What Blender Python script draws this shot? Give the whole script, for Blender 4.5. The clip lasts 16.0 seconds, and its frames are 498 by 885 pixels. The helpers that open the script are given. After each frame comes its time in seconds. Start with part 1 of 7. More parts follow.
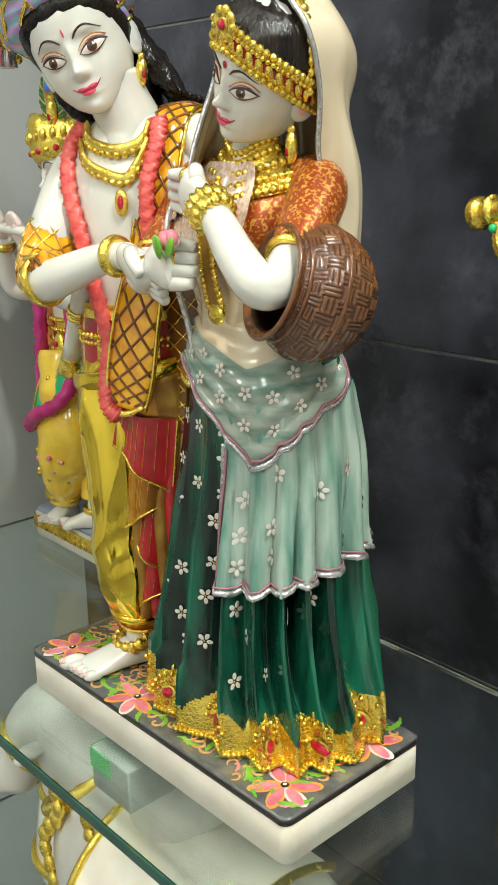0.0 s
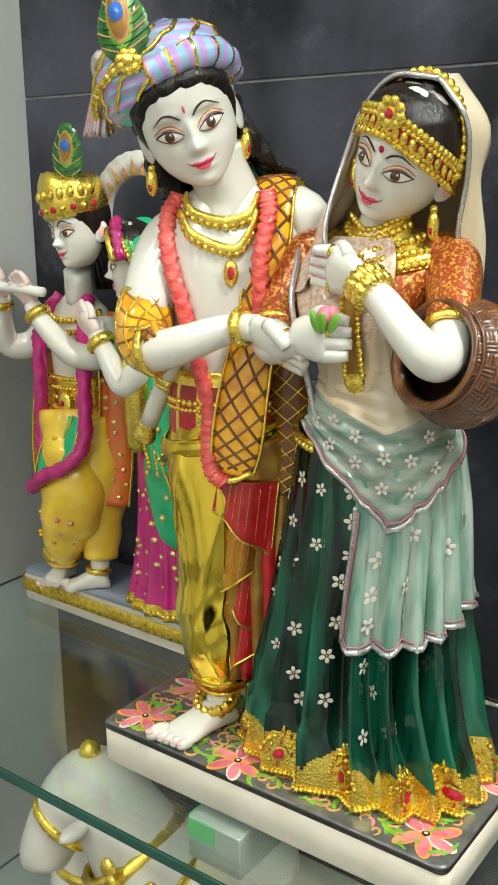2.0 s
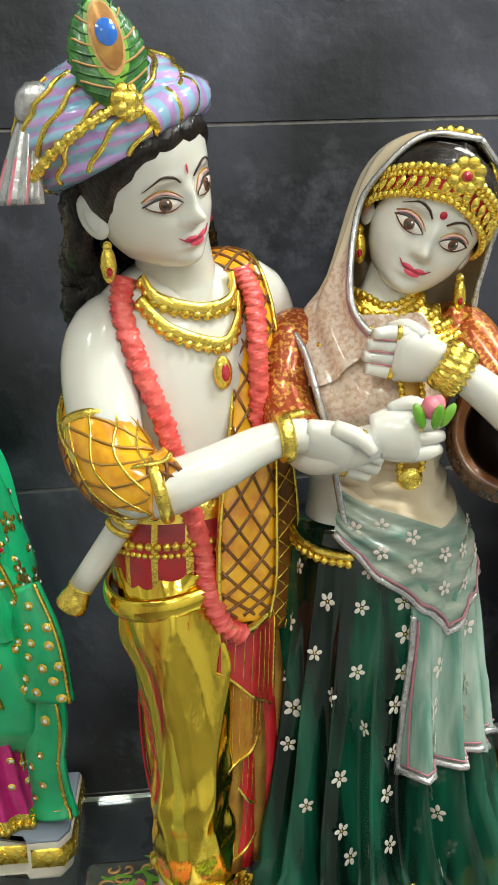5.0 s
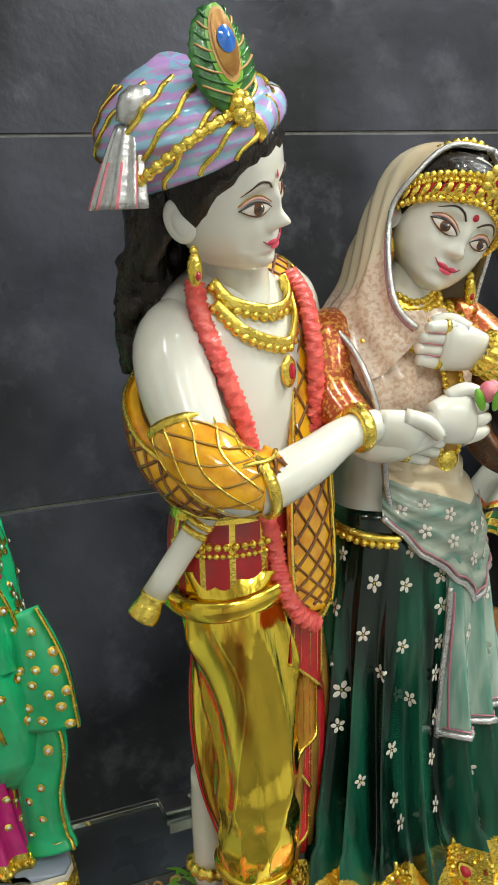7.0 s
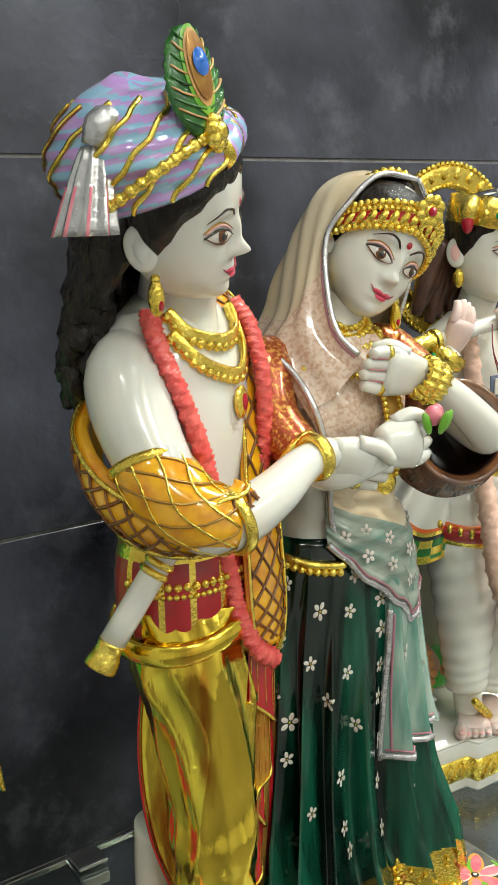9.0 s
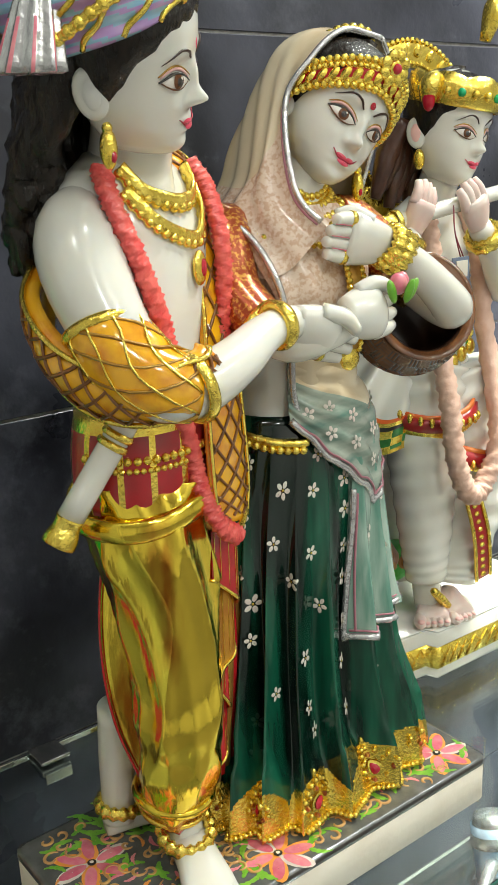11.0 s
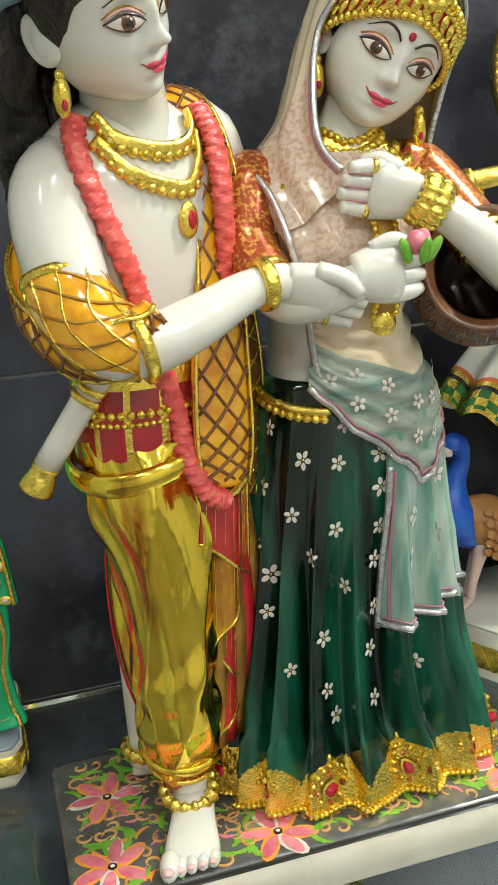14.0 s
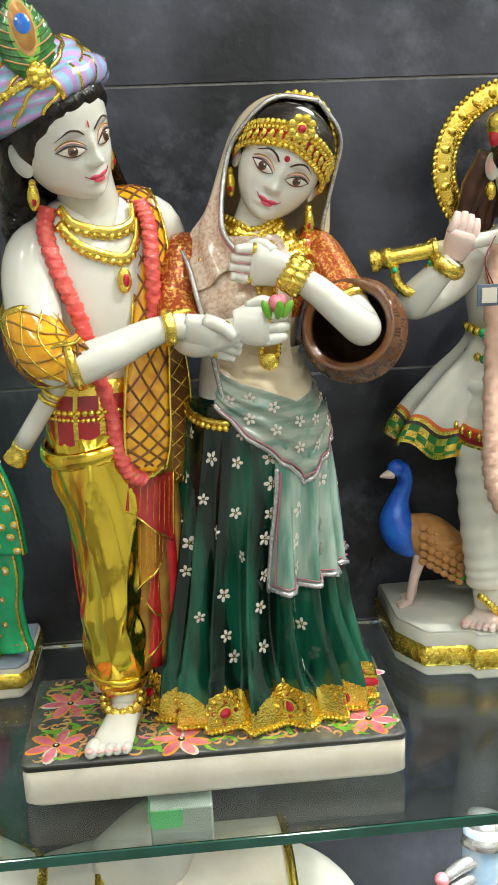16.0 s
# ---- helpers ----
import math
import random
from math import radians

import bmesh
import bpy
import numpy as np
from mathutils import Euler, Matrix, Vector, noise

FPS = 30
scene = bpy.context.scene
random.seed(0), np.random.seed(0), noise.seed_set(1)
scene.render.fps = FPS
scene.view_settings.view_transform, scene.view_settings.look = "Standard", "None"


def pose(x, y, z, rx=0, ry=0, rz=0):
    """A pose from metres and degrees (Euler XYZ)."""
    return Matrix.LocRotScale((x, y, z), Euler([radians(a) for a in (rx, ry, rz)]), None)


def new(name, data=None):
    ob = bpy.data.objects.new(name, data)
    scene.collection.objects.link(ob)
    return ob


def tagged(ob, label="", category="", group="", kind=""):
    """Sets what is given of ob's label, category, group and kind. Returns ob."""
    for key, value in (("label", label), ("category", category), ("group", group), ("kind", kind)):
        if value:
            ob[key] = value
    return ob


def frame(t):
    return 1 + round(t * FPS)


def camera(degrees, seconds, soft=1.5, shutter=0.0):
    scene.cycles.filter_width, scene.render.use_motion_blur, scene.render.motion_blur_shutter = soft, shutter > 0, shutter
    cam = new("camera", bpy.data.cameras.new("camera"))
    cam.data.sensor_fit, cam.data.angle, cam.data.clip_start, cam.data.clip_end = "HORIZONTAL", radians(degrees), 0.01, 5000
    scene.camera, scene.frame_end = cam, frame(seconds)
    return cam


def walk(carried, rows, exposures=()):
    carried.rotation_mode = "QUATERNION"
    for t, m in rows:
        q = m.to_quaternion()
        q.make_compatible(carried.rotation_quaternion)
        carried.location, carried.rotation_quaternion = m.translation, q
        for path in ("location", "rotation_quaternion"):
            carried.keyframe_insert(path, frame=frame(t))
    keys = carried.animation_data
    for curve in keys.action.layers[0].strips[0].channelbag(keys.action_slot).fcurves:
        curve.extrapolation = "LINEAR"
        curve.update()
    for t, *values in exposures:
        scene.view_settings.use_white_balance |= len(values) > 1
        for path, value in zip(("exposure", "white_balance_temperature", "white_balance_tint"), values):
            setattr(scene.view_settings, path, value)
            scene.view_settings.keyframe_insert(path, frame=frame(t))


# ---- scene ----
cam = camera(29.0, 16.0)
ROWS = [
    (0.0, 0.5709, -0.6742, 1.4902, 73.03, 0.94, 47.47),
    (0.5, 0.5770, -0.6938, 1.4944, 73.15, 0.60, 47.25),
    (1.0, 0.5406, -0.7443, 1.5017, 73.43, 0.03, 45.82),
    (1.5, 0.4665, -0.8058, 1.5151, 74.02, 0.04, 41.36),
    (2.0, 0.4040, -0.8341, 1.5237, 74.61, 0.35, 36.20),
    (2.5, 0.3311, -0.8083, 1.5143, 75.20, 0.57, 31.78),
    (3.0, 0.2441, -0.7906, 1.5330, 75.88, 1.18, 26.33),
    (3.5, 0.1680, -0.8175, 1.5359, 76.13, 0.82, 18.95),
    (6.0, -0.2239, -0.8143, 1.5491, 76.73, 2.82, -16.70),
    (6.5, -0.2687, -0.8023, 1.5440, 76.83, 2.67, -19.88),
    (7.0, -0.3006, -0.7852, 1.5459, 77.05, 2.44, -22.35),
    (7.5, -0.3156, -0.7580, 1.5495, 77.63, 1.68, -25.57),
    (8.0, -0.3679, -0.7435, 1.5586, 77.88, 2.22, -30.32),
    (8.5, -0.3836, -0.7368, 1.5602, 78.15, 2.20, -32.52),
    (9.0, -0.3786, -0.7215, 1.5527, 77.82, 2.17, -34.76),
    (11.5, -0.3777, -0.7069, 1.5054, 72.17, 1.88, -37.97),
    (12.0, -0.3762, -0.7070, 1.4976, 70.75, 1.89, -37.82),
    (12.5, -0.3634, -0.7012, 1.4921, 69.67, 2.25, -37.07),
    (13.0, -0.2909, -0.7125, 1.5004, 69.47, 2.70, -31.60),
    (13.5, -0.2067, -0.7401, 1.5075, 70.43, 3.25, -20.71),
    (14.0, -0.1740, -0.7749, 1.5071, 71.09, 3.51, -16.61),
    (14.5, -0.1558, -0.8427, 1.5050, 71.99, 3.55, -13.11),
    (15.0, -0.1212, -0.9444, 1.5208, 72.58, 3.33, -11.04),
    (15.5, -0.0754, -0.9922, 1.5275, 73.51, 2.90, -8.30),
    (16.0, -0.0222, -1.0248, 1.5345, 74.17, 2.19, -5.38),
]
walk(cam, [(t, pose(x, y, z, rx, ry, rz)) for t, x, y, z, rx, ry, rz in ROWS])

# ---- world, lights, exposure ----
# main measures of the display: tiled wall face, glass top, shelf front, side wall face
WALL_Y, GLASS_Z, FRONT_Y, SIDE_X = 0.03, 1.001, -0.346, -0.575
CEIL_Z = 2.75
scene.view_settings.exposure = 0.0
world = bpy.data.worlds.new("showroom_air")
scene.world = world
world.use_nodes = True
world.node_tree.nodes["Background"].inputs[0].default_value = (0.9, 0.95, 1.0, 1)
world.node_tree.nodes["Background"].inputs[1].default_value = 0.03


def downlight_lamp(x, y, power, size=0.14):
    data = bpy.data.lights.new("downlight_lamp", "AREA")
    data.shape, data.size, data.energy = "DISK", size, power
    data.color = (0.95, 1.0, 0.93)
    ob = new("downlight_lamp", data)
    ob.location = (x, y, CEIL_Z - 0.035)
    return ob


# recessed downlights: place and power, strongest at right to brighten that side; the row runs on past the display
LAMPS = [(-0.9, -0.80, 2.1), (-0.1, -0.80, 3.3), (0.88, -0.40, 25), (1.5, -0.50, 11.5), (-0.6, -1.7, 6.2), (0.3, -1.7, 8), (1.2, -1.7, 8), (-0.4, -2.6, 10.5), (0.9, -2.6, 12.5)]
for lx, ly, power in LAMPS:
    downlight_lamp(lx, ly, power)
# added unseen lamp: a narrow beam that brightens the bare tiles past the couple
WALL_FILL = (0.90, -0.22)
downlight_lamp(*WALL_FILL, 22).data.spread = radians(48)

# ---- materials ----
def material(name, color, rough=0.5, metal=0.0, second=None, scale=40.0, mix=(0.35, 0.7), bump=0.0, bump_scale=200.0,
             coat=0.0, sss=0.0, spec=0.5, stretch=(1, 1, 1), rough_var=0.0):
    """A painted or natural surface: two colours mixed by noise, fine relief, varied gloss."""
    m = bpy.data.materials.new(name)
    m.use_nodes = True
    nt = m.node_tree
    b = nt.nodes["Principled BSDF"]
    b.inputs["Base Color"].default_value = (*color, 1)
    b.inputs["Roughness"].default_value = rough
    b.inputs["Metallic"].default_value = metal
    b.inputs["Coat Weight"].default_value = coat
    b.inputs["Coat Roughness"].default_value = 0.08
    b.inputs["Specular IOR Level"].default_value = spec
    if sss:
        b.inputs["Subsurface Weight"].default_value = sss
        b.inputs["Subsurface Radius"].default_value = (0.012, 0.009, 0.006)
        b.inputs["Subsurface Scale"].default_value = 0.5
    tc = nt.nodes.new("ShaderNodeTexCoord")
    mp = nt.nodes.new("ShaderNodeMapping")
    mp.inputs["Scale"].default_value = stretch
    nt.links.new(tc.outputs["Object"], mp.inputs["Vector"])

    def noise_at(s, detail=4.0):
        n = nt.nodes.new("ShaderNodeTexNoise")
        n.inputs["Scale"].default_value, n.inputs["Detail"].default_value = s, detail
        nt.links.new(mp.outputs["Vector"], n.inputs["Vector"])
        return n
    if second:
        n = noise_at(scale)
        r = nt.nodes.new("ShaderNodeMapRange")
        r.inputs["From Min"].default_value, r.inputs["From Max"].default_value = mix
        c = nt.nodes.new("ShaderNodeMix")
        c.data_type = "RGBA"
        c.inputs["A"].default_value, c.inputs["B"].default_value = (*color, 1), (*second, 1)
        nt.links.new(n.outputs["Fac"], r.inputs["Value"])
        nt.links.new(r.outputs["Result"], c.inputs["Factor"])
        nt.links.new(c.outputs["Result"], b.inputs["Base Color"])
    if bump:
        n = noise_at(bump_scale, 3.0)
        bp = nt.nodes.new("ShaderNodeBump")
        bp.inputs["Strength"].default_value, bp.inputs["Distance"].default_value = bump, 0.002
        nt.links.new(n.outputs["Fac"], bp.inputs["Height"])
        nt.links.new(bp.outputs["Normal"], b.inputs["Normal"])
    if rough_var:
        n = noise_at(scale * 2.3)
        r = nt.nodes.new("ShaderNodeMapRange")
        r.inputs["From Min"].default_value, r.inputs["From Max"].default_value = 0.3, 0.7
        r.inputs["To Min"].default_value, r.inputs["To Max"].default_value = max(0.02, rough - rough_var), rough + rough_var
        nt.links.new(n.outputs["Fac"], r.inputs["Value"])
        nt.links.new(r.outputs["Result"], b.inputs["Roughness"])
    return m


MARBLE = material("marble", (0.74, 0.715, 0.65), 0.20, second=(0.67, 0.645, 0.58), scale=14, sss=0.25, coat=0.4, bump=0.04, bump_scale=60)
MARBLE_DULL = material("marble_sawn", (0.72, 0.66, 0.56), 0.5, second=(0.64, 0.57, 0.46), scale=25, sss=0.15, bump=0.15, bump_scale=150)
GOLD = material("gold_paint", (0.96, 0.74, 0.15), 0.20, 0.95, second=(0.84, 0.58, 0.08), scale=90, bump=0.35, bump_scale=420, rough_var=0.1)
GOLD_LEAF = material("gold_leaf", (0.96, 0.70, 0.08), 0.14, 1.0, second=(0.52, 0.17, 0.02), scale=24, mix=(0.53, 0.66), stretch=(1.5, 1.5, 0.35), bump=0.25, bump_scale=90, rough_var=0.05)
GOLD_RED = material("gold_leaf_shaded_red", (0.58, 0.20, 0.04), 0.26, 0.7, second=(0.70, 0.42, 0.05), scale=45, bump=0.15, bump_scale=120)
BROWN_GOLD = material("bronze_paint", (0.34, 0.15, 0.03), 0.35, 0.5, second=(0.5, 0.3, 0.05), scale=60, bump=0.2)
ORANGE = material("orange_enamel", (0.86, 0.43, 0.014), 0.14, second=(0.66, 0.24, 0.010), scale=60, coat=0.6, mix=(0.46, 0.66))
AMBER_DARK = material("amber_enamel_dark", (0.14, 0.045, 0.008), 0.3, second=(0.28, 0.10, 0.012), scale=50, coat=0.4)
CORAL = material("coral_garland_paint", (0.84, 0.15, 0.12), 0.32, second=(0.70, 0.06, 0.06), scale=120, bump=0.5, bump_scale=160)
RED = material("red_enamel", (0.52, 0.015, 0.02), 0.25, second=(0.36, 0.01, 0.015), scale=80, coat=0.5, bump=0.2, bump_scale=500)
RUBY = material("ruby_stone", (0.42, 0.0, 0.015), 0.08, coat=1.0)
MAROON = material("maroon_enamel", (0.44, 0.012, 0.020), 0.3, second=(0.30, 0.02, 0.02), scale=60, coat=0.4)
BLACK = material("black_lacquer", (0.012, 0.01, 0.009), 0.28, second=(0.03, 0.02, 0.015), scale=60, coat=0.6, bump=0.2, bump_scale=220)
HAIR = material("black_hair_paint", (0.008, 0.006, 0.005), 0.18, second=(0.022, 0.015, 0.011), scale=50, spec=0.35, bump=0.5, bump_scale=160, stretch=(3, 3, 0.5))
LIPS = material("pink_lip_paint", (0.72, 0.07, 0.13), 0.3, coat=0.3)
LIP_LINE = material("deep_rose_lip_line", (0.40, 0.02, 0.05), 0.35)
HAIR_BROWN = material("dark_brown_brow_paint", (0.035, 0.012, 0.006), 0.35)
BLUSH = material("pink_blush_paint", (0.80, 0.46, 0.42), 0.4)
EYE_WHITE = material("eye_white_paint", (0.72, 0.66, 0.6), 0.2, coat=0.5)
IRIS = material("brown_iris_paint", (0.12, 0.04, 0.012), 0.15, coat=0.5)
LILAC = material("lilac_enamel", (0.44, 0.25, 0.58), 0.16, second=(0.52, 0.36, 0.64), scale=60, coat=0.6)
SKY = material("light_blue_enamel", (0.22, 0.44, 0.64), 0.16, second=(0.34, 0.52, 0.66), scale=60, coat=0.6)
SILVER = material("silver_paint", (0.68, 0.67, 0.66), 0.25, 0.75, second=(0.5, 0.48, 0.5), scale=120, bump=0.3, bump_scale=300)
LEAF_DARK = material("deep_green_border_paint", (0.015, 0.13, 0.02), 0.25, second=(0.03, 0.2, 0.04), scale=90, coat=0.5)
SILVER_PINK = material("pink_line_paint", (0.42, 0.16, 0.2), 0.35)
# airbrushed fold shade is put into the green as near-black noise streaks
GREEN = material("green_enamel_dark_streaks", (0.001, 0.009, 0.0055), 0.12, second=(0.009, 0.120, 0.066), scale=34, coat=0.35, spec=0.5, mix=(0.41, 0.62), stretch=(1, 1, 0.12), bump=0.12, bump_scale=60)
GREEN_DEEP = material("black_green_enamel", (0.002, 0.012, 0.008), 0.16, second=(0.004, 0.03, 0.018), scale=30, coat=0.8)
APRON = material("sheer_green_veil_paint", (0.10, 0.24, 0.18), 0.16, second=(0.38, 0.47, 0.40), scale=42, coat=0.4, stretch=(1.6, 1.6, 0.25), mix=(0.35, 0.65))
APRON_PALE = material("sheer_grey_veil_paint", (0.36, 0.40, 0.33), 0.2, second=(0.10, 0.20, 0.16), scale=34, coat=0.4, mix=(0.42, 0.66), stretch=(0.5, 0.5, 2.4))
CREAM = material("cream_veil_paint", (0.66, 0.56, 0.40), 0.2, second=(0.52, 0.36, 0.19), scale=16, coat=0.3, mix=(0.45, 0.8), stretch=(1.6, 1.6, 0.3))
CREAM_PINK = material("rose_cream_veil_paint", (0.70, 0.55, 0.44), 0.18, second=(0.57, 0.38, 0.27), scale=320, coat=0.5, mix=(0.45, 0.60))
BLOUSE = material("copper_red_blouse_paint", (0.38, 0.06, 0.012), 0.28, 0.35, second=(0.70, 0.34, 0.06), scale=380, mix=(0.50, 0.60), coat=0.5)
FLOWER_WHITE = material("white_flower_paint", (0.72, 0.68, 0.6), 0.4, second=(0.62, 0.5, 0.45), scale=90)
POT_BROWN = material("brown_pot_lacquer", (0.115, 0.042, 0.015), 0.2, second=(0.20, 0.078, 0.026), scale=70, coat=0.6, bump=0.3, bump_scale=260)
# recesses darkened in the colour: weave grooves and the pot's inside
POT_DARK = material("darkened_pot_recess", (0.035, 0.014, 0.007), 0.35, coat=0.3)
BASE_TOP = material("charcoal_base_paint", (0.080, 0.080, 0.076), 0.22, second=(0.135, 0.135, 0.125), scale=70, coat=0.5, bump=0.2, bump_scale=200)
LEAF = material("leaf_green_paint", (0.12, 0.36, 0.02), 0.3, second=(0.22, 0.46, 0.05), scale=120, coat=0.4)
PINK = material("lotus_pink_paint", (0.70, 0.14, 0.22), 0.35, second=(0.75, 0.28, 0.3), scale=120, coat=0.3)
ROSE = material("deep_rose_petal_paint", (0.58, 0.10, 0.16), 0.35, second=(0.66, 0.22, 0.26), scale=120, coat=0.3)
OCHRE = material("ochre_scroll_paint", (0.48, 0.24, 0.09), 0.4, second=(0.6, 0.34, 0.1), scale=120)
ORANGE_LINE = material("orange_petal_paint", (0.80, 0.30, 0.05), 0.4)
PEACOCK = material("peacock_green_paint", (0.015, 0.09, 0.02), 0.25, second=(0.05, 0.22, 0.03), scale=140, coat=0.5, bump=0.6, bump_scale=200)
BRONZE_EYE = material("feather_bronze_paint", (0.30, 0.12, 0.03), 0.3, 0.4, second=(0.42, 0.22, 0.05), scale=120)
BLUE_EYE = material("feather_blue_paint", (0.02, 0.14, 0.55), 0.15, coat=0.8)


YELLOW = material("yellow_enamel", (0.86, 0.60, 0.05), 0.18, second=(0.72, 0.44, 0.03), scale=40, coat=0.6)
MAGENTA = material("magenta_enamel", (0.55, 0.012, 0.19), 0.2, second=(0.40, 0.008, 0.13), scale=60, coat=0.6)
EMERALD = material("emerald_enamel", (0.008, 0.46, 0.18), 0.15, second=(0.01, 0.32, 0.12), scale=30, coat=0.7)
CRYSTAL = material("glass_stone", (0.75, 0.72, 0.68), 0.08, coat=1.0)
ORANGE_RED = material("orange_red_enamel", (0.70, 0.12, 0.02), 0.3, second=(0.6, 0.2, 0.03), scale=60, coat=0.5)
SLATE_BLUE = material("blue_grey_base_paint", (0.30, 0.34, 0.42), 0.35, second=(0.26, 0.30, 0.38), scale=30, coat=0.3)
BROWN_HAIR = material("dark_brown_hair_paint", (0.045, 0.014, 0.008), 0.3, second=(0.08, 0.028, 0.015), scale=50, coat=0.4, bump=0.5, bump_scale=150)
PEACH = material("peach_garland_paint", (0.72, 0.47, 0.37), 0.45, second=(0.64, 0.38, 0.28), scale=120, bump=0.4, bump_scale=150)
SKIN_PINK = material("pink_tinted_marble", (0.74, 0.52, 0.47), 0.35, second=(0.74, 0.64, 0.58), scale=60, sss=0.2)
BIRD_BLUE = material("bright_blue_paint", (0.01, 0.07, 0.50), 0.35, second=(0.02, 0.16, 0.62), scale=60, bump=0.3)
BIRD_BROWN = material("tan_brown_paint", (0.40, 0.17, 0.045), 0.45, second=(0.50, 0.25, 0.08), scale=90, bump=0.4)
BIRD_GREEN = material("bright_green_paint", (0.03, 0.42, 0.015), 0.4, second=(0.06, 0.55, 0.03), scale=60, bump=0.3)
BEAK = material("pale_pink_paint", (0.70, 0.52, 0.46), 0.45)
TAG_CARD = material("dark_blue_card", (0.10, 0.13, 0.19), 0.6, second=(0.14, 0.16, 0.22), scale=50)
STRING = material("maroon_thread", (0.16, 0.01, 0.02), 0.7)
GREEN_STICKER = material("green_sticker", (0.03, 0.24, 0.07), 0.5, second=(0.04, 0.28, 0.09), scale=40)
STONE_GREY = material("grey_stone_block", (0.17, 0.18, 0.16), 0.3, second=(0.22, 0.23, 0.21), scale=40, coat=0.3)
# white marble greyed in the colour for the dimming below the upper glass
MARBLE_DIMMED = material("dimmed_white_marble", (0.50, 0.48, 0.43), 0.3, second=(0.40, 0.385, 0.34), scale=14, sss=0.15, coat=0.3)
RIB_BLUE = material("silver_blue_paint", (0.30, 0.44, 0.62), 0.3, 0.3, second=(0.55, 0.6, 0.66), scale=60)


def tile_material():
    m = material("charcoal_slate_tile", (0.010, 0.010, 0.0140), 0.36, second=(0.105, 0.107, 0.143), scale=4.0, mix=(0.40, 0.72), bump=0.35, bump_scale=90, rough_var=0.1, spec=0.4)
    nt = m.node_tree
    b = nt.nodes["Principled BSDF"]
    old = b.inputs["Base Color"].links[0].from_socket
    tc = nt.nodes.new("ShaderNodeTexCoord")
    n = nt.nodes.new("ShaderNodeTexNoise")
    n.inputs["Scale"].default_value, n.inputs["Detail"].default_value, n.inputs["Roughness"].default_value = 11.0, 9.0, 0.72
    r = nt.nodes.new("ShaderNodeMapRange")
    r.inputs["From Min"].default_value, r.inputs["From Max"].default_value = 0.52, 0.8
    r.inputs["To Max"].default_value = 0.55
    c = nt.nodes.new("ShaderNodeMix")
    c.data_type = "RGBA"
    c.inputs["B"].default_value = (0.185, 0.187, 0.225, 1)
    nt.links.new(tc.outputs["Object"], n.inputs["Vector"])
    nt.links.new(n.outputs["Fac"], r.inputs["Value"])
    nt.links.new(r.outputs["Result"], c.inputs["Factor"])
    nt.links.new(old, c.inputs["A"])
    nt.links.new(c.outputs["Result"], b.inputs["Base Color"])
    return m


TILE = tile_material()
GROUT = material("pale_grey_grout", (0.36, 0.35, 0.33), 0.8, second=(0.26, 0.25, 0.24), scale=120, bump=0.4)
PLASTER = material("grey_white_side_panel", (0.46, 0.47, 0.45), 0.5, second=(0.40, 0.41, 0.39), scale=4, bump=0.1, bump_scale=60)
ROOM_WHITE = material("white_wall_paint", (0.84, 0.83, 0.80), 0.7, second=(0.79, 0.78, 0.75), scale=3)
FLOOR_STONE = material("grey_floor_tile", (0.24, 0.23, 0.215), 0.25, second=(0.20, 0.19, 0.18), scale=5)
CHROME = material("brushed_steel", (0.6, 0.6, 0.58), 0.25, 1.0, second=(0.5, 0.5, 0.48), scale=60)


def glass_material(name, color, rough=0.0, ior=1.45):
    m = bpy.data.materials.new(name)
    m.use_nodes = True
    b = m.node_tree.nodes["Principled BSDF"]
    b.inputs["Base Color"].default_value = (*color, 1)
    b.inputs["Roughness"].default_value = rough
    b.inputs["IOR"].default_value = ior
    b.inputs["Transmission Weight"].default_value = 1.0
    return m


GLASS = glass_material("clear_shelf_glass", (0.80, 0.885, 0.855))
GLASS_EDGE = material("green_glass_edge", (0.012, 0.07, 0.05), 0.12, second=(0.02, 0.11, 0.08), scale=20, coat=0.6)


def glow(name, color, strength):
    m = bpy.data.materials.new(name)
    m.use_nodes = True
    b = m.node_tree.nodes["Principled BSDF"]
    b.inputs["Emission Color"].default_value = (*color, 1)
    b.inputs["Emission Strength"].default_value = strength
    return m


LAMP_GLOW = glow("lamp_diffuser_glow", (1.0, 0.97, 0.92), 8.0)

# ---- mesh tools ----
def V(*a):
    return np.array(a, float)


def unit(v):
    return v / max(1e-9, math.sqrt(sum(float(a) * float(a) for a in v)))


def spline(pts, n):
    """n points on a Catmull-Rom curve through pts (rows of any width)."""
    p = np.asarray(pts, float)
    if len(p) == 2:
        return np.array([p[0] + (p[1] - p[0]) * s for s in np.linspace(0, 1, n)])
    q = np.vstack([2 * p[0] - p[1], p, 2 * p[-1] - p[-2]])
    out = []
    for s in np.linspace(0, len(p) - 1 - 1e-9, n):
        i = int(s)
        t = s - i
        a, b, c, d = q[i:i + 4]
        out.append(0.5 * (2 * b + (c - a) * t + (2 * a - 5 * b + 4 * c - d) * t * t + (3 * b - a - 3 * c + d) * t ** 3))
    return np.array(out)


_tables = {}


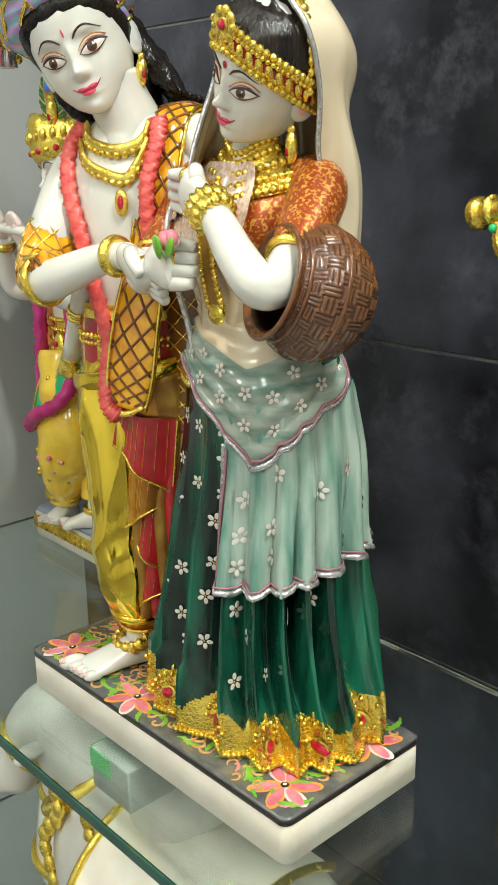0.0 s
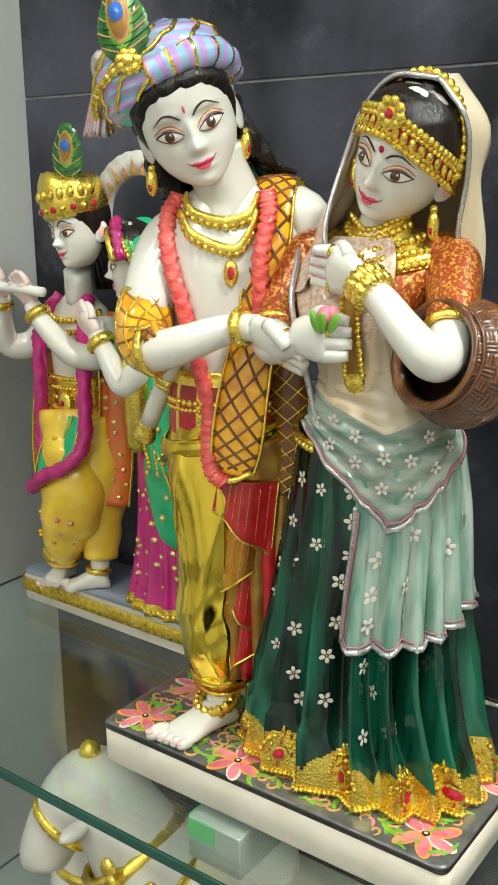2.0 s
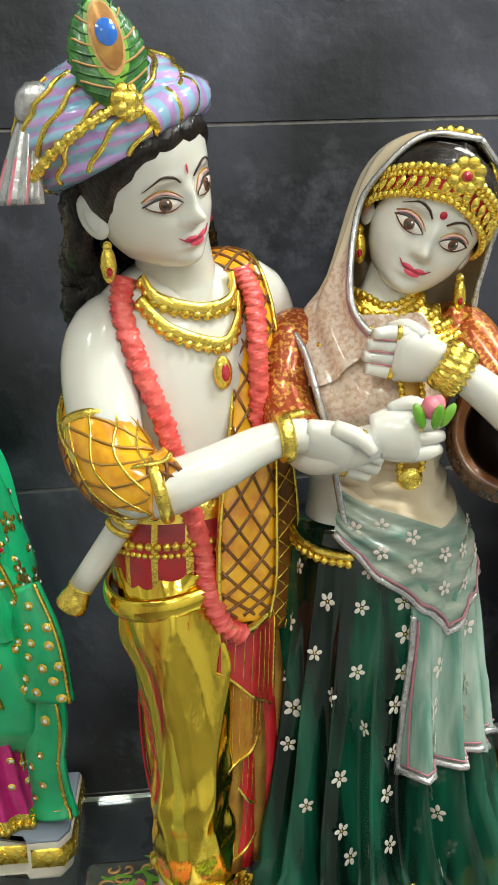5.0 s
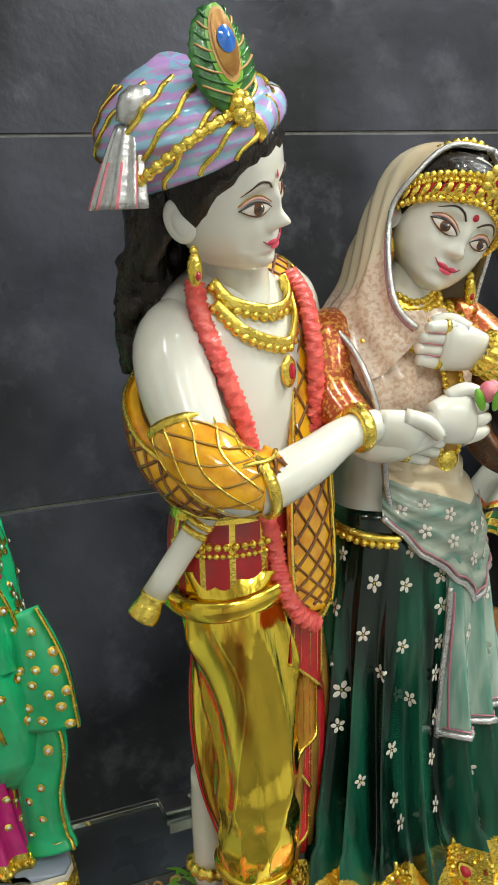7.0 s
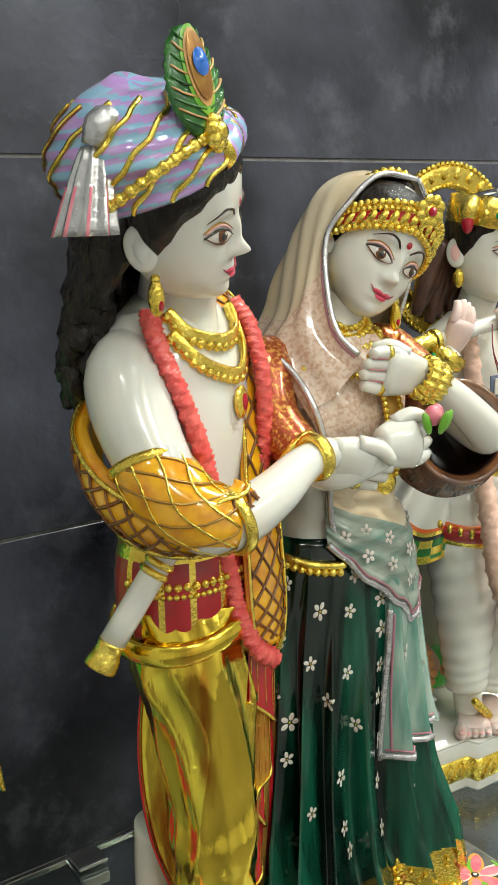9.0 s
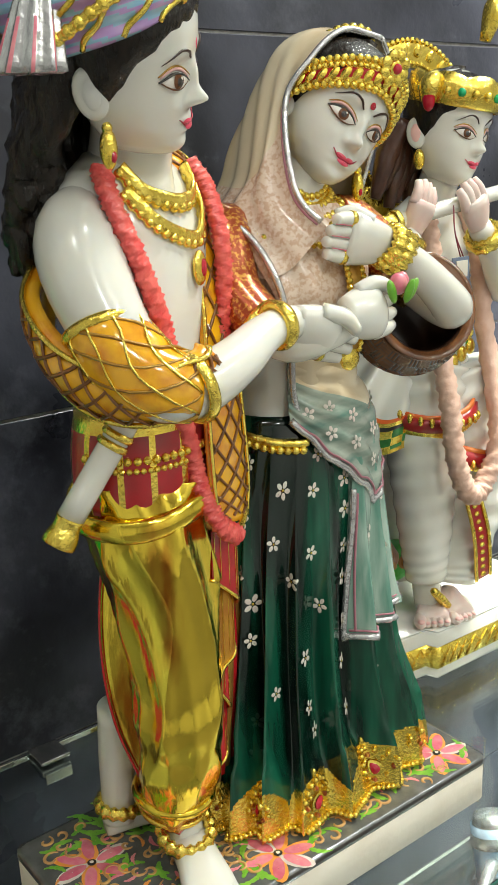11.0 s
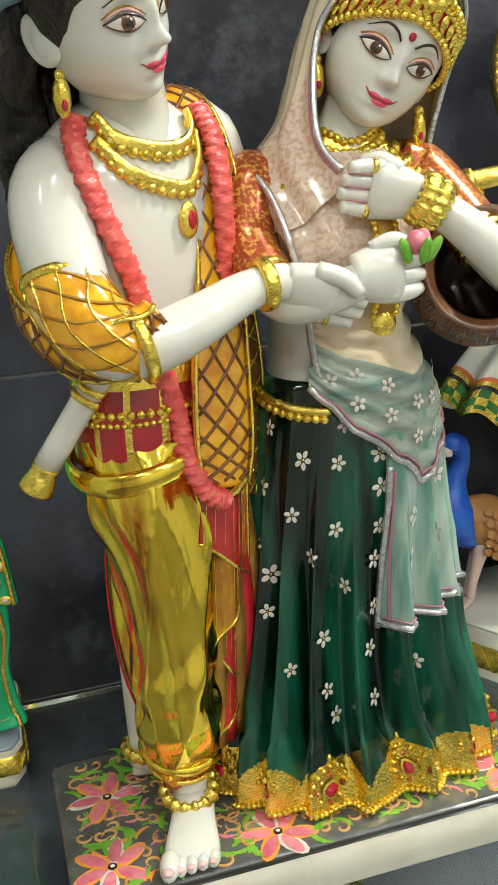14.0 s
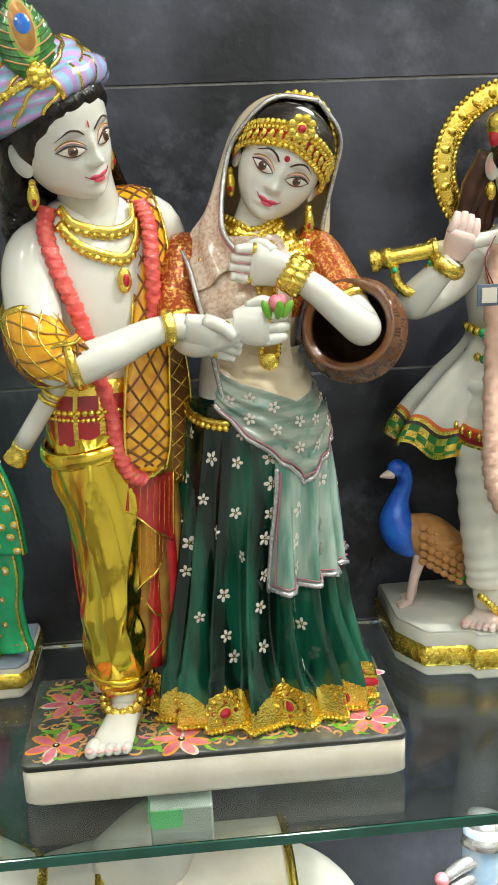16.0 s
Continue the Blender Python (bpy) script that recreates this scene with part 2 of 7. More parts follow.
def table(rows, z):
    """Smooth look-up in rows of (z, a, b, ...)."""
    key = id(rows)
    if key not in _tables:
        _tables[key] = (rows, sorted(tuple(map(float, r)) for r in rows))
    r = _tables[key][1]
    n = len(r)
    z = min(max(z, r[0][0]), r[-1][0])
    i = 0
    while i < n - 2 and z >= r[i + 1][0]:
        i += 1
    t = (z - r[i][0]) / (r[i + 1][0] - r[i][0])
    t2, t3 = t * t, t * t * t
    out = []
    for a, b, c, d in zip(r[max(i - 1, 0)][1:], r[i][1:], r[i + 1][1:], r[min(i + 2, n - 1)][1:]):
        out.append(0.5 * (2 * b + (c - a) * t + (2 * a - 5 * b + 4 * c - d) * t2 + (3 * b - a - 3 * c + d) * t3))
    return out


class Solid:
    """Collects pieces of one mesh, each with its own paint."""

    def __init__(self):
        self.v, self.f, self.m, self.slots = [], [], [], []

    def slot(self, mat):
        if mat not in self.slots:
            self.slots.append(mat)
        return self.slots.index(mat)

    def grid(self, pts, mat, wrap=True, caps=True):
        """pts: rings of points; mat: a material or a function (ring, column) -> material."""
        pts = np.asarray(pts, float)
        m, n = pts.shape[:2]
        o = len(self.v)
        self.v.extend(map(tuple, pts.reshape(-1, 3)))
        for i in range(m - 1):
            for j in range(n if wrap else n - 1):
                k = (j + 1) % n
                self.f.append((o + i * n + j, o + i * n + k, o + (i + 1) * n + k, o + (i + 1) * n + j))
                self.m.append(self.slot(mat(i, j) if callable(mat) else mat))
        if wrap and caps:
            for i, flip in ((0, True), (m - 1, False)):
                c = len(self.v)
                self.v.append(tuple(pts[i].mean(0)))
                for j in range(n):
                    a, b = o + i * n + j, o + i * n + (j + 1) % n
                    self.f.append((b, a, c) if flip else (a, b, c))
                    self.m.append(self.slot(mat(min(i, m - 2), j) if callable(mat) else mat))

    def tube(self, pts, mat, n=12, steps=0, flat=1.0, side=None, bumps=None, caps=True):
        """A round or flattened tube through rows of x, y, z, radius. side: the direction of the wide axis; flat: narrow / wide."""
        p = spline(pts, steps or max(2, len(pts) * 4))
        c, r = p[:, :3], p[:, 3]
        d = np.gradient(c, axis=0)
        ref = np.asarray(side, float) if side is not None else V(0.31, 0.52, 0.8)
        rings = []
        for i in range(len(c)):
            t = unit(d[i])
            a = unit(ref - t * (ref @ t))
            if side is None:
                ref = a
            b = np.cross(t, a)
            ring = []
            for j in range(n):
                w = 2 * math.pi * j / n
                k = r[i] * (1 + (bumps(i, j) if bumps else 0))
                ring.append(c[i] + k * (a * math.cos(w) + b * flat * math.sin(w)))
            rings.append(ring)
        self.grid(rings, mat, caps=caps)

    def ball(self, c, r, mat, axes=None, n=12, m=8, shape=None):
        """An ellipsoid with radii r along axes; shape(dir) -> factor."""
        r = (r, r, r) if np.isscalar(r) else r
        ax = np.eye(3) if axes is None else np.asarray(axes, float)
        rings = []
        for i in range(m + 1):
            a = math.pi * (i * 0.98 + 0.01 * m) / m
            ring = []
            for j in range(n):
                w = 2 * math.pi * j / n
                d = V(math.sin(a) * math.cos(w), math.sin(a) * math.sin(w), -math.cos(a))
                k = shape(d) if shape else 1.0
                ring.append(V(*c) + k * (d[0] * r[0] * ax[0] + d[1] * r[1] * ax[1] + d[2] * r[2] * ax[2]))
            rings.append(ring)
        self.grid(rings, mat)

    def beads(self, pts, r, mat, gap=2.0, n=6, m=4, jewel=None, every=0):
        """A string of beads along a curve."""
        p = spline(pts, 120)[:, :3]
        s = np.concatenate([[0], np.cumsum(np.linalg.norm(np.diff(p, axis=0), axis=1))])
        for q, d in enumerate(np.arange(0, s[-1] + 1e-9, gap * r)):
            c = [np.interp(d, s, p[:, k]) for k in range(3)]
            self.ball(c, r, jewel if every and q % every == every // 2 else mat, n=n, m=m)

    def blob(self, fn, uv, ru, rv, mat, lift=0.0006, turn=0.0, n=10, dome=0.0006):
        """A small painted ellipse lying on the surface fn(u, v) -> (point, normal)."""
        def at(k, w):
            a, b = ru * k * math.cos(w), rv * k * math.sin(w)
            u = uv[0] + a * math.cos(turn) - b * math.sin(turn)
            v = uv[1] + a * math.sin(turn) + b * math.cos(turn)
            p, nn = fn(u, v)
            return p + nn * (lift + dome * (1 - k * k))
        rings = [[at(k, 2 * math.pi * j / n) for j in range(n)] for k in (1.0, 0.6, 0.05)]
        self.grid(rings, mat, caps=False)

    def line(self, fn, uvs, r, mat, lift=0.0004, n=5, steps=0):
        """A raised painted line on the surface fn, through rows of u, v."""
        q = spline(uvs, steps or len(uvs) * 5)
        pts = []
        for i, (u, v) in enumerate(q):
            p, nn = fn(u, v)
            k = r if np.isscalar(r) else np.interp(i / (len(q) - 1), np.linspace(0, 1, len(r)), r)
            pts.append((*(p + nn * lift), k))
        self.tube(pts, mat, n=n, steps=len(pts))

    def flower(self, fn, uv, r, petal, heart=None, count=5, turn=0.0, ratio=0.34, lift=0.0006):
        """fn works in metres around (0, 0) here: petals round a heart."""
        mid, nn = fn(*uv)
        rim = [fn(uv[0] + r * math.cos(w), uv[1] + r * math.sin(w))[0] for w in np.linspace(0, 2 * math.pi, 10)]
        spread = max(np.linalg.norm(q - mid) for q in rim)
        if spread > 4 * r:
            return
        if spread > 1.3 * r:
            # on a steep pleat the flower lies flat on the crest
            sd = unit(np.cross(V(0, 0, 1), nn))
            up = np.cross(nn, sd)
            fn = lambda a, b: (mid + nn * 0.0012 + sd * a + up * b, nn)
            uv = (0, 0)
        for k in range(count):
            w = turn + 2 * math.pi * k / count
            c = (uv[0] + 0.6 * r * math.cos(w), uv[1] + 0.6 * r * math.sin(w))
            self.blob(fn, c, 0.40 * r, ratio * 0.8 * r, petal, turn=w, n=8, lift=lift, dome=0.0003)
        if heart:
            self.blob(fn, uv, 0.16 * r, 0.16 * r, heart, n=6, lift=lift + 0.0003)

    def mesh(self, name):
        me = bpy.data.meshes.new(name)
        me.from_pydata(self.v, [], self.f)
        for s in self.slots:
            me.materials.append(s)
        me.polygons.foreach_set("material_index", self.m)
        me.polygons.foreach_set("use_smooth", [True] * len(self.f))
        bm = bmesh.new()
        bm.from_mesh(me)
        bmesh.ops.recalc_face_normals(bm, faces=bm.faces)
        bm.to_mesh(me)
        bm.free()
        me.update()
        return me

    def thing(self, name, parent=None):
        ob = new(name, self.mesh(name))
        if parent:
            ob.parent = parent
        return ob


def part(name, bm, mat, parent=None, label="", smooth=False):
    """Links a bmesh as one mesh object under a thing."""
    me = bpy.data.meshes.new(name)
    bm.to_mesh(me)
    bm.free()
    me.materials.append(mat)
    if smooth:
        me.polygons.foreach_set("use_smooth", [True] * len(me.polygons))
    ob = new(name, me)
    if parent:
        ob.parent = parent
    if label:
        ob["label"] = label
    return ob


def box_bm(x0, x1, y0, y1, z0, z1, bevel=0.0, segments=2):
    bm = bmesh.new()
    bmesh.ops.create_cube(bm, size=1.0)
    for v in bm.verts:
        v.co = Vector((x0 + (v.co.x + 0.5) * (x1 - x0), y0 + (v.co.y + 0.5) * (y1 - y0), z0 + (v.co.z + 0.5) * (z1 - z0)))
    if bevel:
        bmesh.ops.bevel(bm, geom=bm.edges[:], offset=bevel, segments=segments, profile=0.5, affect="EDGES")
    return bm


def empty(name, loc=(0, 0, 0)):
    ob = new(name)
    ob.empty_display_size = 0.02
    return ob


def plane_fn(o, ax, ay):
    """A flat surface: (u, v) in metres from o along ax and ay."""
    o, ax, ay = V(*o), V(*ax), V(*ay)
    nn = unit(np.cross(ax, ay))
    return lambda u, v: (o + ax * u + ay * v, nn)


def round_outline(x0, x1, y0, y1, r, n=5):
    pts = []
    for cx, cy, a0 in ((x1 - r, y0 + r, -90), (x1 - r, y1 - r, 0), (x0 + r, y1 - r, 90), (x0 + r, y0 + r, 180)):
        for k in range(n + 1):
            a = radians(a0 + 90 * k / n)
            pts.append((cx + r * math.cos(a), cy + r * math.sin(a)))
    return pts

# ---- the setting: room, tiled wall, side wall ----
def structure(ob, label, category):
    return tagged(ob, label, category, kind="structure")


ROOM = (-2.6, 3.2, -3.4, WALL_Y)
structure(part("floor", box_bm(ROOM[0], ROOM[1], ROOM[2], 0.2, -0.1, 0.0), FLOOR_STONE), "grey polished stone floor of the showroom", "floor")
structure(part("ceiling", box_bm(ROOM[0], ROOM[1], ROOM[2], 0.2, CEIL_Z, CEIL_Z + 0.1), ROOM_WHITE), "white painted showroom ceiling", "ceiling")
structure(part("wall_south", box_bm(ROOM[0], ROOM[1], ROOM[2] - 0.1, ROOM[2], 0, CEIL_Z), ROOM_WHITE), "plain white wall across the showroom", "wall")
structure(part("wall_west", box_bm(ROOM[0] - 0.1, ROOM[0], ROOM[2], 0.2, 0, CEIL_Z), ROOM_WHITE), "plain white end wall of the showroom", "wall")
structure(part("wall_east", box_bm(ROOM[1], ROOM[1] + 0.1, ROOM[2], 0.2, 0, CEIL_Z), ROOM_WHITE), "plain white end wall of the showroom", "wall")
wall_n = structure(part("wall_north", box_bm(SIDE_X - 0.2, ROOM[1], WALL_Y + 0.0025, 0.2, 0, CEIL_Z), GROUT), "wall clad in charcoal slate tiles with pale grout lines", "wall")
structure(part("wall_side", box_bm(ROOM[0], SIDE_X, -0.42, 0.2, 0, CEIL_Z), PLASTER), "plain grey-white side panel closing the display niche", "wall")

# large slate tiles, 1.2 m long courses of 0.31 m
TILE_H, TILE_W, JOINT = 0.3095, 1.2, 0.0028
for row in range(9):
    z0 = 1.6205 - 5 * TILE_H + row * TILE_H + JOINT / 2
    for col in range(4):
        x0 = SIDE_X + col * TILE_W
        x1 = min(x0 + TILE_W - JOINT, ROOM[1])
        z1 = min(z0 + TILE_H - JOINT, CEIL_Z)
        if x1 - x0 > 0.05 and z1 > z0:
            part("tile", box_bm(x0, x1, WALL_Y, WALL_Y + 0.008, z0, z1, 0.0006, 1), TILE, wall_n)

# ceiling downlights, with a fitting for the added wall lamp as well
for lx, ly in [row[:2] for row in LAMPS] + [WALL_FILL]:
    lamp = tagged(empty("ceiling_light"), "round recessed white downlight in the ceiling", "lamp", "ceiling downlights")
    lamp.location = (lx, ly, CEIL_Z)
    bm = bmesh.new()
    bmesh.ops.create_cone(bm, segments=24, radius1=0.095, radius2=0.085, depth=0.02, cap_ends=True)
    part("frame", bm, ROOM_WHITE, lamp).location = (0, 0, -0.011)
    bm = bmesh.new()
    bmesh.ops.create_cone(bm, segments=24, radius1=0.075, radius2=0.075, depth=0.006, cap_ends=True)
    part("diffuser", bm, LAMP_GLOW, lamp, "glowing white diffuser").location = (0, 0, -0.026)


# ---- glass shelves ----
def glass_shelf(name, z, x0, x1, y0, y1, thick, label):
    shelf = tagged(empty(name), label, "shelf", "glass shelves")
    pane = part("pane", box_bm(x0, x1, y0 + 0.0015, y1, z - thick, z, 0.0), GLASS, shelf)
    pane.visible_shadow = False
    part("front_edge", box_bm(x0, x1, y0 - 0.001, y0 + 0.0012, z - thick, z, 0.0005, 1), GLASS_EDGE, shelf, "dark green polished glass edge")
    part("back_edge", box_bm(x0, x1, y1 + 0.0005, y1 + 0.003, z - thick, z, 0.0005, 1), CHROME, shelf, "pale light-catching back edge")
    return shelf


shelf_up = glass_shelf("glass_shelf", GLASS_Z, SIDE_X + 0.003, 2.0, FRONT_Y, WALL_Y + 0.0 - 0.004, 0.010, "clear glass shelf with a dark green front edge")
shelf_low = glass_shelf("glass_shelf", GLASS_Z - 0.42, SIDE_X + 0.003, 2.0, FRONT_Y, WALL_Y - 0.004, 0.010, "clear glass shelf below, crowded with marble statues")

# ---- tools for carved and painted figures ----
HEAD = [(-0.0455, 0.006, 0.020, 0.000), (-0.0425, 0.014, 0.029, 0.004), (-0.036, 0.0222, 0.0325, 0.010), (-0.026, 0.0292, 0.034, 0.018),
        (-0.013, 0.0338, 0.0345, 0.028), (0.0, 0.0355, 0.0345, 0.036), (0.013, 0.0362, 0.0362, 0.040), (0.028, 0.0352, 0.0350, 0.039),
        (0.042, 0.0285, 0.0270, 0.031), (0.051, 0.0165, 0.0150, 0.017), (0.054, 0.004, 0.004, 0.004)]


class Head:
    """A carved head: mid is the point between the eyes, left its left, up its up, k its scale."""

    def __init__(self, mid, left, up, k=1.0):
        self.k = k
        self.l = unit(V(*left))
        self.u = unit(V(*up) - self.l * (V(*up) @ self.l))
        self.f = np.cross(self.l, self.u)
        self.o = V(*mid) - self.f * 0.034 * k

    def at(self, x, y, z):
        return self.o + self.k * (x * self.l + y * self.f + z * self.u)

    def relief(self, x, z):
        g = lambda a, s: math.exp(-(a / s) ** 2)
        ridge = 0.0050 / (1 + math.exp((z - 0.006) / 0.0022)) / (1 + math.exp(-(z + 0.0155) / 0.0012))
        tip = 0.0060 * g(x, 0.0046) * g(z + 0.0115, 0.0045)
        wings = 0.0022 * (g(x - 0.0046, 0.0028) + g(x + 0.0046, 0.0028)) * g(z + 0.0135, 0.003)
        lips = 0.0022 * g(x, 0.0085) * (g(z + 0.0232, 0.0022) + 1.1 * g(z + 0.0282, 0.0024))
        chin = 0.0022 * g(x, 0.008) * g(z + 0.0385, 0.0045)
        cheeks = 0.0012 * (g(x - 0.018, 0.008) + g(x + 0.018, 0.008)) * g(z + 0.014, 0.008)
        socket = -0.0026 * (g(x - 0.0155, 0.0085) + g(x + 0.0155, 0.0085)) * g(z - 0.0062, 0.004)
        ball = 0.0016 * (g(x - 0.0155, 0.0078) + g(x + 0.0155, 0.0078)) * g(z, 0.0044)
        brow = 0.0011 * (g(x - 0.015, 0.009) + g(x + 0.015, 0.009)) * g(z - 0.0135, 0.003)
        return ridge * g(x, 0.0042) + tip + wings + lips + chin + cheeks + socket + ball + brow

    def front(self, x, z):
        """The face surface at local (x, z): point and outward normal."""
        def y(a, b):
            w, df, _ = table(HEAD, b)
            return df * max(0.0, 1 - min(1.0, abs(a / w)) ** 2.15) ** (1 / 2.15) + self.relief(a, b)
        e = 0.0008
        y0 = y(x, z)
        dx, dz = (y(x + e, z) - y(x - e, z)) / (2 * e), (y(x, z + e) - y(x, z - e)) / (2 * e)
        return self.at(x, y0, z), unit(self.f - dx * self.l - dz * self.u)

    def build(self, s, skin, male=False):
        n, rows = 88, list(np.linspace(-0.0455, 0.035, 62)) + list(np.linspace(0.037, 0.054, 9))
        rings = []
        for z in rows:
            w, df, db = table(HEAD, z)
            ring = []
            for j in range(n):
                a = 2 * math.pi * j / n + math.pi / 2
                a += 0.22 * math.sin(2 * a) * (1 if math.sin(a) > 0 else 0)
                ca, sa = math.cos(a), math.sin(a)
                x = w * math.copysign(abs(ca) ** (2 / 2.15), ca)
                d = df if sa > 0 else db
                yy = d * math.copysign(abs(sa) ** (2 / 2.15), sa)
                if sa > 0:
                    yy += self.relief(x, z) * min(1.0, sa * 2)
                ring.append(self.at(x, yy, z))
            rings.append(ring)
        s.grid(rings, skin)
        face = self.front
        k = self.k
        for sg in (1, -1):
            # ears
            c = self.at(sg * 0.0368, -0.006, -0.006)
            ax = (unit(sg * self.l * 0.42 - self.f * 0.9), unit(sg * self.l * 0.9 + self.f * 0.42), unit(self.u * 0.97 - self.f * 0.2))
            s.ball(c, (0.0092 * k, 0.003 * k, 0.0135 * k), skin, ax, n=16, m=10)
            s.ball(c + ax[1] * 0.0018 * k, (0.0052 * k, 0.0016 * k, 0.0085 * k), BLUSH if not male else skin, ax, n=12, m=8)
            # eyes: white, iris, pupil, a white dot as painted glint, lids, brow
            e = (sg * 0.0155, -0.0003)
            tilt = sg * 0.15
            s.blob(face, e, 0.0096, 0.0033, EYE_WHITE, lift=0.0005 * k, turn=tilt, n=22, dome=0.0006 * k)
            s.blob(face, (e[0] - 0.0004, e[1] + 0.0004), 0.0033, 0.0033, IRIS, lift=0.0011 * k, n=16, dome=0.0003 * k)
            s.blob(face, (e[0] - 0.0004, e[1] + 0.0004), 0.0017, 0.0017, BLACK, lift=0.0015 * k, n=10, dome=0.0002 * k)
            s.blob(face, (e[0] + 0.0008, e[1] + 0.0016), 0.0006, 0.0006, EYE_WHITE, lift=0.0018 * k, n=8, dome=0.0001 * k)
            arc = lambda w0, h0, h1, n_=7: [(sg * (0.0155 + w0 * q), h0 + h1 * (1 - q * q) + 0.0015 * q) for q in np.linspace(-1, 1, n_)]
            s.line(face, arc(0.0104, -0.0003, 0.0038), [0.0003, 0.0007, 0.0009, 0.0005], BLACK, lift=0.0007 * k)
            s.line(face, arc(0.0094, -0.0006, -0.0034), [0.0002, 0.0005, 0.0006, 0.0004], IRIS, lift=0.0006 * k)
            s.line(face, arc(0.0096, 0.0016, 0.0046), [0.0003, 0.0013, 0.0015, 0.0005], BLUSH, lift=0.0001 * k)
            s.line(face, arc(0.0106, 0.0024, 0.0052), [0.0002, 0.0006, 0.0006, 0.0004], BROWN_GOLD, lift=0.0004 * k)
            s.line(face, [(sg * 0.0050, 0.0095), (sg * 0.0100, 0.0140), (sg * 0.0170, 0.0152), (sg * 0.0255, 0.0095)], [0.0006, 0.0009, 0.0007, 0.0002], HAIR_BROWN, lift=0.0002 * k)
        # lips: bowed upper lip, full lower lip, drawn-up corners
        for q in (-1, 1):
            s.blob(face, (q * 0.0036, -0.0237), 0.0043, 0.0013, LIPS, lift=0.0005 * k, n=14, turn=q * 0.12)
        s.blob(face, (0.0, -0.0269), 0.0053, 0.0017, LIPS, lift=0.0006 * k, n=16)
        s.line(face, [(-0.0112, -0.0212), (-0.0060, -0.0248), (0, -0.0254), (0.0060, -0.0248), (0.0112, -0.0212)], [0.0003, 0.0006, 0.0006, 0.0006, 0.0003], LIP_LINE, lift=0.0007 * k)


def hairline(a, front, side, ear):
    """Height of the hairline at the angle a from straight ahead."""
    return float(np.interp(a, [0, 0.6, 1.15, 1.5, 1.85, 3.2], [front, front - 0.003, side, ear, -0.022, -0.03]))


def hair_cap(s, h, front, side, ear, n=72, rows=16, back=1.0):
    """Hair lying on the skull above the hairline."""
    rings = []
    for i in range(rows):
        t = i / (rows - 1)
        ring = []
        for j in range(n):
            a = 2 * math.pi * j / n
            z0 = hairline(min(a, 2 * math.pi - a), front, side, ear) + 0.0016 * math.sin(23 * a) * math.sin(7 * a + 1)
            z = z0 + (0.0565 - z0) * t
            w, df, db = table(HEAD, min(z, 0.0535))
            g = (1.0 + 0.09 * min(1, t * 5)) if z < 0.052 else 0.9
            g *= 1 + 0.006 * math.sin(a * 31 + 5 * t)
            ca, sa = math.cos(a), math.sin(a)
            ring.append(h.at(w * g * math.copysign(abs(sa) ** 0.93, sa), (df if ca > 0 else db * back) * g * math.copysign(abs(ca) ** 0.93, ca), z))
        rings.append(ring)
    s.grid(rings, HAIR)


def section(cx, cy, z, hx, hy, turn=0.0, n=40, p=2.3, hyb=None):
    """A rounded horizontal section, turned about z; hyb: the depth behind."""
    ring = []
    for j in range(n):
        a = 2 * math.pi * j / n
        ca, sa = math.cos(a), math.sin(a)
        x = hx * math.copysign(abs(ca) ** (2 / p), ca)
        y = (hy if sa < 0 or hyb is None else hyb) * math.copysign(abs(sa) ** (2 / p), sa)
        ring.append((cx + x * math.cos(turn) - y * math.sin(turn), cy + x * math.sin(turn) + y * math.cos(turn), z))
    return ring


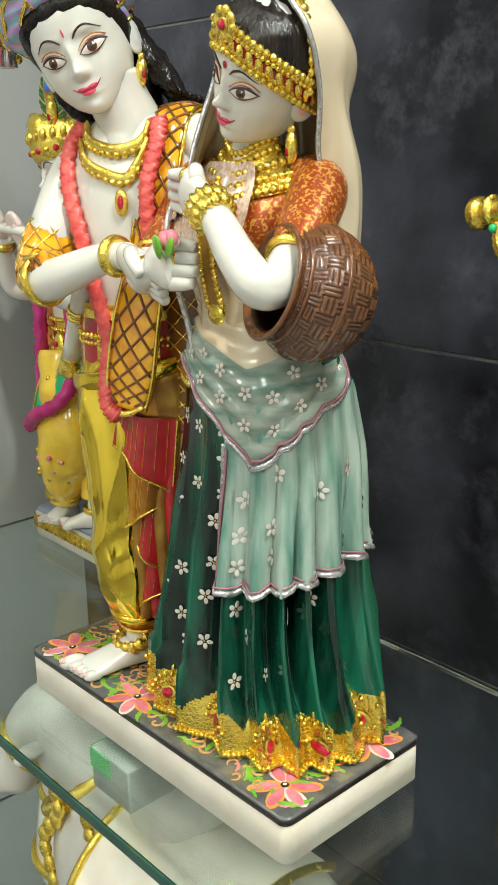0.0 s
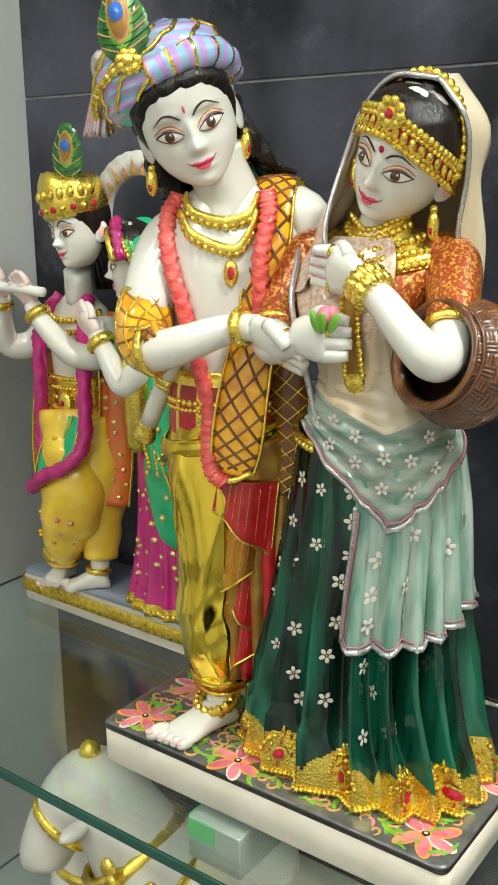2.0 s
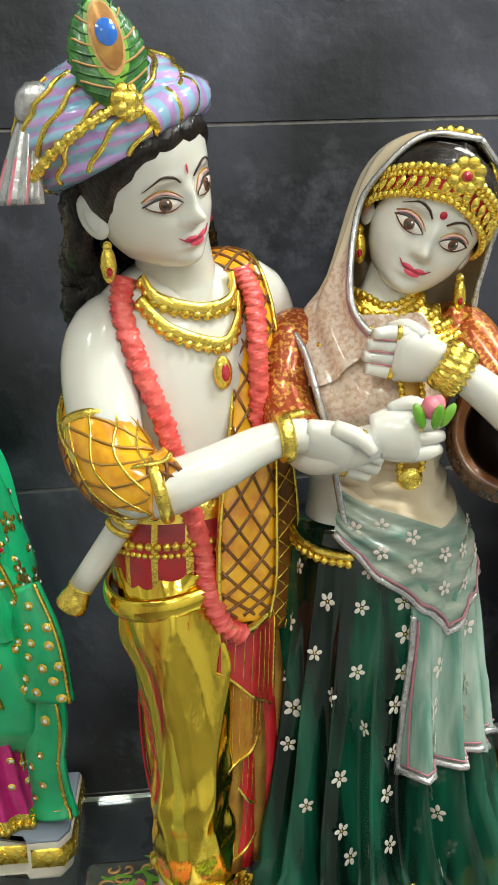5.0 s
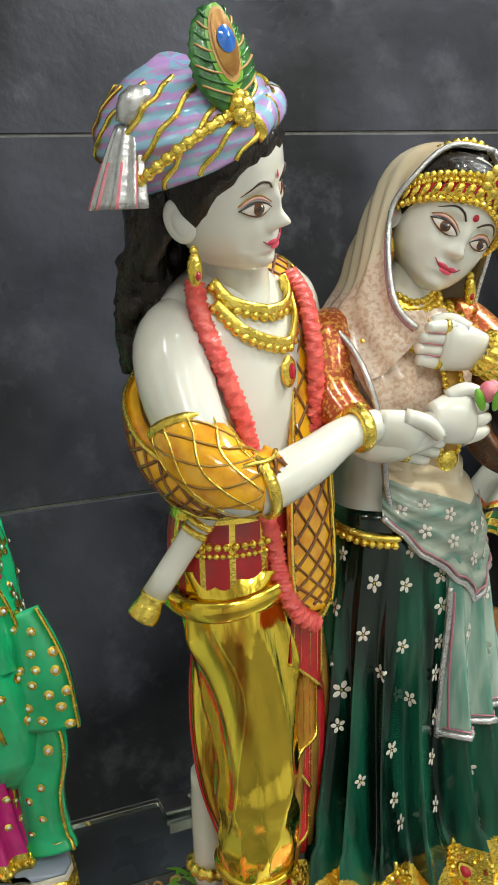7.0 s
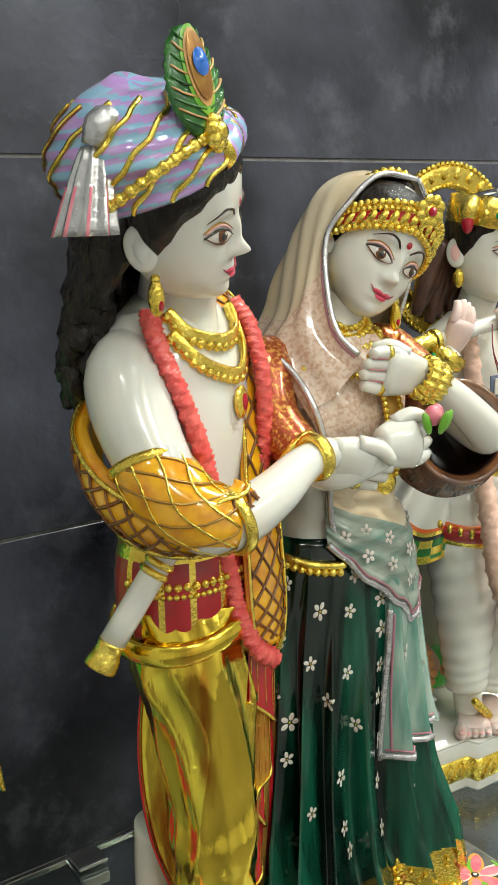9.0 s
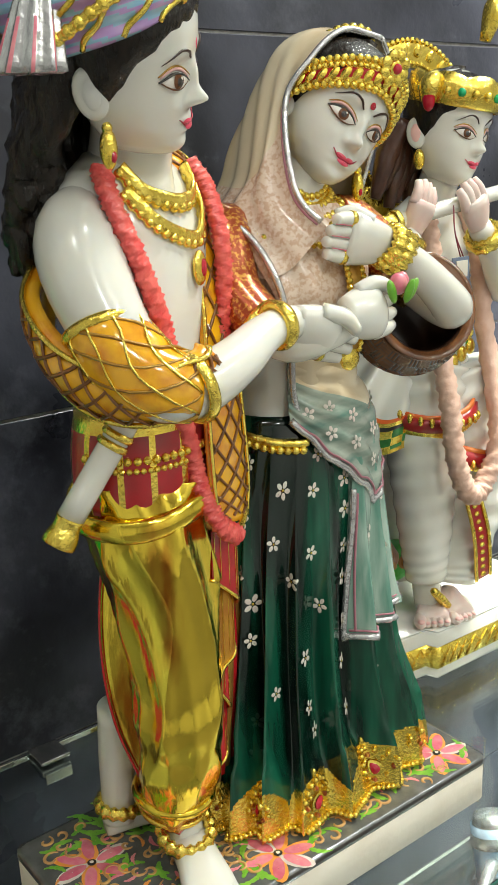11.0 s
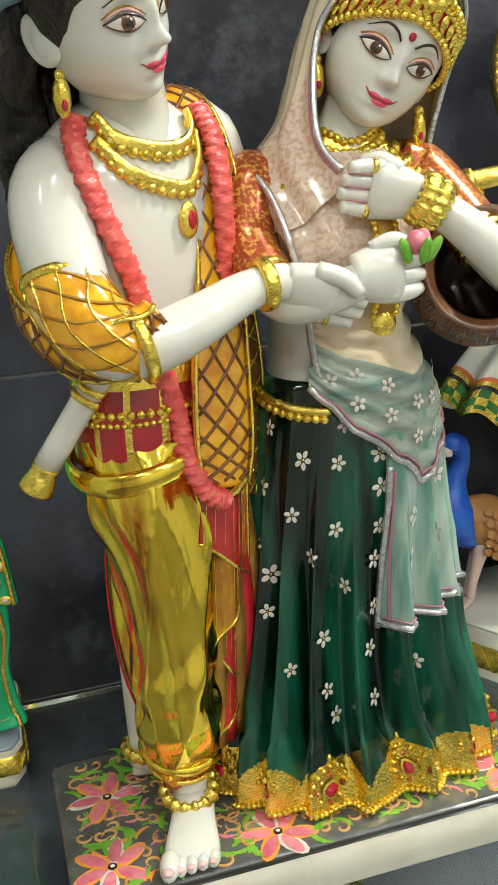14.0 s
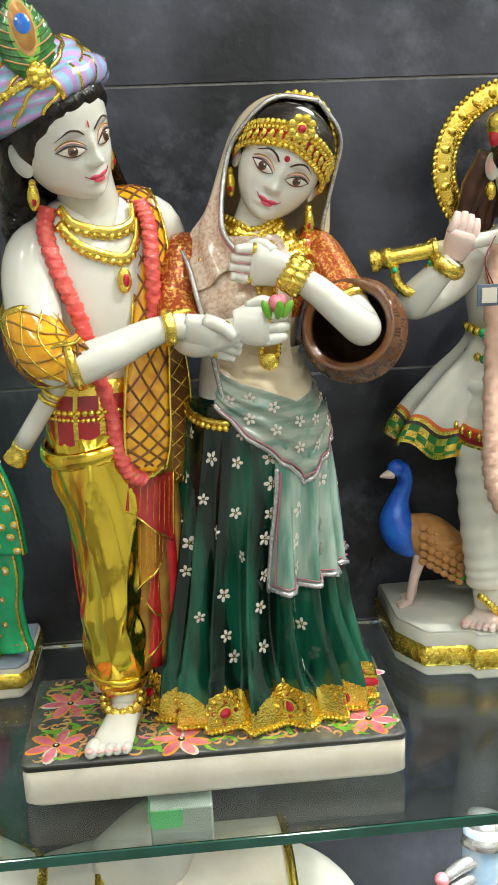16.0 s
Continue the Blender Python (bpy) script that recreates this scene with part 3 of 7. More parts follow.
class Ribbon:
    """A cloth band along rows of x, y, z, half width; side: its width direction, constant or by row."""

    def __init__(self, rows, side, thick=0.004, steps=40, bulge=0.0):
        self.p = spline(rows, steps)
        sd = np.asarray(side, float)
        self.s = spline(sd, steps) if sd.ndim == 2 else np.repeat(sd[None], steps, 0)
        self.d = np.gradient(self.p[:, :3], axis=0)
        self.t, self.bulge, self.n = thick, bulge, steps

    def frame_at(self, v):
        i = min(max(v, 0.0), 1.0) * (self.n - 1)
        a = int(min(i, self.n - 2))
        w = i - a
        p = self.p[a] * (1 - w) + self.p[a + 1] * w
        s = self.s[a] * (1 - w) + self.s[a + 1] * w
        d = unit(self.d[a] * (1 - w) + self.d[a + 1] * w)
        s = unit(s - d * (s @ d))
        return p[:3], p[3], s, unit(np.cross(d, s))

    def fn(self, u, v):
        c, h, s, nn = self.frame_at(v)
        b = self.bulge * (1 - u * u)
        return c + s * h * u + nn * (self.t / 2 + b), unit(nn + s * (2 * u * self.bulge / max(h, 1e-4)))

    def build(self, solid, mat, edge=None, edge_r=0.0012):
        rings = []
        for i in range(self.n):
            c, h, s, nn = self.frame_at(i / (self.n - 1))
            us = np.linspace(-1, 1, 9)
            top = [c + s * h * u + nn * (self.t / 2 * (1 - u ** 6 * 0.6) + self.bulge * (1 - u * u)) for u in us]
            bot = [c + s * h * u - nn * (self.t / 2 * (1 - u ** 6 * 0.6) - self.bulge * (1 - u * u)) for u in us[::-1]]
            rings.append(top + bot)
        solid.grid(rings, mat)
        if edge:
            for u in (-0.97, 0.97):
                solid.line(self.fn, [(u, v) for v in np.linspace(0.0, 1, 14)], edge_r, edge, steps=40)

    def lattice(self, solid, mat, count, slope, r=0.0006, margin=0.9):
        """Raised crossing lines: count of them each way."""
        for sg in (1, -1):
            for k in range(-int(slope * count) - 1, count + 1):
                v0 = k / count
                us = [u for u in np.linspace(-margin, margin, 9) if 0.01 < v0 + slope * (sg * u + 1) / 2 < 0.99]
                if len(us) > 1:
                    solid.line(self.fn, [(u, v0 + slope * (sg * u + 1) / 2) for u in us], r, mat, steps=10, n=4)


def palm(s, wrist, tips, skin, r=0.013, thin=0.62, up=(0, 0, 1), curl=0.35, nails=None, rings=None):
    """A hand from the wrist to the finger tips: palm, four fingers, thumb."""
    w, t = V(*wrist), V(*tips)
    d = unit(t - w)
    a = unit(V(*up) - d * (V(*up) @ d))
    b = np.cross(d, a)
    ln = np.linalg.norm(t - w)
    s.tube([(*w, r * 0.78), (*(w + d * ln * 0.25), r * 1.02), (*(w + d * ln * 0.5), r * 1.12), (*(w + d * ln * 0.62), r * 0.9)], skin, n=16, steps=14, flat=thin, side=a)
    for k in range(4):
        h = (k - 1.5) * r * 0.54
        p0 = w + d * ln * 0.5 + a * h
        p1 = w + d * ln * (0.80 - 0.04 * abs(k - 1.3)) + a * h * 0.95 + b * curl * r * 0.25
        p2 = w + d * ln * (1.0 - 0.05 * abs(k - 1.3)) + a * h * 0.9 + b * curl * r
        s.tube([(*p0, r * 0.36), (*p1, r * 0.33), (*p2, r * 0.23)], skin, n=10, steps=9)
        if k < 3:
            s.line(lambda u, v: (p0 + (p2 - p0) * u + a * r * 0.28 - b * r * 0.18, a), [(0.1, 0), (0.9, 0)], 0.0004, PINK, n=4, steps=5)
        if rings and k in rings:
            m = (p0 + p1) / 2
            dd = unit(p1 - p0)
            s.tube([(*(m - dd * 0.0015), r * 0.37), (*(m + dd * 0.0015), r * 0.37)], GOLD, n=12, steps=3)
    th = w + d * ln * 0.3 + a * r * 0.8
    s.tube([(*th, r * 0.38), (*(th + d * ln * 0.25 + a * r * 0.25 + b * r * 0.3), r * 0.34), (*(th + d * ln * 0.48 + b * r * 0.5), r * 0.24)], skin, n=10, steps=9)


def hoop(s, c, axis, r, thick, mat, n=24, squash=1.0, bumps=None):
    """A ring round an arm or ankle."""
    ax = unit(V(*axis))
    a = unit(np.cross(ax, V(0.3, 0.2, 0.93)))
    b = np.cross(ax, a)
    rings = []
    for i in range(n):
        w = 2 * math.pi * i / n
        e = a * math.cos(w) + b * squash * math.sin(w)
        k = thick * (1 + (bumps(i) if bumps else 0))
        rings.append([V(*c) + e * r + k * (e * math.cos(q) + ax * 1.5 * math.sin(q)) for q in np.linspace(0, 2 * math.pi, 8, endpoint=False)])
    rings.append(rings[0])
    s.grid(rings, mat, caps=False)


def foot(s, heel, toe, skin, z, w=0.0135, toes=True):
    """A bare foot standing at height z, from heel to toe (x, y)."""
    h, t = V(*heel), V(*toe)
    d = unit(t - h)
    sd = V(-d[1], d[0])
    ln = np.linalg.norm(t - h)
    rings = []
    for q, wk, hk in ((0.0, 0.45, 0.010), (0.08, 0.72, 0.020), (0.25, 0.8, 0.026), (0.45, 0.85, 0.022), (0.65, 1.0, 0.0155), (0.8, 1.02, 0.0115), (0.86, 0.95, 0.009)):
        c = h + d * ln * q
        ring = []
        for j in range(18):
            a = 2 * math.pi * j / 18
            y = w * wk * math.cos(a)
            zz = hk * (0.5 + 0.5 * math.copysign(abs(math.sin(a)) ** 0.75, math.sin(a)))
            ring.append((c[0] + sd[0] * y, c[1] + sd[1] * y, z + zz))
        rings.append(ring)
    s.grid(spline(np.array(rings).reshape(7, -1), 20).reshape(20, 18, 3), skin)
    for k in range(5):
        y = w * (-0.78 + 0.39 * k)
        r = (0.0052 if k == 0 else 0.0037) * w / 0.0135
        q = 0.9 - 0.028 * k
        c = h + d * ln * q + sd * y
        p = (*c, z + r * 1.05)
        s.ball(p, (r * 1.9, r, r * 1.05), skin, ((*d, 0), (*sd, 0), (0, 0, 1)), n=12, m=8)
        n_ = c + d * r * 1.35
        s.ball((*n_, z + r * 1.55), (r * 0.6, r * 0.6, r * 0.35), BLUSH, ((*d, 0), (*sd, 0), (0, 0, 1)), n=8, m=5)


def wobble(seed, amount, fi=1.7, fj=2.1):
    return lambda i, j: amount * (math.sin(i * fi + seed) * math.cos(j * fj + seed * 1.3) + 0.5 * math.sin(i * fi * 2.3 + j * 1.1))


def peacock_feather(s, root, tip, side, out, k=1.0):
    """A carved peacock feather: leaf-shaped barbs with an eye in brown, gold and blue."""
    r0, t0 = V(*root), V(*tip)
    d = unit(t0 - r0)
    a = unit(V(*side) - d * (V(*side) @ d))
    b = unit(V(*out) - d * (V(*out) @ d) - a * (V(*out) @ a))
    ln = np.linalg.norm(t0 - r0)
    half = lambda v: k * (0.0040 + 0.0135 * math.sin(math.pi * min(1, max(0, v)) ** 0.8 * 0.93))
    rings = []
    for i in range(21):
        v = i / 20
        c = r0 + d * ln * v
        h = half(v) * (1 if v < 0.93 else 0.7)
        ring = []
        for j in range(20):
            w = 2 * math.pi * j / 20
            k2 = 1 + 0.05 * math.sin(i * 2.9 + j)
            ring.append(c + a * h * k2 * math.cos(w) + b * k * 0.0042 * math.sin(w))
        rings.append(ring)
    s.grid(rings, PEACOCK)

    def fn(u, v):
        h = half(v)
        q = min(0.98, abs(u) / h)
        return r0 + d * ln * v + a * u + b * k * 0.0042 * math.sqrt(1 - q * q), b
    for sg in (1, -1):
        for i in range(9):
            v = 0.06 + 0.095 * i
            s.line(fn, [(sg * 0.0012 * k, v), (sg * half(v + 0.1) * 0.6, v + 0.07), (sg * half(v + 0.16) * 0.93, min(0.97, v + 0.15))], 0.0006 * k, OCHRE if i % 2 else PEACOCK, n=4, steps=7)
    fm = lambda u, v: fn(u, v / ln)
    s.blob(fm, (0, ln * 0.60), 0.0088 * k, 0.0185 * k, LEAF, lift=0.0004 * k, n=18, dome=0.001 * k)
    s.blob(fm, (0, ln * 0.62), 0.0074 * k, 0.0160 * k, OCHRE, lift=0.0010 * k, n=18, dome=0.001 * k)
    s.blob(fm, (0, ln * 0.63), 0.0064 * k, 0.0140 * k, BRONZE_EYE, lift=0.0018 * k, n=18, dome=0.001 * k)
    s.blob(fm, (0, ln * 0.66), 0.0048 * k, 0.0058 * k, BLUE_EYE, lift=0.0028 * k, n=16, dome=0.0014 * k)

# ---- the painted base under the couple ----
BASE = (-0.170, 0.171, -0.283, -0.133)
BASE_Z = 1.045


def painted_base():
    base = tagged(empty("painted_plinth"), "white marble slab base with a black top painted with flowers", "plinth")
    s = Solid()
    out = round_outline(*BASE, 0.008)
    ins = round_outline(BASE[0] + 0.002, BASE[1] - 0.002, BASE[2] + 0.002, BASE[3] - 0.002, 0.007)
    low = round_outline(BASE[0] + 0.004, BASE[1] - 0.004, BASE[2] + 0.005, BASE[3] - 0.004, 0.012)
    chip = lambda x, y: 0.004 * max(0, noise.noise(Vector((x * 30, y * 30, 3.0)))) + (0.005 if x > 0.13 else 0)
    rings = [[(x, y, GLASS_Z + chip(x, y) if abs(x) > 0.16 else GLASS_Z) for x, y in low],
             [(x, y, GLASS_Z + 0.006) for x, y in out], [(x, y, BASE_Z - 0.006) for x, y in out], [(x, y, BASE_Z - 0.0045) for x, y in ins]]
    s.grid(rings, MARBLE_DULL)
    s.thing("slab", base)
    s = Solid()
    wav = lambda x, y: 0.0012 * noise.noise(Vector((x * 60, y * 60, 1.0)))
    rings = [[(x, y, BASE_Z - 0.006 + wav(x, y)) for x, y in round_outline(BASE[0] - 0.0006, BASE[1] + 0.0006, BASE[2] - 0.0006, BASE[3] + 0.0006, 0.0085)],
             [(x, y, BASE_Z - 0.0008) for x, y in round_outline(BASE[0] - 0.0004, BASE[1] + 0.0004, BASE[2] - 0.0004, BASE[3] + 0.0004, 0.0085)],
             [(x, y, BASE_Z) for x, y in round_outline(BASE[0] + 0.003, BASE[1] - 0.003, BASE[2] + 0.003, BASE[3] - 0.003, 0.011)]]
    s.grid(rings, lambda i, j: BLACK if i < 1 else BASE_TOP)
    s.thing("painted_top", base)["label"] = "charcoal lacquered top with a black rim"
    s = Solid()
    top = plane_fn((0, 0, BASE_Z), (1, 0, 0), (0, 1, 0))
    rnd = random.Random(4)

    def lotus(x, y, r, turn):
        for k in range(6):
            w = turn + k * math.pi / 3 + rnd.uniform(-0.15, 0.15)
            c = (x + 0.58 * r * math.cos(w), y + 0.58 * r * math.sin(w))
            s.blob(top, c, 0.52 * r, 0.25 * r, FLOWER_WHITE if k % 3 == 0 else ORANGE_LINE, turn=w + 0.16, n=12, lift=0.0002, dome=0.0002)
            s.blob(top, c, 0.42 * r, 0.17 * r, PINK if k % 2 else ROSE, turn=w, n=12, lift=0.0005, dome=0.0003)
        s.blob(top, (x, y), 0.13 * r, 0.13 * r, BLACK, n=8, lift=0.0009)
        s.blob(top, (x, y), 0.07 * r, 0.07 * r, FLOWER_WHITE, n=8, lift=0.0012)

    def leaf(x, y, ln, turn, mat=LEAF):
        for q in range(5):
            t = q / 4
            w = turn + 1.1 * t
            px, py = x + ln * t * math.cos(turn + 0.55 * t), y + ln * t * math.sin(turn + 0.55 * t)
            s.blob(top, (px, py), ln * 0.2, ln * (0.05 + 0.13 * math.sin(math.pi * (0.15 + 0.8 * t))), mat, turn=w, n=8, lift=0.00025 + 0.00003 * q, dome=0.0002)

    def scroll(x, y, r, turn, sg):
        pts = [(x + r * (1 - 0.75 * q) * math.cos(turn + sg * 5 * q), y + r * (1 - 0.75 * q) * math.sin(turn + sg * 5 * q)) for q in np.linspace(0, 1, 10)]
        s.line(top, pts, [0.0006, 0.0014, 0.0012, 0.0008], OCHRE, lift=0.0, n=5, steps=26)
    spots = [(-0.142, -0.255), (-0.135, -0.185), (-0.03, -0.262), (0.142, -0.255), (0.148, -0.17), (0.06, -0.272), (-0.1, -0.19)]
    for x, y in spots[:5]:
        lotus(x, y, 0.0260, rnd.uniform(0, 6))
        for k in range(3):
            w = rnd.uniform(0, 6.28)
            lx, ly = x + 0.020 * math.cos(w), y + 0.020 * math.sin(w)
            if BASE[0] + 0.012 < lx < BASE[1] - 0.012 and BASE[2] + 0.006 < ly < BASE[3] - 0.006:
                leaf(lx, ly, 0.018, w + 1.2)
    placed = []
    for k in range(1800):
        x, y = rnd.uniform(BASE[0] + 0.012, BASE[1] - 0.012), rnd.uniform(BASE[2] + 0.009, BASE[3] - 0.009)
        if any((x - a) ** 2 + (y - b) ** 2 < 0.017 ** 2 for a, b in spots[:5]):
            continue
        if any((x - a) ** 2 + (y - b) ** 2 < 0.0064 ** 2 for a, b in placed):
            continue
        placed.append((x, y))
        q = k % 5
        if q in (0, 4):
            scroll(x, y, rnd.uniform(0.0045, 0.0085), rnd.uniform(0, 6.28), rnd.choice((-1, 1)))
        elif q in (1, 2):
            leaf(x, y, rnd.uniform(0.012, 0.019), rnd.uniform(0, 6.28))
        else:
            leaf(x, y, rnd.uniform(0.007, 0.011), rnd.uniform(0, 6.28), PINK if k % 2 else ORANGE_LINE)
    s.thing("floral_painting", base)["label"] = "pink lotus flowers, green leaves and ochre scrolls"
    return base


painted_base()


# ---- the standing youth in gold and orange ----
def youth_statue():
    s = Solid()
    turn = radians(23)
    fx, fy = math.sin(turn), -math.cos(turn)
    sx = V(math.cos(turn), math.sin(turn), 0)
    # torso
    T = [(1.300, -0.080, -0.205, 0.046, 0.036), (1.345, -0.080, -0.205, 0.042, 0.033), (1.385, -0.078, -0.205, 0.043, 0.033), (1.440, -0.075, -0.205, 0.053, 0.035),
         (1.478, -0.075, -0.202, 0.060, 0.034), (1.500, -0.076, -0.199, 0.052, 0.028), (1.512, -0.078, -0.199, 0.036, 0.024), (1.520, -0.079, -0.200, 0.022, 0.019)]
    s.grid([section(*table(T, z)[:2], z, *table(T, z)[2:], turn) for z in np.linspace(1.30, 1.52, 38)], MARBLE)

    def chest(u, z):
        """A point on the front of the torso: u in -1..1 across."""
        cx, cy, hx, hy = table(T, z)
        a = -math.pi / 2 + u * 1.35
        ca, sa = math.cos(a), math.sin(a)
        x, y = hx * math.copysign(abs(ca) ** 0.87, ca), hy * math.copysign(abs(sa) ** 0.87, sa)
        p = V(cx + x * math.cos(turn) - y * math.sin(turn), cy + x * math.sin(turn) + y * math.cos(turn), z)
        return p, unit(V(p[0] - cx, p[1] - cy, 0.12 * 0.03))
    s.tube([(-0.077, -0.200, 1.490, 0.033), (-0.077, -0.205, 1.510, 0.0255), (-0.079, -0.214, 1.528, 0.0235), (-0.081, -0.220, 1.545, 0.0235)], MARBLE, n=26, steps=14)
    # head, ears, hair
    h = Head((-0.0690, -0.2595, 1.5575), (0.735, 0.580, 0.35), (-0.13, -0.385, 0.91), 1.02)
    h.build(s, MARBLE, male=True)
    s.blob(h.front, (0, 0.0155), 0.0008, 0.0030, LIPS, n=10)
    hair_cap(s, h, 0.029, 0.010, -0.010)
    for k in range(19):
        q = -1 + 2 * k / 18
        x0 = 0.037 * math.sin(q * 1.05)
        y0 = -0.040 * math.cos(q * 1.05)
        root = h.at(x0, y0, 0.012)
        mid = h.at(x0 * 1.08, y0 * 1.25, -0.022)
        end = V(-0.121 + 0.020 * q + 0.006 * math.sin(k * 2.2), -0.186 + 0.014 * math.sin(k * 1.3), 1.466 + 0.016 * math.cos(k * 1.9))
        pre = (mid + end) / 2 + V(0.002 + 0.004 * q, 0.004, 0.002)
        curl = V(0.004 * math.sin(k * 1.7), 0.003 * math.cos(k * 2.3), 0)
        s.tube([(*root, 0.008), (*mid, 0.0095), (*(pre + curl), 0.0098), (*((pre + end) / 2 - curl * 1.4), 0.0085), (*end, 0.0030)], HAIR, n=9, steps=34, bumps=wobble(k, 0.22, 0.8, 1.3))
    for k in range(7):
        root = h.at(0.033, -0.014 - 0.005 * k, 0.000 - 0.002 * k)
        far = 0.4 + 0.1 * k
        s.tube([(*root, 0.007), (*(root + V(0.010, 0.014, -0.024)), 0.009), (*(root + V(0.020 * far + 0.010, 0.022, -0.036 - 0.003 * k)), 0.007), (*(root + V(0.036 * far + 0.012, 0.026, -0.046)), 0.002)], HAIR, n=9, steps=18, bumps=wobble(k, 0.2, 0.8, 1.3))
    # turban: three wound rolls with stripes
    A = unit(h.u * math.cos(0.40) - h.f * math.sin(0.40) + h.l * 0.15)
    F = unit(h.f - A * (h.f @ A))
    L = np.cross(A, F)
    C = h.at(-0.0065, -0.008, 0.0215)
    prof = [(-0.012, 0.0385, 0.041), (-0.010, 0.0440, 0.047), (0.000, 0.0475, 0.0525), (0.012, 0.0490, 0.0560), (0.024, 0.0490, 0.0560), (0.036, 0.0455, 0.0520), (0.047, 0.0370, 0.0420), (0.056, 0.0240, 0.0270), (0.060, 0.0080, 0.0090)]
    rows, n = 46, 72
    rings = []
    for i in range(rows):
        q = i / (rows - 1)
        hh = -0.012 + 0.066 * q
        rx, ry = table(prof, -0.012 + 0.072 * q)
        rx, ry = rx * 1.08, ry * 1.0
        ring = []
        for j in range(n):
            w = 2 * math.pi * j / n
            roll = 1 + 0.045 * math.sin(q * 13 + 1.6 * math.sin(w + 0.6) + 0.8 * w) * min(1, 6 * q) * (1 - q)
            roll += 0.016 * math.sin(q * 40 + 2.4 * w)
            front_dip = -0.006 * max(0, math.cos(w)) ** 3 * (1 - q)
            ring.append(C + A * (hh * (1 + 0.10 * math.cos(w - 2.6)) - front_dip * 0.5) + roll * (F * ry * math.cos(w) * (0.84 if math.cos(w) > 0 else 1.0) + L * rx * math.sin(w)))
        rings.append(ring)
    cols = [LILAC, LILAC, SKY, SKY, LILAC, SKY]

    def stripe(i, j):
        return cols[int(i * 0.62 + 3 * math.sin(2 * math.pi * j / n + 0.8) + 30) % 6]
    s.grid(rings, stripe)
    for j0 in range(0, n, 6):
        path = [rings[i][int(j0 + i * 0.45) % n] for i in range(1, rows - 4, 3)]
        s.tube([(*p, 0.0021) for p in path], AMBER_DARK, n=5, steps=40, flat=0.5, side=L)
        s.tube([(*(p + 0.0006 * unit(p - C)), 0.0016) for p in path], GOLD, n=6, steps=40)
    # twisted roll across the brow
    roll = []
    for q in np.linspace(0, 1, 12):
        w = -0.25 + 1.9 * q
        roll.append((*(C + A * (0.006 + 0.010 * math.sin(3 * q)) + 1.0 * (F * 0.0425 * math.cos(w) + L * 0.0500 * math.sin(w))), 0.0125 - 0.003 * abs(2 * q - 1)))
    s.tube(roll, lambda i, j: GOLD if i % 7 == 0 else (SKY if (i // 2) % 2 else LILAC), n=18, steps=42, bumps=lambda i, j: 0.06 * math.sin(j * 0.9 + i * 0.7))
    band = []
    for q in np.linspace(0, 1, 14):
        w = -0.42 - 1.65 * q
        ff = 0.0455 if math.cos(w) > 0 else 0.054
        band.append(tuple(C + A * (0.017 - 0.027 * q ** 1.2) + 1.05 * (F * ff * math.cos(w) + L * 0.0545 * math.sin(w))))
    s.beads(band, 0.0036, GOLD, gap=1.9, n=8, m=6)
    s.tube([(*p, 0.0028) for p in band], GOLD, n=6, steps=40)
    tdir = band[0]
    for k in range(7):
        w = k * 0.9
        s.ball(V(*tdir) + F * 0.003 + 0.006 * (L * math.cos(w) + A * math.sin(w)), 0.0045, GOLD, n=8, m=6)
    s.ball(V(*tdir) + F * 0.004, 0.006, GOLD, n=10, m=8)
    peacock_feather(s, V(*tdir) + V(-0.001, 0.001, -0.002), V(*tdir) + V(-0.013, 0.004, 0.051), (0.95, 0.30, 0.15), (0.25, -0.95, 0.05), 1.2)
    # tassel at the side of the turban
    tp = V(-0.1540, -0.2640, 1.5990)
    rings = []
    for q in np.linspace(0, 1, 10):
        c = tp + V(-0.008, 0.000, -0.044) * q
        r = 0.0060 + 0.0100 * q ** 0.8
        rings.append([c + r * (1 + 0.13 * math.cos(9 * w)) * (V(0.75, -0.66, 0) * math.cos(w) + V(0.5, 0.56, 0) * 0.8 * math.sin(w)) for w in np.linspace(0, 2 * math.pi, 54, endpoint=False)])
    s.grid(rings, lambda i, j: SILVER if j % 6 else (PINK if i > 3 else SILVER))
    s.tube([(*(tp + V(0.014, 0.0, 0.012)), 0.006), (*(tp + V(0.004, -0.002, 0.011)), 0.0085), (*tp, 0.0065)], SILVER, n=12, steps=8)
    # earrings
    for sg in (1, -1):
        e = h.at(sg * 0.0385, 0.003, -0.021)
        s.ball(e, 0.0030, GOLD, n=8, m=6)
        s.ball(e - V(0, 0, 0.0105), (0.0048, 0.0048, 0.0105), GOLD, n=10, m=8)
        s.ball(e - V(0, 0, 0.013) + h.f * 0.0032 + h.l * sg * 0.002, (0.0019, 0.0019, 0.0032), RUBY, n=8, m=6)
    # arms
    arm = [(-0.104, -0.208, 1.490, 0.019), (-0.122, -0.222, 1.472, 0.0255), (-0.125, -0.246, 1.436, 0.0225), (-0.113, -0.274, 1.398, 0.0175),
           (-0.092, -0.282, 1.394, 0.0165), (-0.062, -0.279, 1.403, 0.0145), (-0.036, -0.271, 1.413, 0.0120), (-0.018, -0.266, 1.417, 0.0105), (-0.006, -0.265, 1.417, 0.0105)]
    s.tube(arm, MARBLE, n=22, steps=40)
    s.tube([(-0.052, -0.188, 1.496, 0.018), (-0.028, -0.176, 1.494, 0.0225), (-0.014, -0.165, 1.462, 0.020), (0.000, -0.155, 1.42, 0.017), (0.03, -0.150, 1.40, 0.013)], MARBLE, n=18, steps=20)
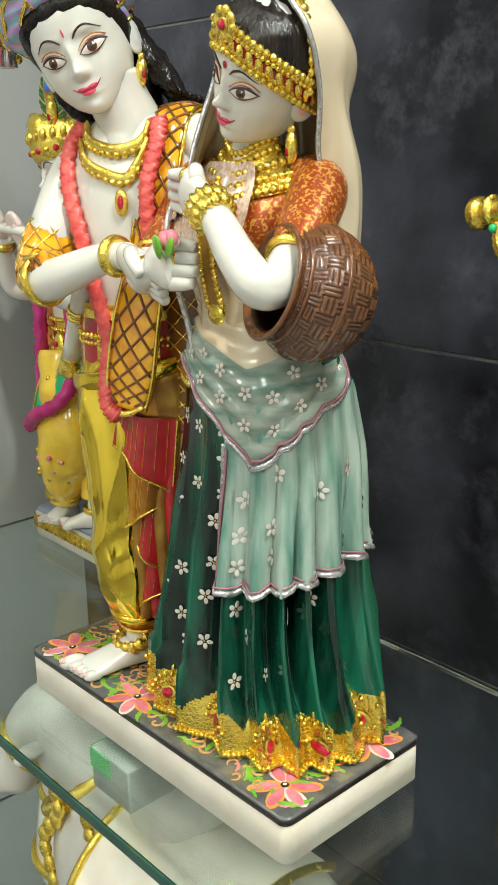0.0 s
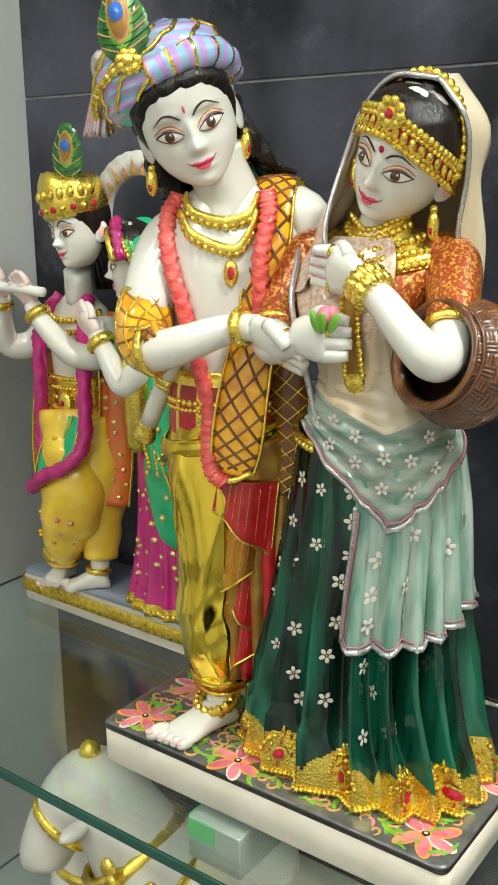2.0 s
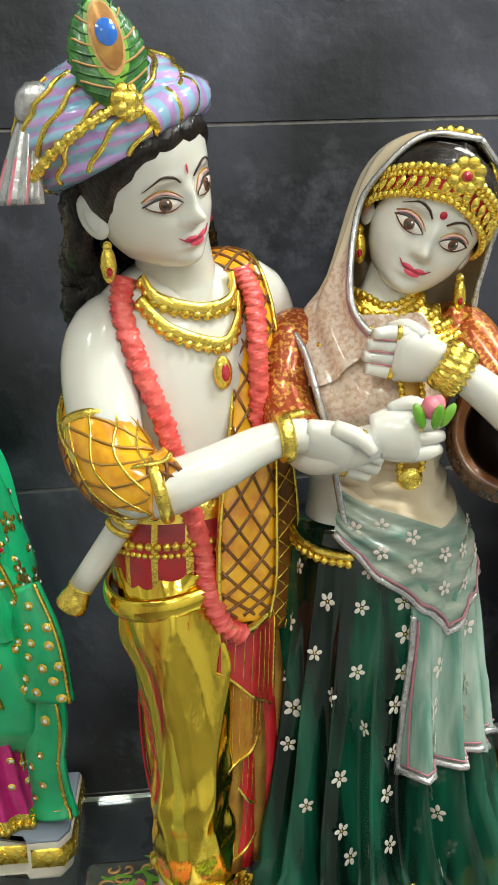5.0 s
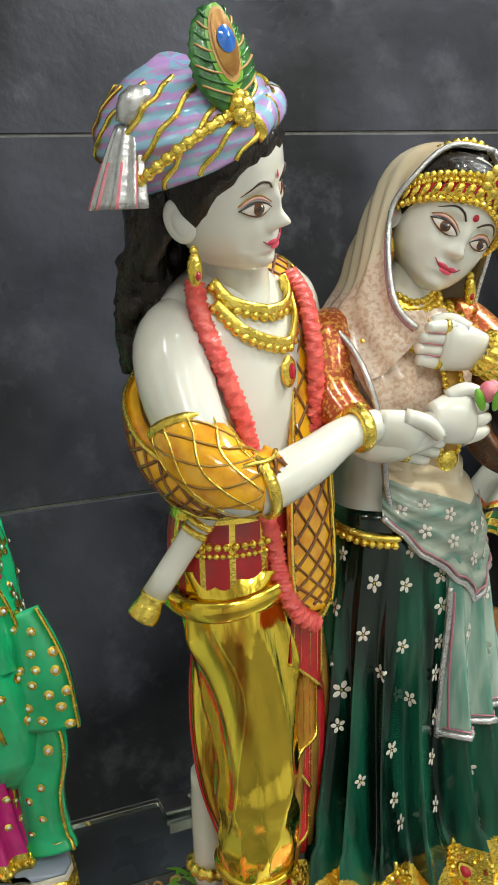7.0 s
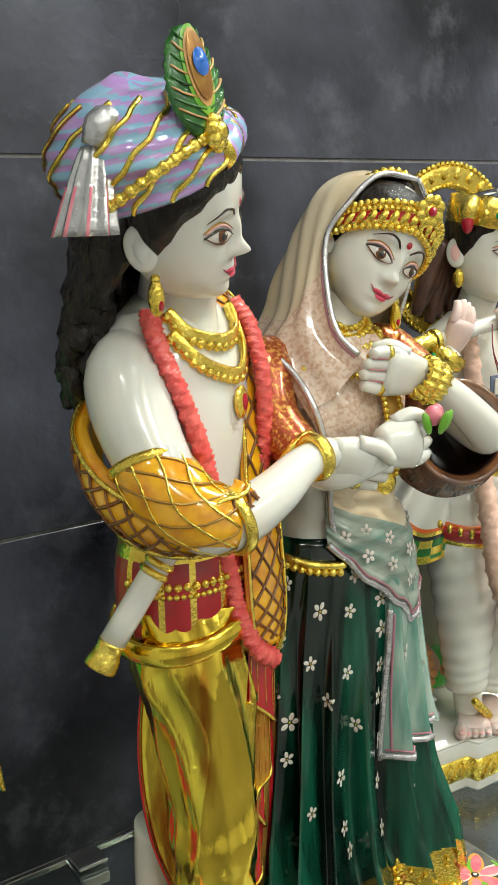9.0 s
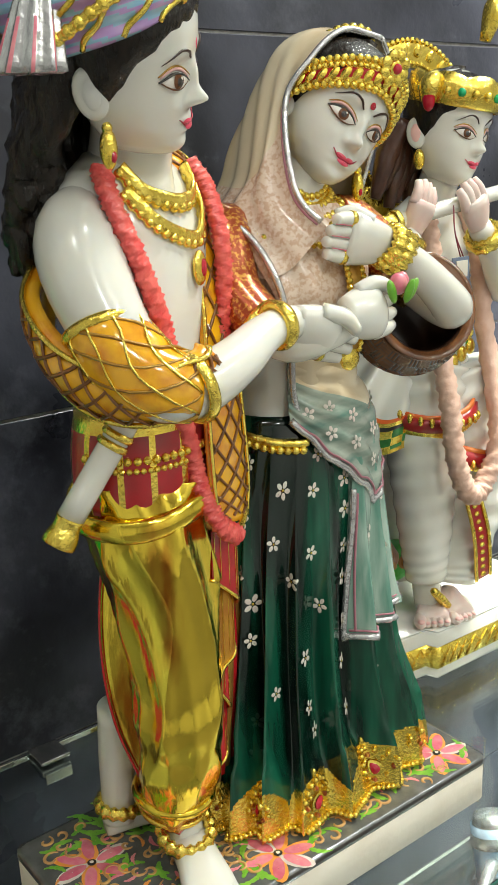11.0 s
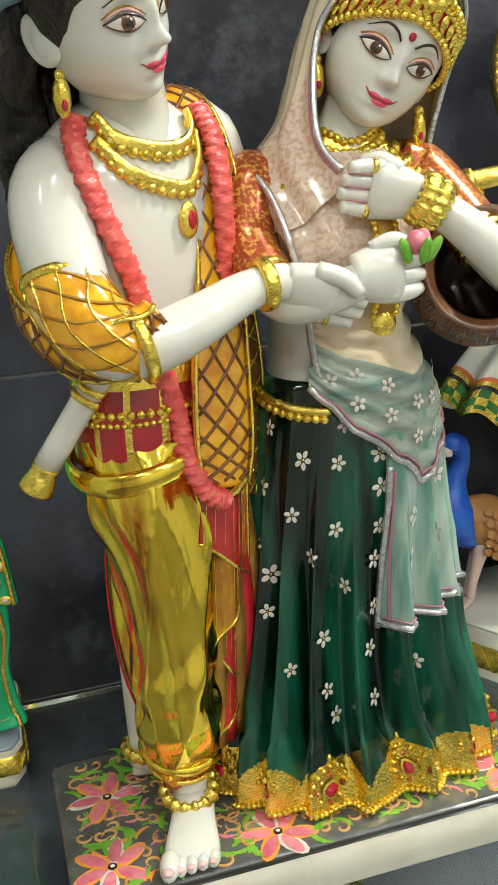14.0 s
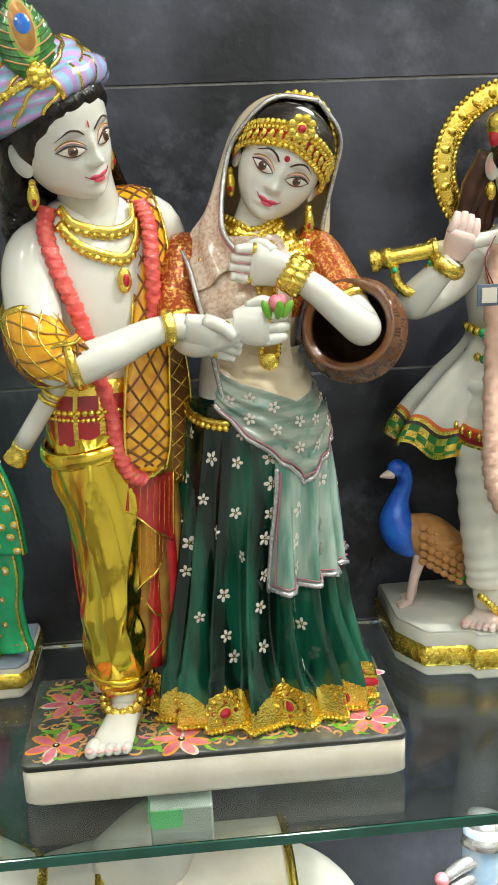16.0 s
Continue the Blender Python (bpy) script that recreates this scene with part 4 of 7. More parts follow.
    hoop(s, (-0.019, -0.266, 1.417), (1, 0.1, 0.1), 0.0125, 0.0032, GOLD, n=28)
    palm(s, (-0.008, -0.265, 1.417), (0.040, -0.268, 1.398), MARBLE, 0.0165, 0.62, up=(0.25, -0.55, 0.8), curl=0.1, rings=(0, 3))
    # garland
    up_ = lambda z: z + 0.013 * min(1.0, max(0.0, (z - 1.36) / 0.08))
    G1 = [chest(u, up_(z))[0] + chest(u, up_(z))[1] * 0.006 for u, z in ((-0.80, 1.497), (-0.62, 1.480), (-0.50, 1.450), (-0.36, 1.415), (-0.25, 1.385))]
    G1 += [V(-0.070, -0.243, 1.345), V(-0.067, -0.249, 1.318), V(-0.059, -0.255, 1.297), V(-0.046, -0.254, 1.287)]
    G2 = [chest(u, up_(z))[0] + chest(u, up_(z))[1] * 0.010 for u, z in ((0.55, 1.499), (0.36, 1.482), (0.30, 1.450), (0.38, 1.415), (0.42, 1.385), (0.44, 1.36))]
    bump = lambda i, j: 0.12 * math.sin(i * 0.95 + 2.5 * math.cos(4 * math.pi * j / 14)) + 0.15 * math.sin(i * 2.3 + 6 * math.pi * j / 14) - 0.10 * abs(math.sin(i * 0.31 + j * 0.45))
    s.tube([(*p, 0.0068) for p in G1], CORAL, n=14, steps=210, bumps=bump, flat=0.72, side=sx)
    s.tube([(*p, 0.0068) for p in G2], CORAL, n=14, steps=150, bumps=bump, flat=0.72, side=sx)
    # necklaces
    N1 = [chest(u, up_(z))[0] + chest(u, up_(z))[1] * 0.003 for u, z in ((-0.55, 1.494), (-0.30, 1.481), (0.0, 1.474), (0.22, 1.479), (0.42, 1.494))]
    s.beads(N1, 0.0033, GOLD, gap=2.1, n=8, m=6)
    s.tube([(*(p + V(0, 0, 0.0035)), 0.0046) for p in N1], GOLD, n=10, steps=40, flat=0.5, side=(0, 0, 1))
    N2 = [chest(u, up_(z))[0] + chest(u, up_(z))[1] * 0.002 for u, z in ((-0.50, 1.482), (-0.25, 1.464), (0.08, 1.453), (0.22, 1.464), (0.32, 1.482))]
    s.beads(N2, 0.0031, GOLD, gap=2.1, n=8, m=6)
    s.tube([(*(p + V(0, 0, 0.0035)), 0.0044) for p in N2], GOLD, n=10, steps=40, flat=0.5, side=(0, 0, 1))
    p, nn = chest(0.08, 1.452)
    s.ball(p + nn * 0.003, (0.0062, 0.003, 0.0105), GOLD, (sx, -nn, V(0, 0, 1)), n=12, m=8)
    s.ball(p + nn * 0.0052, (0.0030, 0.0018, 0.0055), RUBY, (sx, -nn, V(0, 0, 1)), n=10, m=6)
    # maroon waistband with gold lines and a beaded belt
    rings = []
    for q in np.linspace(0, 1, 12):
        z = 1.312 + 0.060 * q
        cx, cy, hx, hy = table(T, z)
        g = 0.004 + 0.003 * math.sin(q * 3.1)
        rings.append(section(cx, cy, z, hx + g, hy + g, turn, n=64))
    s.grid(rings, lambda i, j: GOLD if i in (9, 10) or j % 5 == 0 else MAROON)
    for z, r in ((1.347, 0.0030), (1.341, 0.0022)):
        cx, cy, hx, hy = table(T, z)
        ring = section(cx, cy, z, hx + 0.007, hy + 0.007, turn, n=40)
        s.beads([ring[(k + 19) % 40] for k in range(0, 22)], r, GOLD, gap=1.9)
    belt = section(-0.080, -0.207, 1.317, 0.053, 0.044, turn, n=40)
    s.tube([(x, y, z + 0.012 * math.cos(2 * math.pi * k / 40 - 0.2), 0.0075) for k, (x, y, z) in enumerate(belt + belt[:1])], GOLD_LEAF, n=10, steps=60, flat=0.45, side=(0, 0, 1))
    # gold lower garment
    front = [(-0.082, -0.206, 1.330, 0.034), (-0.083, -0.207, 1.318, 0.0455), (-0.087, -0.216, 1.290, 0.0420), (-0.083, -0.222, 1.255, 0.0370), (-0.081, -0.228, 1.210, 0.0320), (-0.083, -0.231, 1.160, 0.0295), (-0.083, -0.227, 1.130, 0.0290), (-0.083, -0.218, 1.102, 0.0265), (-0.083, -0.213, 1.082, 0.0225)]

    def ridge(w, v):
        """Long twisting folds of the cloth, sharp at the crests."""
        a = 1 - 2 * abs(math.sin(1.5 * w + 4.6 * v + 0.4 * math.sin(7 * v))) ** 0.7
        b = 1 - 2 * abs(math.sin(2.5 * w - 6.5 * v + 1)) ** 0.7
        c = math.sin(2 * w + 30 * v) * max(0, v - 0.42)
        return a, b, c

    def folds(i, j):
        v = i / 130
        w = 2 * math.pi * j / 96
        a, b, c = ridge(w, v)
        d = 1 - 2 * abs(math.sin(4.5 * w + 9 * v + math.sin(5 * v))) ** 0.8
        knee = math.exp(-((v - 0.60) / 0.09) ** 2)
        swag = math.sin(46 * v + 2.4 * math.cos(w - 0.6)) * knee
        calm = 1 - 0.6 * math.exp(-((v - 0.80) / 0.10) ** 2)
        return min(1, v * 7) * (calm * (0.085 * a * (0.7 + 0.5 * v) + 0.055 * b + 0.035 * d) + 0.055 * swag)

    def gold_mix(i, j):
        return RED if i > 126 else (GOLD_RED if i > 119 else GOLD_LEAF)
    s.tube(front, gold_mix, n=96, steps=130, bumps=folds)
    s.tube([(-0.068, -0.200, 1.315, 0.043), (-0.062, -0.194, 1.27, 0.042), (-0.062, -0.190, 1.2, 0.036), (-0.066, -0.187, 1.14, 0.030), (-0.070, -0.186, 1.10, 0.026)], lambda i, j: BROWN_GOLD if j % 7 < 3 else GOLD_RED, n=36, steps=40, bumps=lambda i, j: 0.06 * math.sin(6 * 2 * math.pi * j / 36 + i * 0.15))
    hoop(s, (-0.083, -0.2155, 1.098), (0.10, -0.15, 1), 0.0265, 0.0026, GOLD_LEAF, n=40)
    hoop(s, (-0.083, -0.213, 1.084), (0.10, -0.15, 1), 0.0228, 0.0014, GOLD, n=40)
    # loose end of the cloth behind the leg
    rear = Ribbon([(-0.104, -0.198, 1.290, 0.005), (-0.108, -0.198, 1.22, 0.010), (-0.105, -0.203, 1.16, 0.011), (-0.095, -0.210, 1.105, 0.006)], (0.75, -0.65, 0), 0.006, 24)
    rear.build(s, GOLD_LEAF, RED, 0.0010)
    # red and gold cascade of pleats between the legs and the skirt
    for k in range(4):
        zt = 1.290 - 0.040 * k

        def flap(u, v):
            x = -0.060 + 0.037 * u + 0.004 * math.sin(3 * u + k) - 0.004 * v
            z = zt - v * (0.030 + 0.034 * (u if k % 2 == 0 else 1 - u)) - 0.008 * u
            return V(x, -0.244 + 0.0035 * k + 0.030 * u - 0.007 * math.sin(math.pi * u) - 0.005 * v + 0.003 * math.sin(9 * u), z), V(0.1, -1, 0)
        us, vs = np.linspace(0, 1, 16), np.linspace(0, 1, 10)
        s.grid([[flap(u, v)[0] for u in us] for v in vs], RED if k % 3 != 1 else GOLD_RED, wrap=False)
        s.grid([[flap(u, v)[0] + V(0, 0.003, 0) for u in us] for v in vs], GOLD_RED, wrap=False)
        s.line(flap, [(u, 1.0) for u in np.linspace(0, 1, 9)], 0.0013, GOLD, lift=0.0, steps=24)
        s.line(flap, [(1.0, v) for v in np.linspace(0, 1, 5)], 0.0012, GOLD, lift=0.0, steps=10)
        for q in range(7):
            s.line(flap, [(0.08 + 0.13 * q, 0.05), (0.08 + 0.13 * q, 0.9)], 0.0003, GOLD, lift=0.0003, n=4, steps=8)
    for k in range(5):
        x = -0.060 + 0.0085 * k
        yb = -0.226 + 0.006 * k
        s.tube([(x, yb - 0.003 * (k % 2), 1.29, 0.006), (x + 0.003, yb - 0.006, 1.20, 0.0085), (x + 0.001, yb, 1.10, 0.0075)], RED if k % 2 else BROWN_GOLD, n=9, steps=16)
    # legs and feet
    s.tube([(-0.083, -0.214, 1.098, 0.0150), (-0.081, -0.218, 1.080, 0.0130), (-0.079, -0.222, 1.060, 0.0140)], MARBLE, n=18, steps=10)
    foot(s, (-0.074, -0.208), (-0.096, -0.287), MARBLE, BASE_Z, 0.0180)
    hoop(s, (-0.0815, -0.226, 1.070), (-0.1, -0.40, 1), 0.0172, 0.0042, GOLD, n=60, bumps=lambda i: 0.2 * math.sin(i * 1.57))
    s.tube([(-0.098, -0.176, 1.150, 0.0160), (-0.100, -0.170, 1.110, 0.0135), (-0.101, -0.167, 1.070, 0.0120), (-0.101, -0.167, 1.056, 0.0130)], MARBLE, n=18, steps=14)
    foot(s, (-0.112, -0.165), (-0.052, -0.176), MARBLE, BASE_Z, 0.0135)
    hoop(s, (-0.101, -0.168, 1.068), (0.15, 0.0, 1), 0.0150, 0.0034, GOLD, n=56, bumps=lambda i: 0.2 * math.sin(i * 1.57))
    # orange sash: over the shoulder, down the front
    front_sash = Ribbon([(-0.054, -0.152, 1.490, 0.016), (-0.048, -0.172, 1.519, 0.017), (-0.040, -0.196, 1.509, 0.018), (-0.033, -0.212, 1.475, 0.018), (-0.034, -0.222, 1.425, 0.016), (-0.040, -0.234, 1.365, 0.020), (-0.043, -0.241, 1.320, 0.021), (-0.045, -0.244, 1.294, 0.017)], sx, 0.005, 60, 0.003)
    front_sash.build(s, ORANGE, GOLD, 0.0014)
    front_sash.lattice(s, AMBER_DARK, 17, 0.15, 0.0011)
    front_sash.lattice(s, GOLD, 17, 0.15, 0.0007)
    under = Ribbon([(-0.026, -0.204, 1.42, 0.015), (-0.021, -0.202, 1.36, 0.018), (-0.021, -0.202, 1.31, 0.017), (-0.025, -0.206, 1.27, 0.010)], sx, 0.005, 40, 0.003)
    under.build(s, AMBER_DARK, GOLD, 0.0012)
    under.lattice(s, GOLD, 10, 0.2, 0.0008)
    s.tube([(-0.062, -0.252, 1.304, 0.002), (-0.054, -0.256, 1.294, 0.0028), (-0.042, -0.250, 1.290, 0.0028), (-0.029, -0.240, 1.296, 0.002)], GOLD, n=8, steps=14)
    # sash looped under the bent arm
    loop = Ribbon([(-0.126, -0.186, 1.452, 0.010), (-0.139, -0.204, 1.432, 0.014), (-0.141, -0.228, 1.410, 0.0165), (-0.131, -0.254, 1.396, 0.0165), (-0.114, -0.275, 1.394, 0.0165), (-0.096, -0.283, 1.401, 0.015), (-0.084, -0.280, 1.409, 0.012)],
                  [(0.1, 0.1, 1), (-0.25, 0.1, 1), (-0.35, -0.3, 1), (-0.2, -0.45, 1), (0.0, -0.5, 1), (0.2, -0.3, 1), (0.3, -0.1, 1)], 0.012, 60, 0.006)
    loop.build(s, ORANGE, GOLD, 0.0018)
    loop.lattice(s, AMBER_DARK, 14, 0.15, 0.0012)
    loop.lattice(s, GOLD, 14, 0.15, 0.0008)
    # cuff of the sash round the elbow
    cuff = [(-0.1270, -0.248, 1.430, 0.0195), (-0.1258, -0.253, 1.423, 0.0226), (-0.120, -0.262, 1.411, 0.0228), (-0.112, -0.272, 1.401, 0.0218), (-0.101, -0.279, 1.3965, 0.0202), (-0.093, -0.2815, 1.3955, 0.0190)]
    s.tube(cuff, ORANGE, n=24, steps=16, bumps=lambda i, j: 0.03 * math.sin(j * 1.3 + i * 0.6) * (i > 4))
    hoop(s, (-0.1266, -0.2495, 1.4275), (0.02, -0.50, -0.86), 0.0212, 0.0024, GOLD, n=40)
    cs = spline(cuff, 40)
    for sg in (1, -1):
        for k in range(9):
            pts = []
            for i in range(2, 39, 4):
                c, d = cs[i][:3], unit(cs[min(i + 1, 39)][:3] - cs[i - 1][:3])
                a1 = unit(np.cross(d, V(0, 0, 1)))
                b1 = np.cross(a1, d)
                w = 2 * math.pi * k / 9 + sg * i * 0.055
                pts.append((*(c + (cs[i][3] + 0.0003) * (a1 * math.cos(w) + b1 * math.sin(w))), 0.0009))
            s.tube(pts, BROWN_GOLD if sg > 0 else GOLD, n=4, steps=14)
    hoop(s, (-0.0935, -0.2825, 1.3950), (0.9, 0.05, 0.2), 0.0190, 0.0026, GOLD, n=32)
    # flute tucked into the belt
    s.tube([(-0.098, -0.244, 1.392, 0.0082), (-0.148, -0.230, 1.318, 0.0082)], MARBLE, n=16, steps=6)
    for q, r in ((0.38, 0.0092), (0.45, 0.0092)):
        c = V(-0.098, -0.244, 1.392) + q * V(-0.050, 0.014, -0.074)
        hoop(s, c, (-0.050, 0.014, -0.074), 0.0085, 0.0016, GOLD, n=18)
    s.tube([(-0.1475, -0.2302, 1.319, 0.0088), (-0.1500, -0.2295, 1.3145, 0.0080), (-0.1530, -0.2288, 1.309, 0.0098), (-0.1560, -0.2280, 1.304, 0.0104)], GOLD, n=16, steps=10)
    return tagged(s.thing("statue"), "painted marble statue of a turbaned youth in gold and orange", "statue", "couple on the flowered base")


youth_statue()


# ---- the standing lady in a green skirt ----
def lady_statue():
    s = Solid()
    SK = [(1.345, 0.053, -0.190, 0.056, 0.042, 0.042, 0.0), (1.32, 0.052, -0.190, 0.062, 0.047, 0.052, 0.0006), (1.27, 0.051, -0.190, 0.069, 0.049, 0.062, 0.0018),
          (1.21, 0.047, -0.193, 0.075, 0.053, 0.066, 0.0066), (1.15, 0.045, -0.196, 0.082, 0.057, 0.068, 0.0112), (1.10, 0.047, -0.198, 0.093, 0.062, 0.067, 0.0118),
          (1.07, 0.050, -0.199, 0.104, 0.066, 0.066, 0.0070), (1.046, 0.050, -0.200, 0.108, 0.068, 0.065, 0.0060)]
    NP = 19

    def pleat(u, z):
        q = NP * u + 1.2 * math.sin(2 * u) + 2.0 * (1.2 - z)
        v = math.sin(q)
        calm = 0.70 + 0.30 / (1 + math.exp(-(u + 1.35) * 6)) if u < 0 else 1.0
        return (1 - 2 * abs(math.sin(q / 2)) ** 0.6 * 0.5 + 0.25 * v) * (calm if z > 1.1 else 0.5 + 0.5 * calm)

    def skirt(u, z, lift=0.0):
        """A point and normal on the skirt: u is the angle (-pi/2 is the front)."""
        def pt(a, zz):
            cx, cy, hx, hf, hb, amp = table(SK, zz)
            ca, sa = math.cos(a), math.sin(a)
            e = 0.55 if ca > 0 and sa > 0 else 0.87
            x = hx * math.copysign(abs(ca) ** (e if sa > 0 else 0.87), ca)
            y = (hf if sa < 0 else hb) * math.copysign(abs(sa) ** e, sa)
            k = 1 + (amp * 2.5 * (pleat(a, zz) - 0.55)) / max(0.03, math.hypot(x, y))
            return V(cx + x * k, cy + y * k, zz)
        p = pt(u, z)
        nn = unit(np.cross(pt(u + 0.02, z) - pt(u - 0.02, z), pt(u, z + 0.004) - pt(u, z - 0.004)))
        return p + nn * lift, nn
    n, zs = 400, list(np.linspace(1.345, 1.098, 44)) + list(np.linspace(1.096, 1.047, 30))
    us = [2 * math.pi * j / n - math.pi for j in range(n)]

    def hem_z(u):
        return 1.066 + 0.020 * abs(math.sin(NP * 0.5 * u * 0.62 + 0.4)) ** 0.7
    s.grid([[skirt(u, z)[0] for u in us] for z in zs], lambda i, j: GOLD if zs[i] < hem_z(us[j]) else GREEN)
    # hem: rolled beaded edge, arches with stones
    s.beads([skirt(u, 1.0495, 0.001)[0] for u in np.linspace(-3.0, 1.3, 76)], 0.0024, GOLD, gap=1.6, n=7, m=5)
    for k in range(30):
        u0 = (k * math.pi - 0.4 + math.pi / 2) / (NP * 0.31) - 3.2
        if not -3.05 < u0 < 1.3:
            continue
        r = 0.095
        fm = lambda a, b: skirt(u0 + a / r, 1.066 + b)
        s.blob(fm, (0, 0.0), 0.0035, 0.0045, RUBY, lift=0.003, n=12, dome=0.0016)
        s.blob(fm, (0, 0.0), 0.0052, 0.0064, GOLD, lift=0.0018, n=12, dome=0.001)
        for q in range(9):
            w = math.pi * q / 8
            p, nn = fm(0.0105 * math.cos(w), 0.0145 * math.sin(w) + 0.001)
            s.ball(p + nn * 0.001, 0.0024, GOLD, n=6, m=5)
            p, nn = fm(0.0078 * math.cos(w * 2), 0.0098 * math.sin(w * 2))
            s.ball(p + nn * 0.001, 0.0019, GOLD if q % 2 else BLOUSE, n=6, m=4)
        s.ball(fm(0, 0.020)[0], (0.0022, 0.0022, 0.0046), GOLD, n=8, m=6)
    # scattered five-petalled flowers
    rnd = random.Random(11)
    done = []
    for k in range(1500):
        u, z = rnd.uniform(-3.1, 1.1), rnd.uniform(1.098, 1.318)
        if -1.36 < u and z > 1.182:
            continue
        p, nn = skirt(u, z)
        if any(np.linalg.norm(p - q) < 0.0225 for q in done) or skirt(u + 0.06, z)[1] @ skirt(u - 0.06, z)[1] < 0.80:
            continue
        done.append(p)
        r = 0.075
        s.flower(lambda a, b: skirt(u + a / r, z + b), (0, 0), 0.0066 * rnd.uniform(0.85, 1.1), FLOWER_WHITE, GOLD, 5, rnd.uniform(0, 6.28), lift=0.0003)
    # waist: torso and sheer cloth
    T = [(1.330, 0.052, -0.190, 0.050, 0.042), (1.355, 0.050, -0.190, 0.045, 0.037), (1.390, 0.050, -0.192, 0.042, 0.035), (1.428, 0.050, -0.196, 0.050, 0.043),
         (1.455, 0.052, -0.194, 0.056, 0.036), (1.475, 0.053, -0.190, 0.047, 0.026), (1.492, 0.057, -0.192, 0.022, 0.018)]

    def torso(u, z, lift=0.0):
        cx, cy, hx, hy = table(T, z)
        ca, sa = math.cos(u), math.sin(u)
        p = V(cx + (hx + lift) * math.copysign(abs(ca) ** 0.87, ca), cy + (hy + lift) * math.copysign(abs(sa) ** 0.87, sa), z)
        return p, unit(V(ca * hy, sa * hx, 0.004))
    tz = list(np.linspace(1.33, 1.492, 34))
    tu = [2 * math.pi * j / 56 - math.pi for j in range(56)]

    def cloth(i, j):
        u, z = tu[j], tz[i]
        if z < 1.412:
            return MARBLE if u < -1.95 or u > 2.0 else CREAM
        return CREAM_PINK if -2.6 < u < -1.15 else BLOUSE
    s.grid([[torso(u, z)[0] for u in tu] for z in tz], cloth)
    # shawl drawn across the waist to a point
    def drape(a, b):
        """a: 0..1 across the waist, b: 0 (upper edge) .. 1 (lower edge with the point)."""
        u = -2.15 + 2.95 * a
        low = 1.345 - 0.075 * (1 - abs((a - 0.39) / (0.39 if a < 0.39 else 0.61)) ** 0.95)
        z = 1.388 * (1 - b) + low * b
        k = min(1, max(0, (1.345 - z) / 0.02))
        p1, n1 = torso(u, max(z, 1.335), 0.0040 + 0.0075 * min(1, max(0, (1.378 - z) / 0.03)))
        p2, n2 = skirt(u, min(z, 1.343), 0.0055)
        p = p1 * (1 - k) + p2 * k
        nn = unit(n1 * (1 - k) + n2 * k)
        return p + nn * 0.0016 * math.sin(b * 34 + 2 * math.sin(3 * a)), nn
    A_, B_ = np.linspace(0, 1, 40), np.linspace(0, 1, 30)
    s.grid([[drape(a, b)[0] for a in A_] for b in B_], lambda i, j: CREAM if i < 11 else APRON_PALE, wrap=False)
    s.grid([[drape(a, b)[0] - drape(a, b)[1] * 0.003 for a in A_] for b in B_], APRON_PALE, wrap=False)
    s.line(drape, [(a, 1.0) for a in np.linspace(0, 1, 31)], 0.0026, SILVER, lift=0.0008, n=8, steps=80)
    s.line(drape, [(a, 0.955) for a in np.linspace(0.02, 0.98, 31)], 0.0009, SILVER_PINK, lift=0.0012, n=5, steps=80)
    done = []
    for k in range(120):
        a, b = rnd.uniform(0.08, 0.94), rnd.uniform(0.50, 0.86)
        p, nn = drape(a, b)
        if any(np.linalg.norm(p - q) < 0.0165 for q in done):
            continue
        done.append(p)
        s.flower(lambda x, y: drape(a + x / 0.17, b - y / 0.09), (0, 0), 0.0054, FLOWER_WHITE, None, 5, rnd.uniform(0, 6), lift=0.0003)
    # sheer apron below the shawl
    def apron(a, b):
        u = -1.40 + 2.35 * a
        z = 1.325 - (1.325 - (1.171 + 0.026 * a + 0.0014 * math.sin(a * 56))) * b
        p, nn = skirt(u, z, 0.004)
        return p + nn * (0.0014 * math.sin(a * 56) * b), nn
    A2 = np.linspace(0, 1, 190)
    s.grid([[apron(a, b)[0] for a in A2] for b in np.linspace(0, 1, 34)], APRON, wrap=False)
    s.grid([[apron(a, b)[0] - apron(a, b)[1] * 0.0035 for a in A2] for b in np.linspace(0, 1, 34)], APRON, wrap=False)
    s.line(apron, [(a, 0.985) for a in np.linspace(0, 1, 61)], 0.0027, SILVER, n=7, steps=150)
    s.line(apron, [(a, 0.955) for a in np.linspace(0.02, 1, 61)], 0.0008, SILVER_PINK, lift=0.0010, n=4, steps=150)
    s.line(apron, [(0.005, b) for b in np.linspace(0.25, 1, 12)], 0.0026, SILVER, n=7)
    s.line(apron, [(0.03, b) for b in np.linspace(0.28, 0.96, 12)], 0.0010, SILVER_PINK, lift=0.001, n=5)
    done = []
    for k in range(500):
        a, b = rnd.uniform(0.07, 0.97), rnd.uniform(0.35, 0.92)
        p, nn = apron(a, b)
        if any(np.linalg.norm(p - q) < 0.022 for q in done) or apron(a + 0.03, b)[1] @ apron(a - 0.03, b)[1] < 0.86:
            continue
        done.append(p)
        s.flower(lambda x, y: apron(a + x / 0.17, b - y / 0.15), (0, 0), 0.0074, FLOWER_WHITE, None, 5, rnd.uniform(0, 6), lift=0.0003)
    # beaded gold girdle
    gird = [skirt(u, 1.335 - 0.012 * math.sin((u + 3.1) * 1.3), 0.003)[0] for u in np.linspace(-3.1, -1.92, 14)]
    s.beads(gird, 0.0034, GOLD, gap=1.6, n=7, m=5)
    s.tube([(*(p + V(0, 0, 0.005)), 0.0030) for p in gird], GOLD, n=8, steps=40)
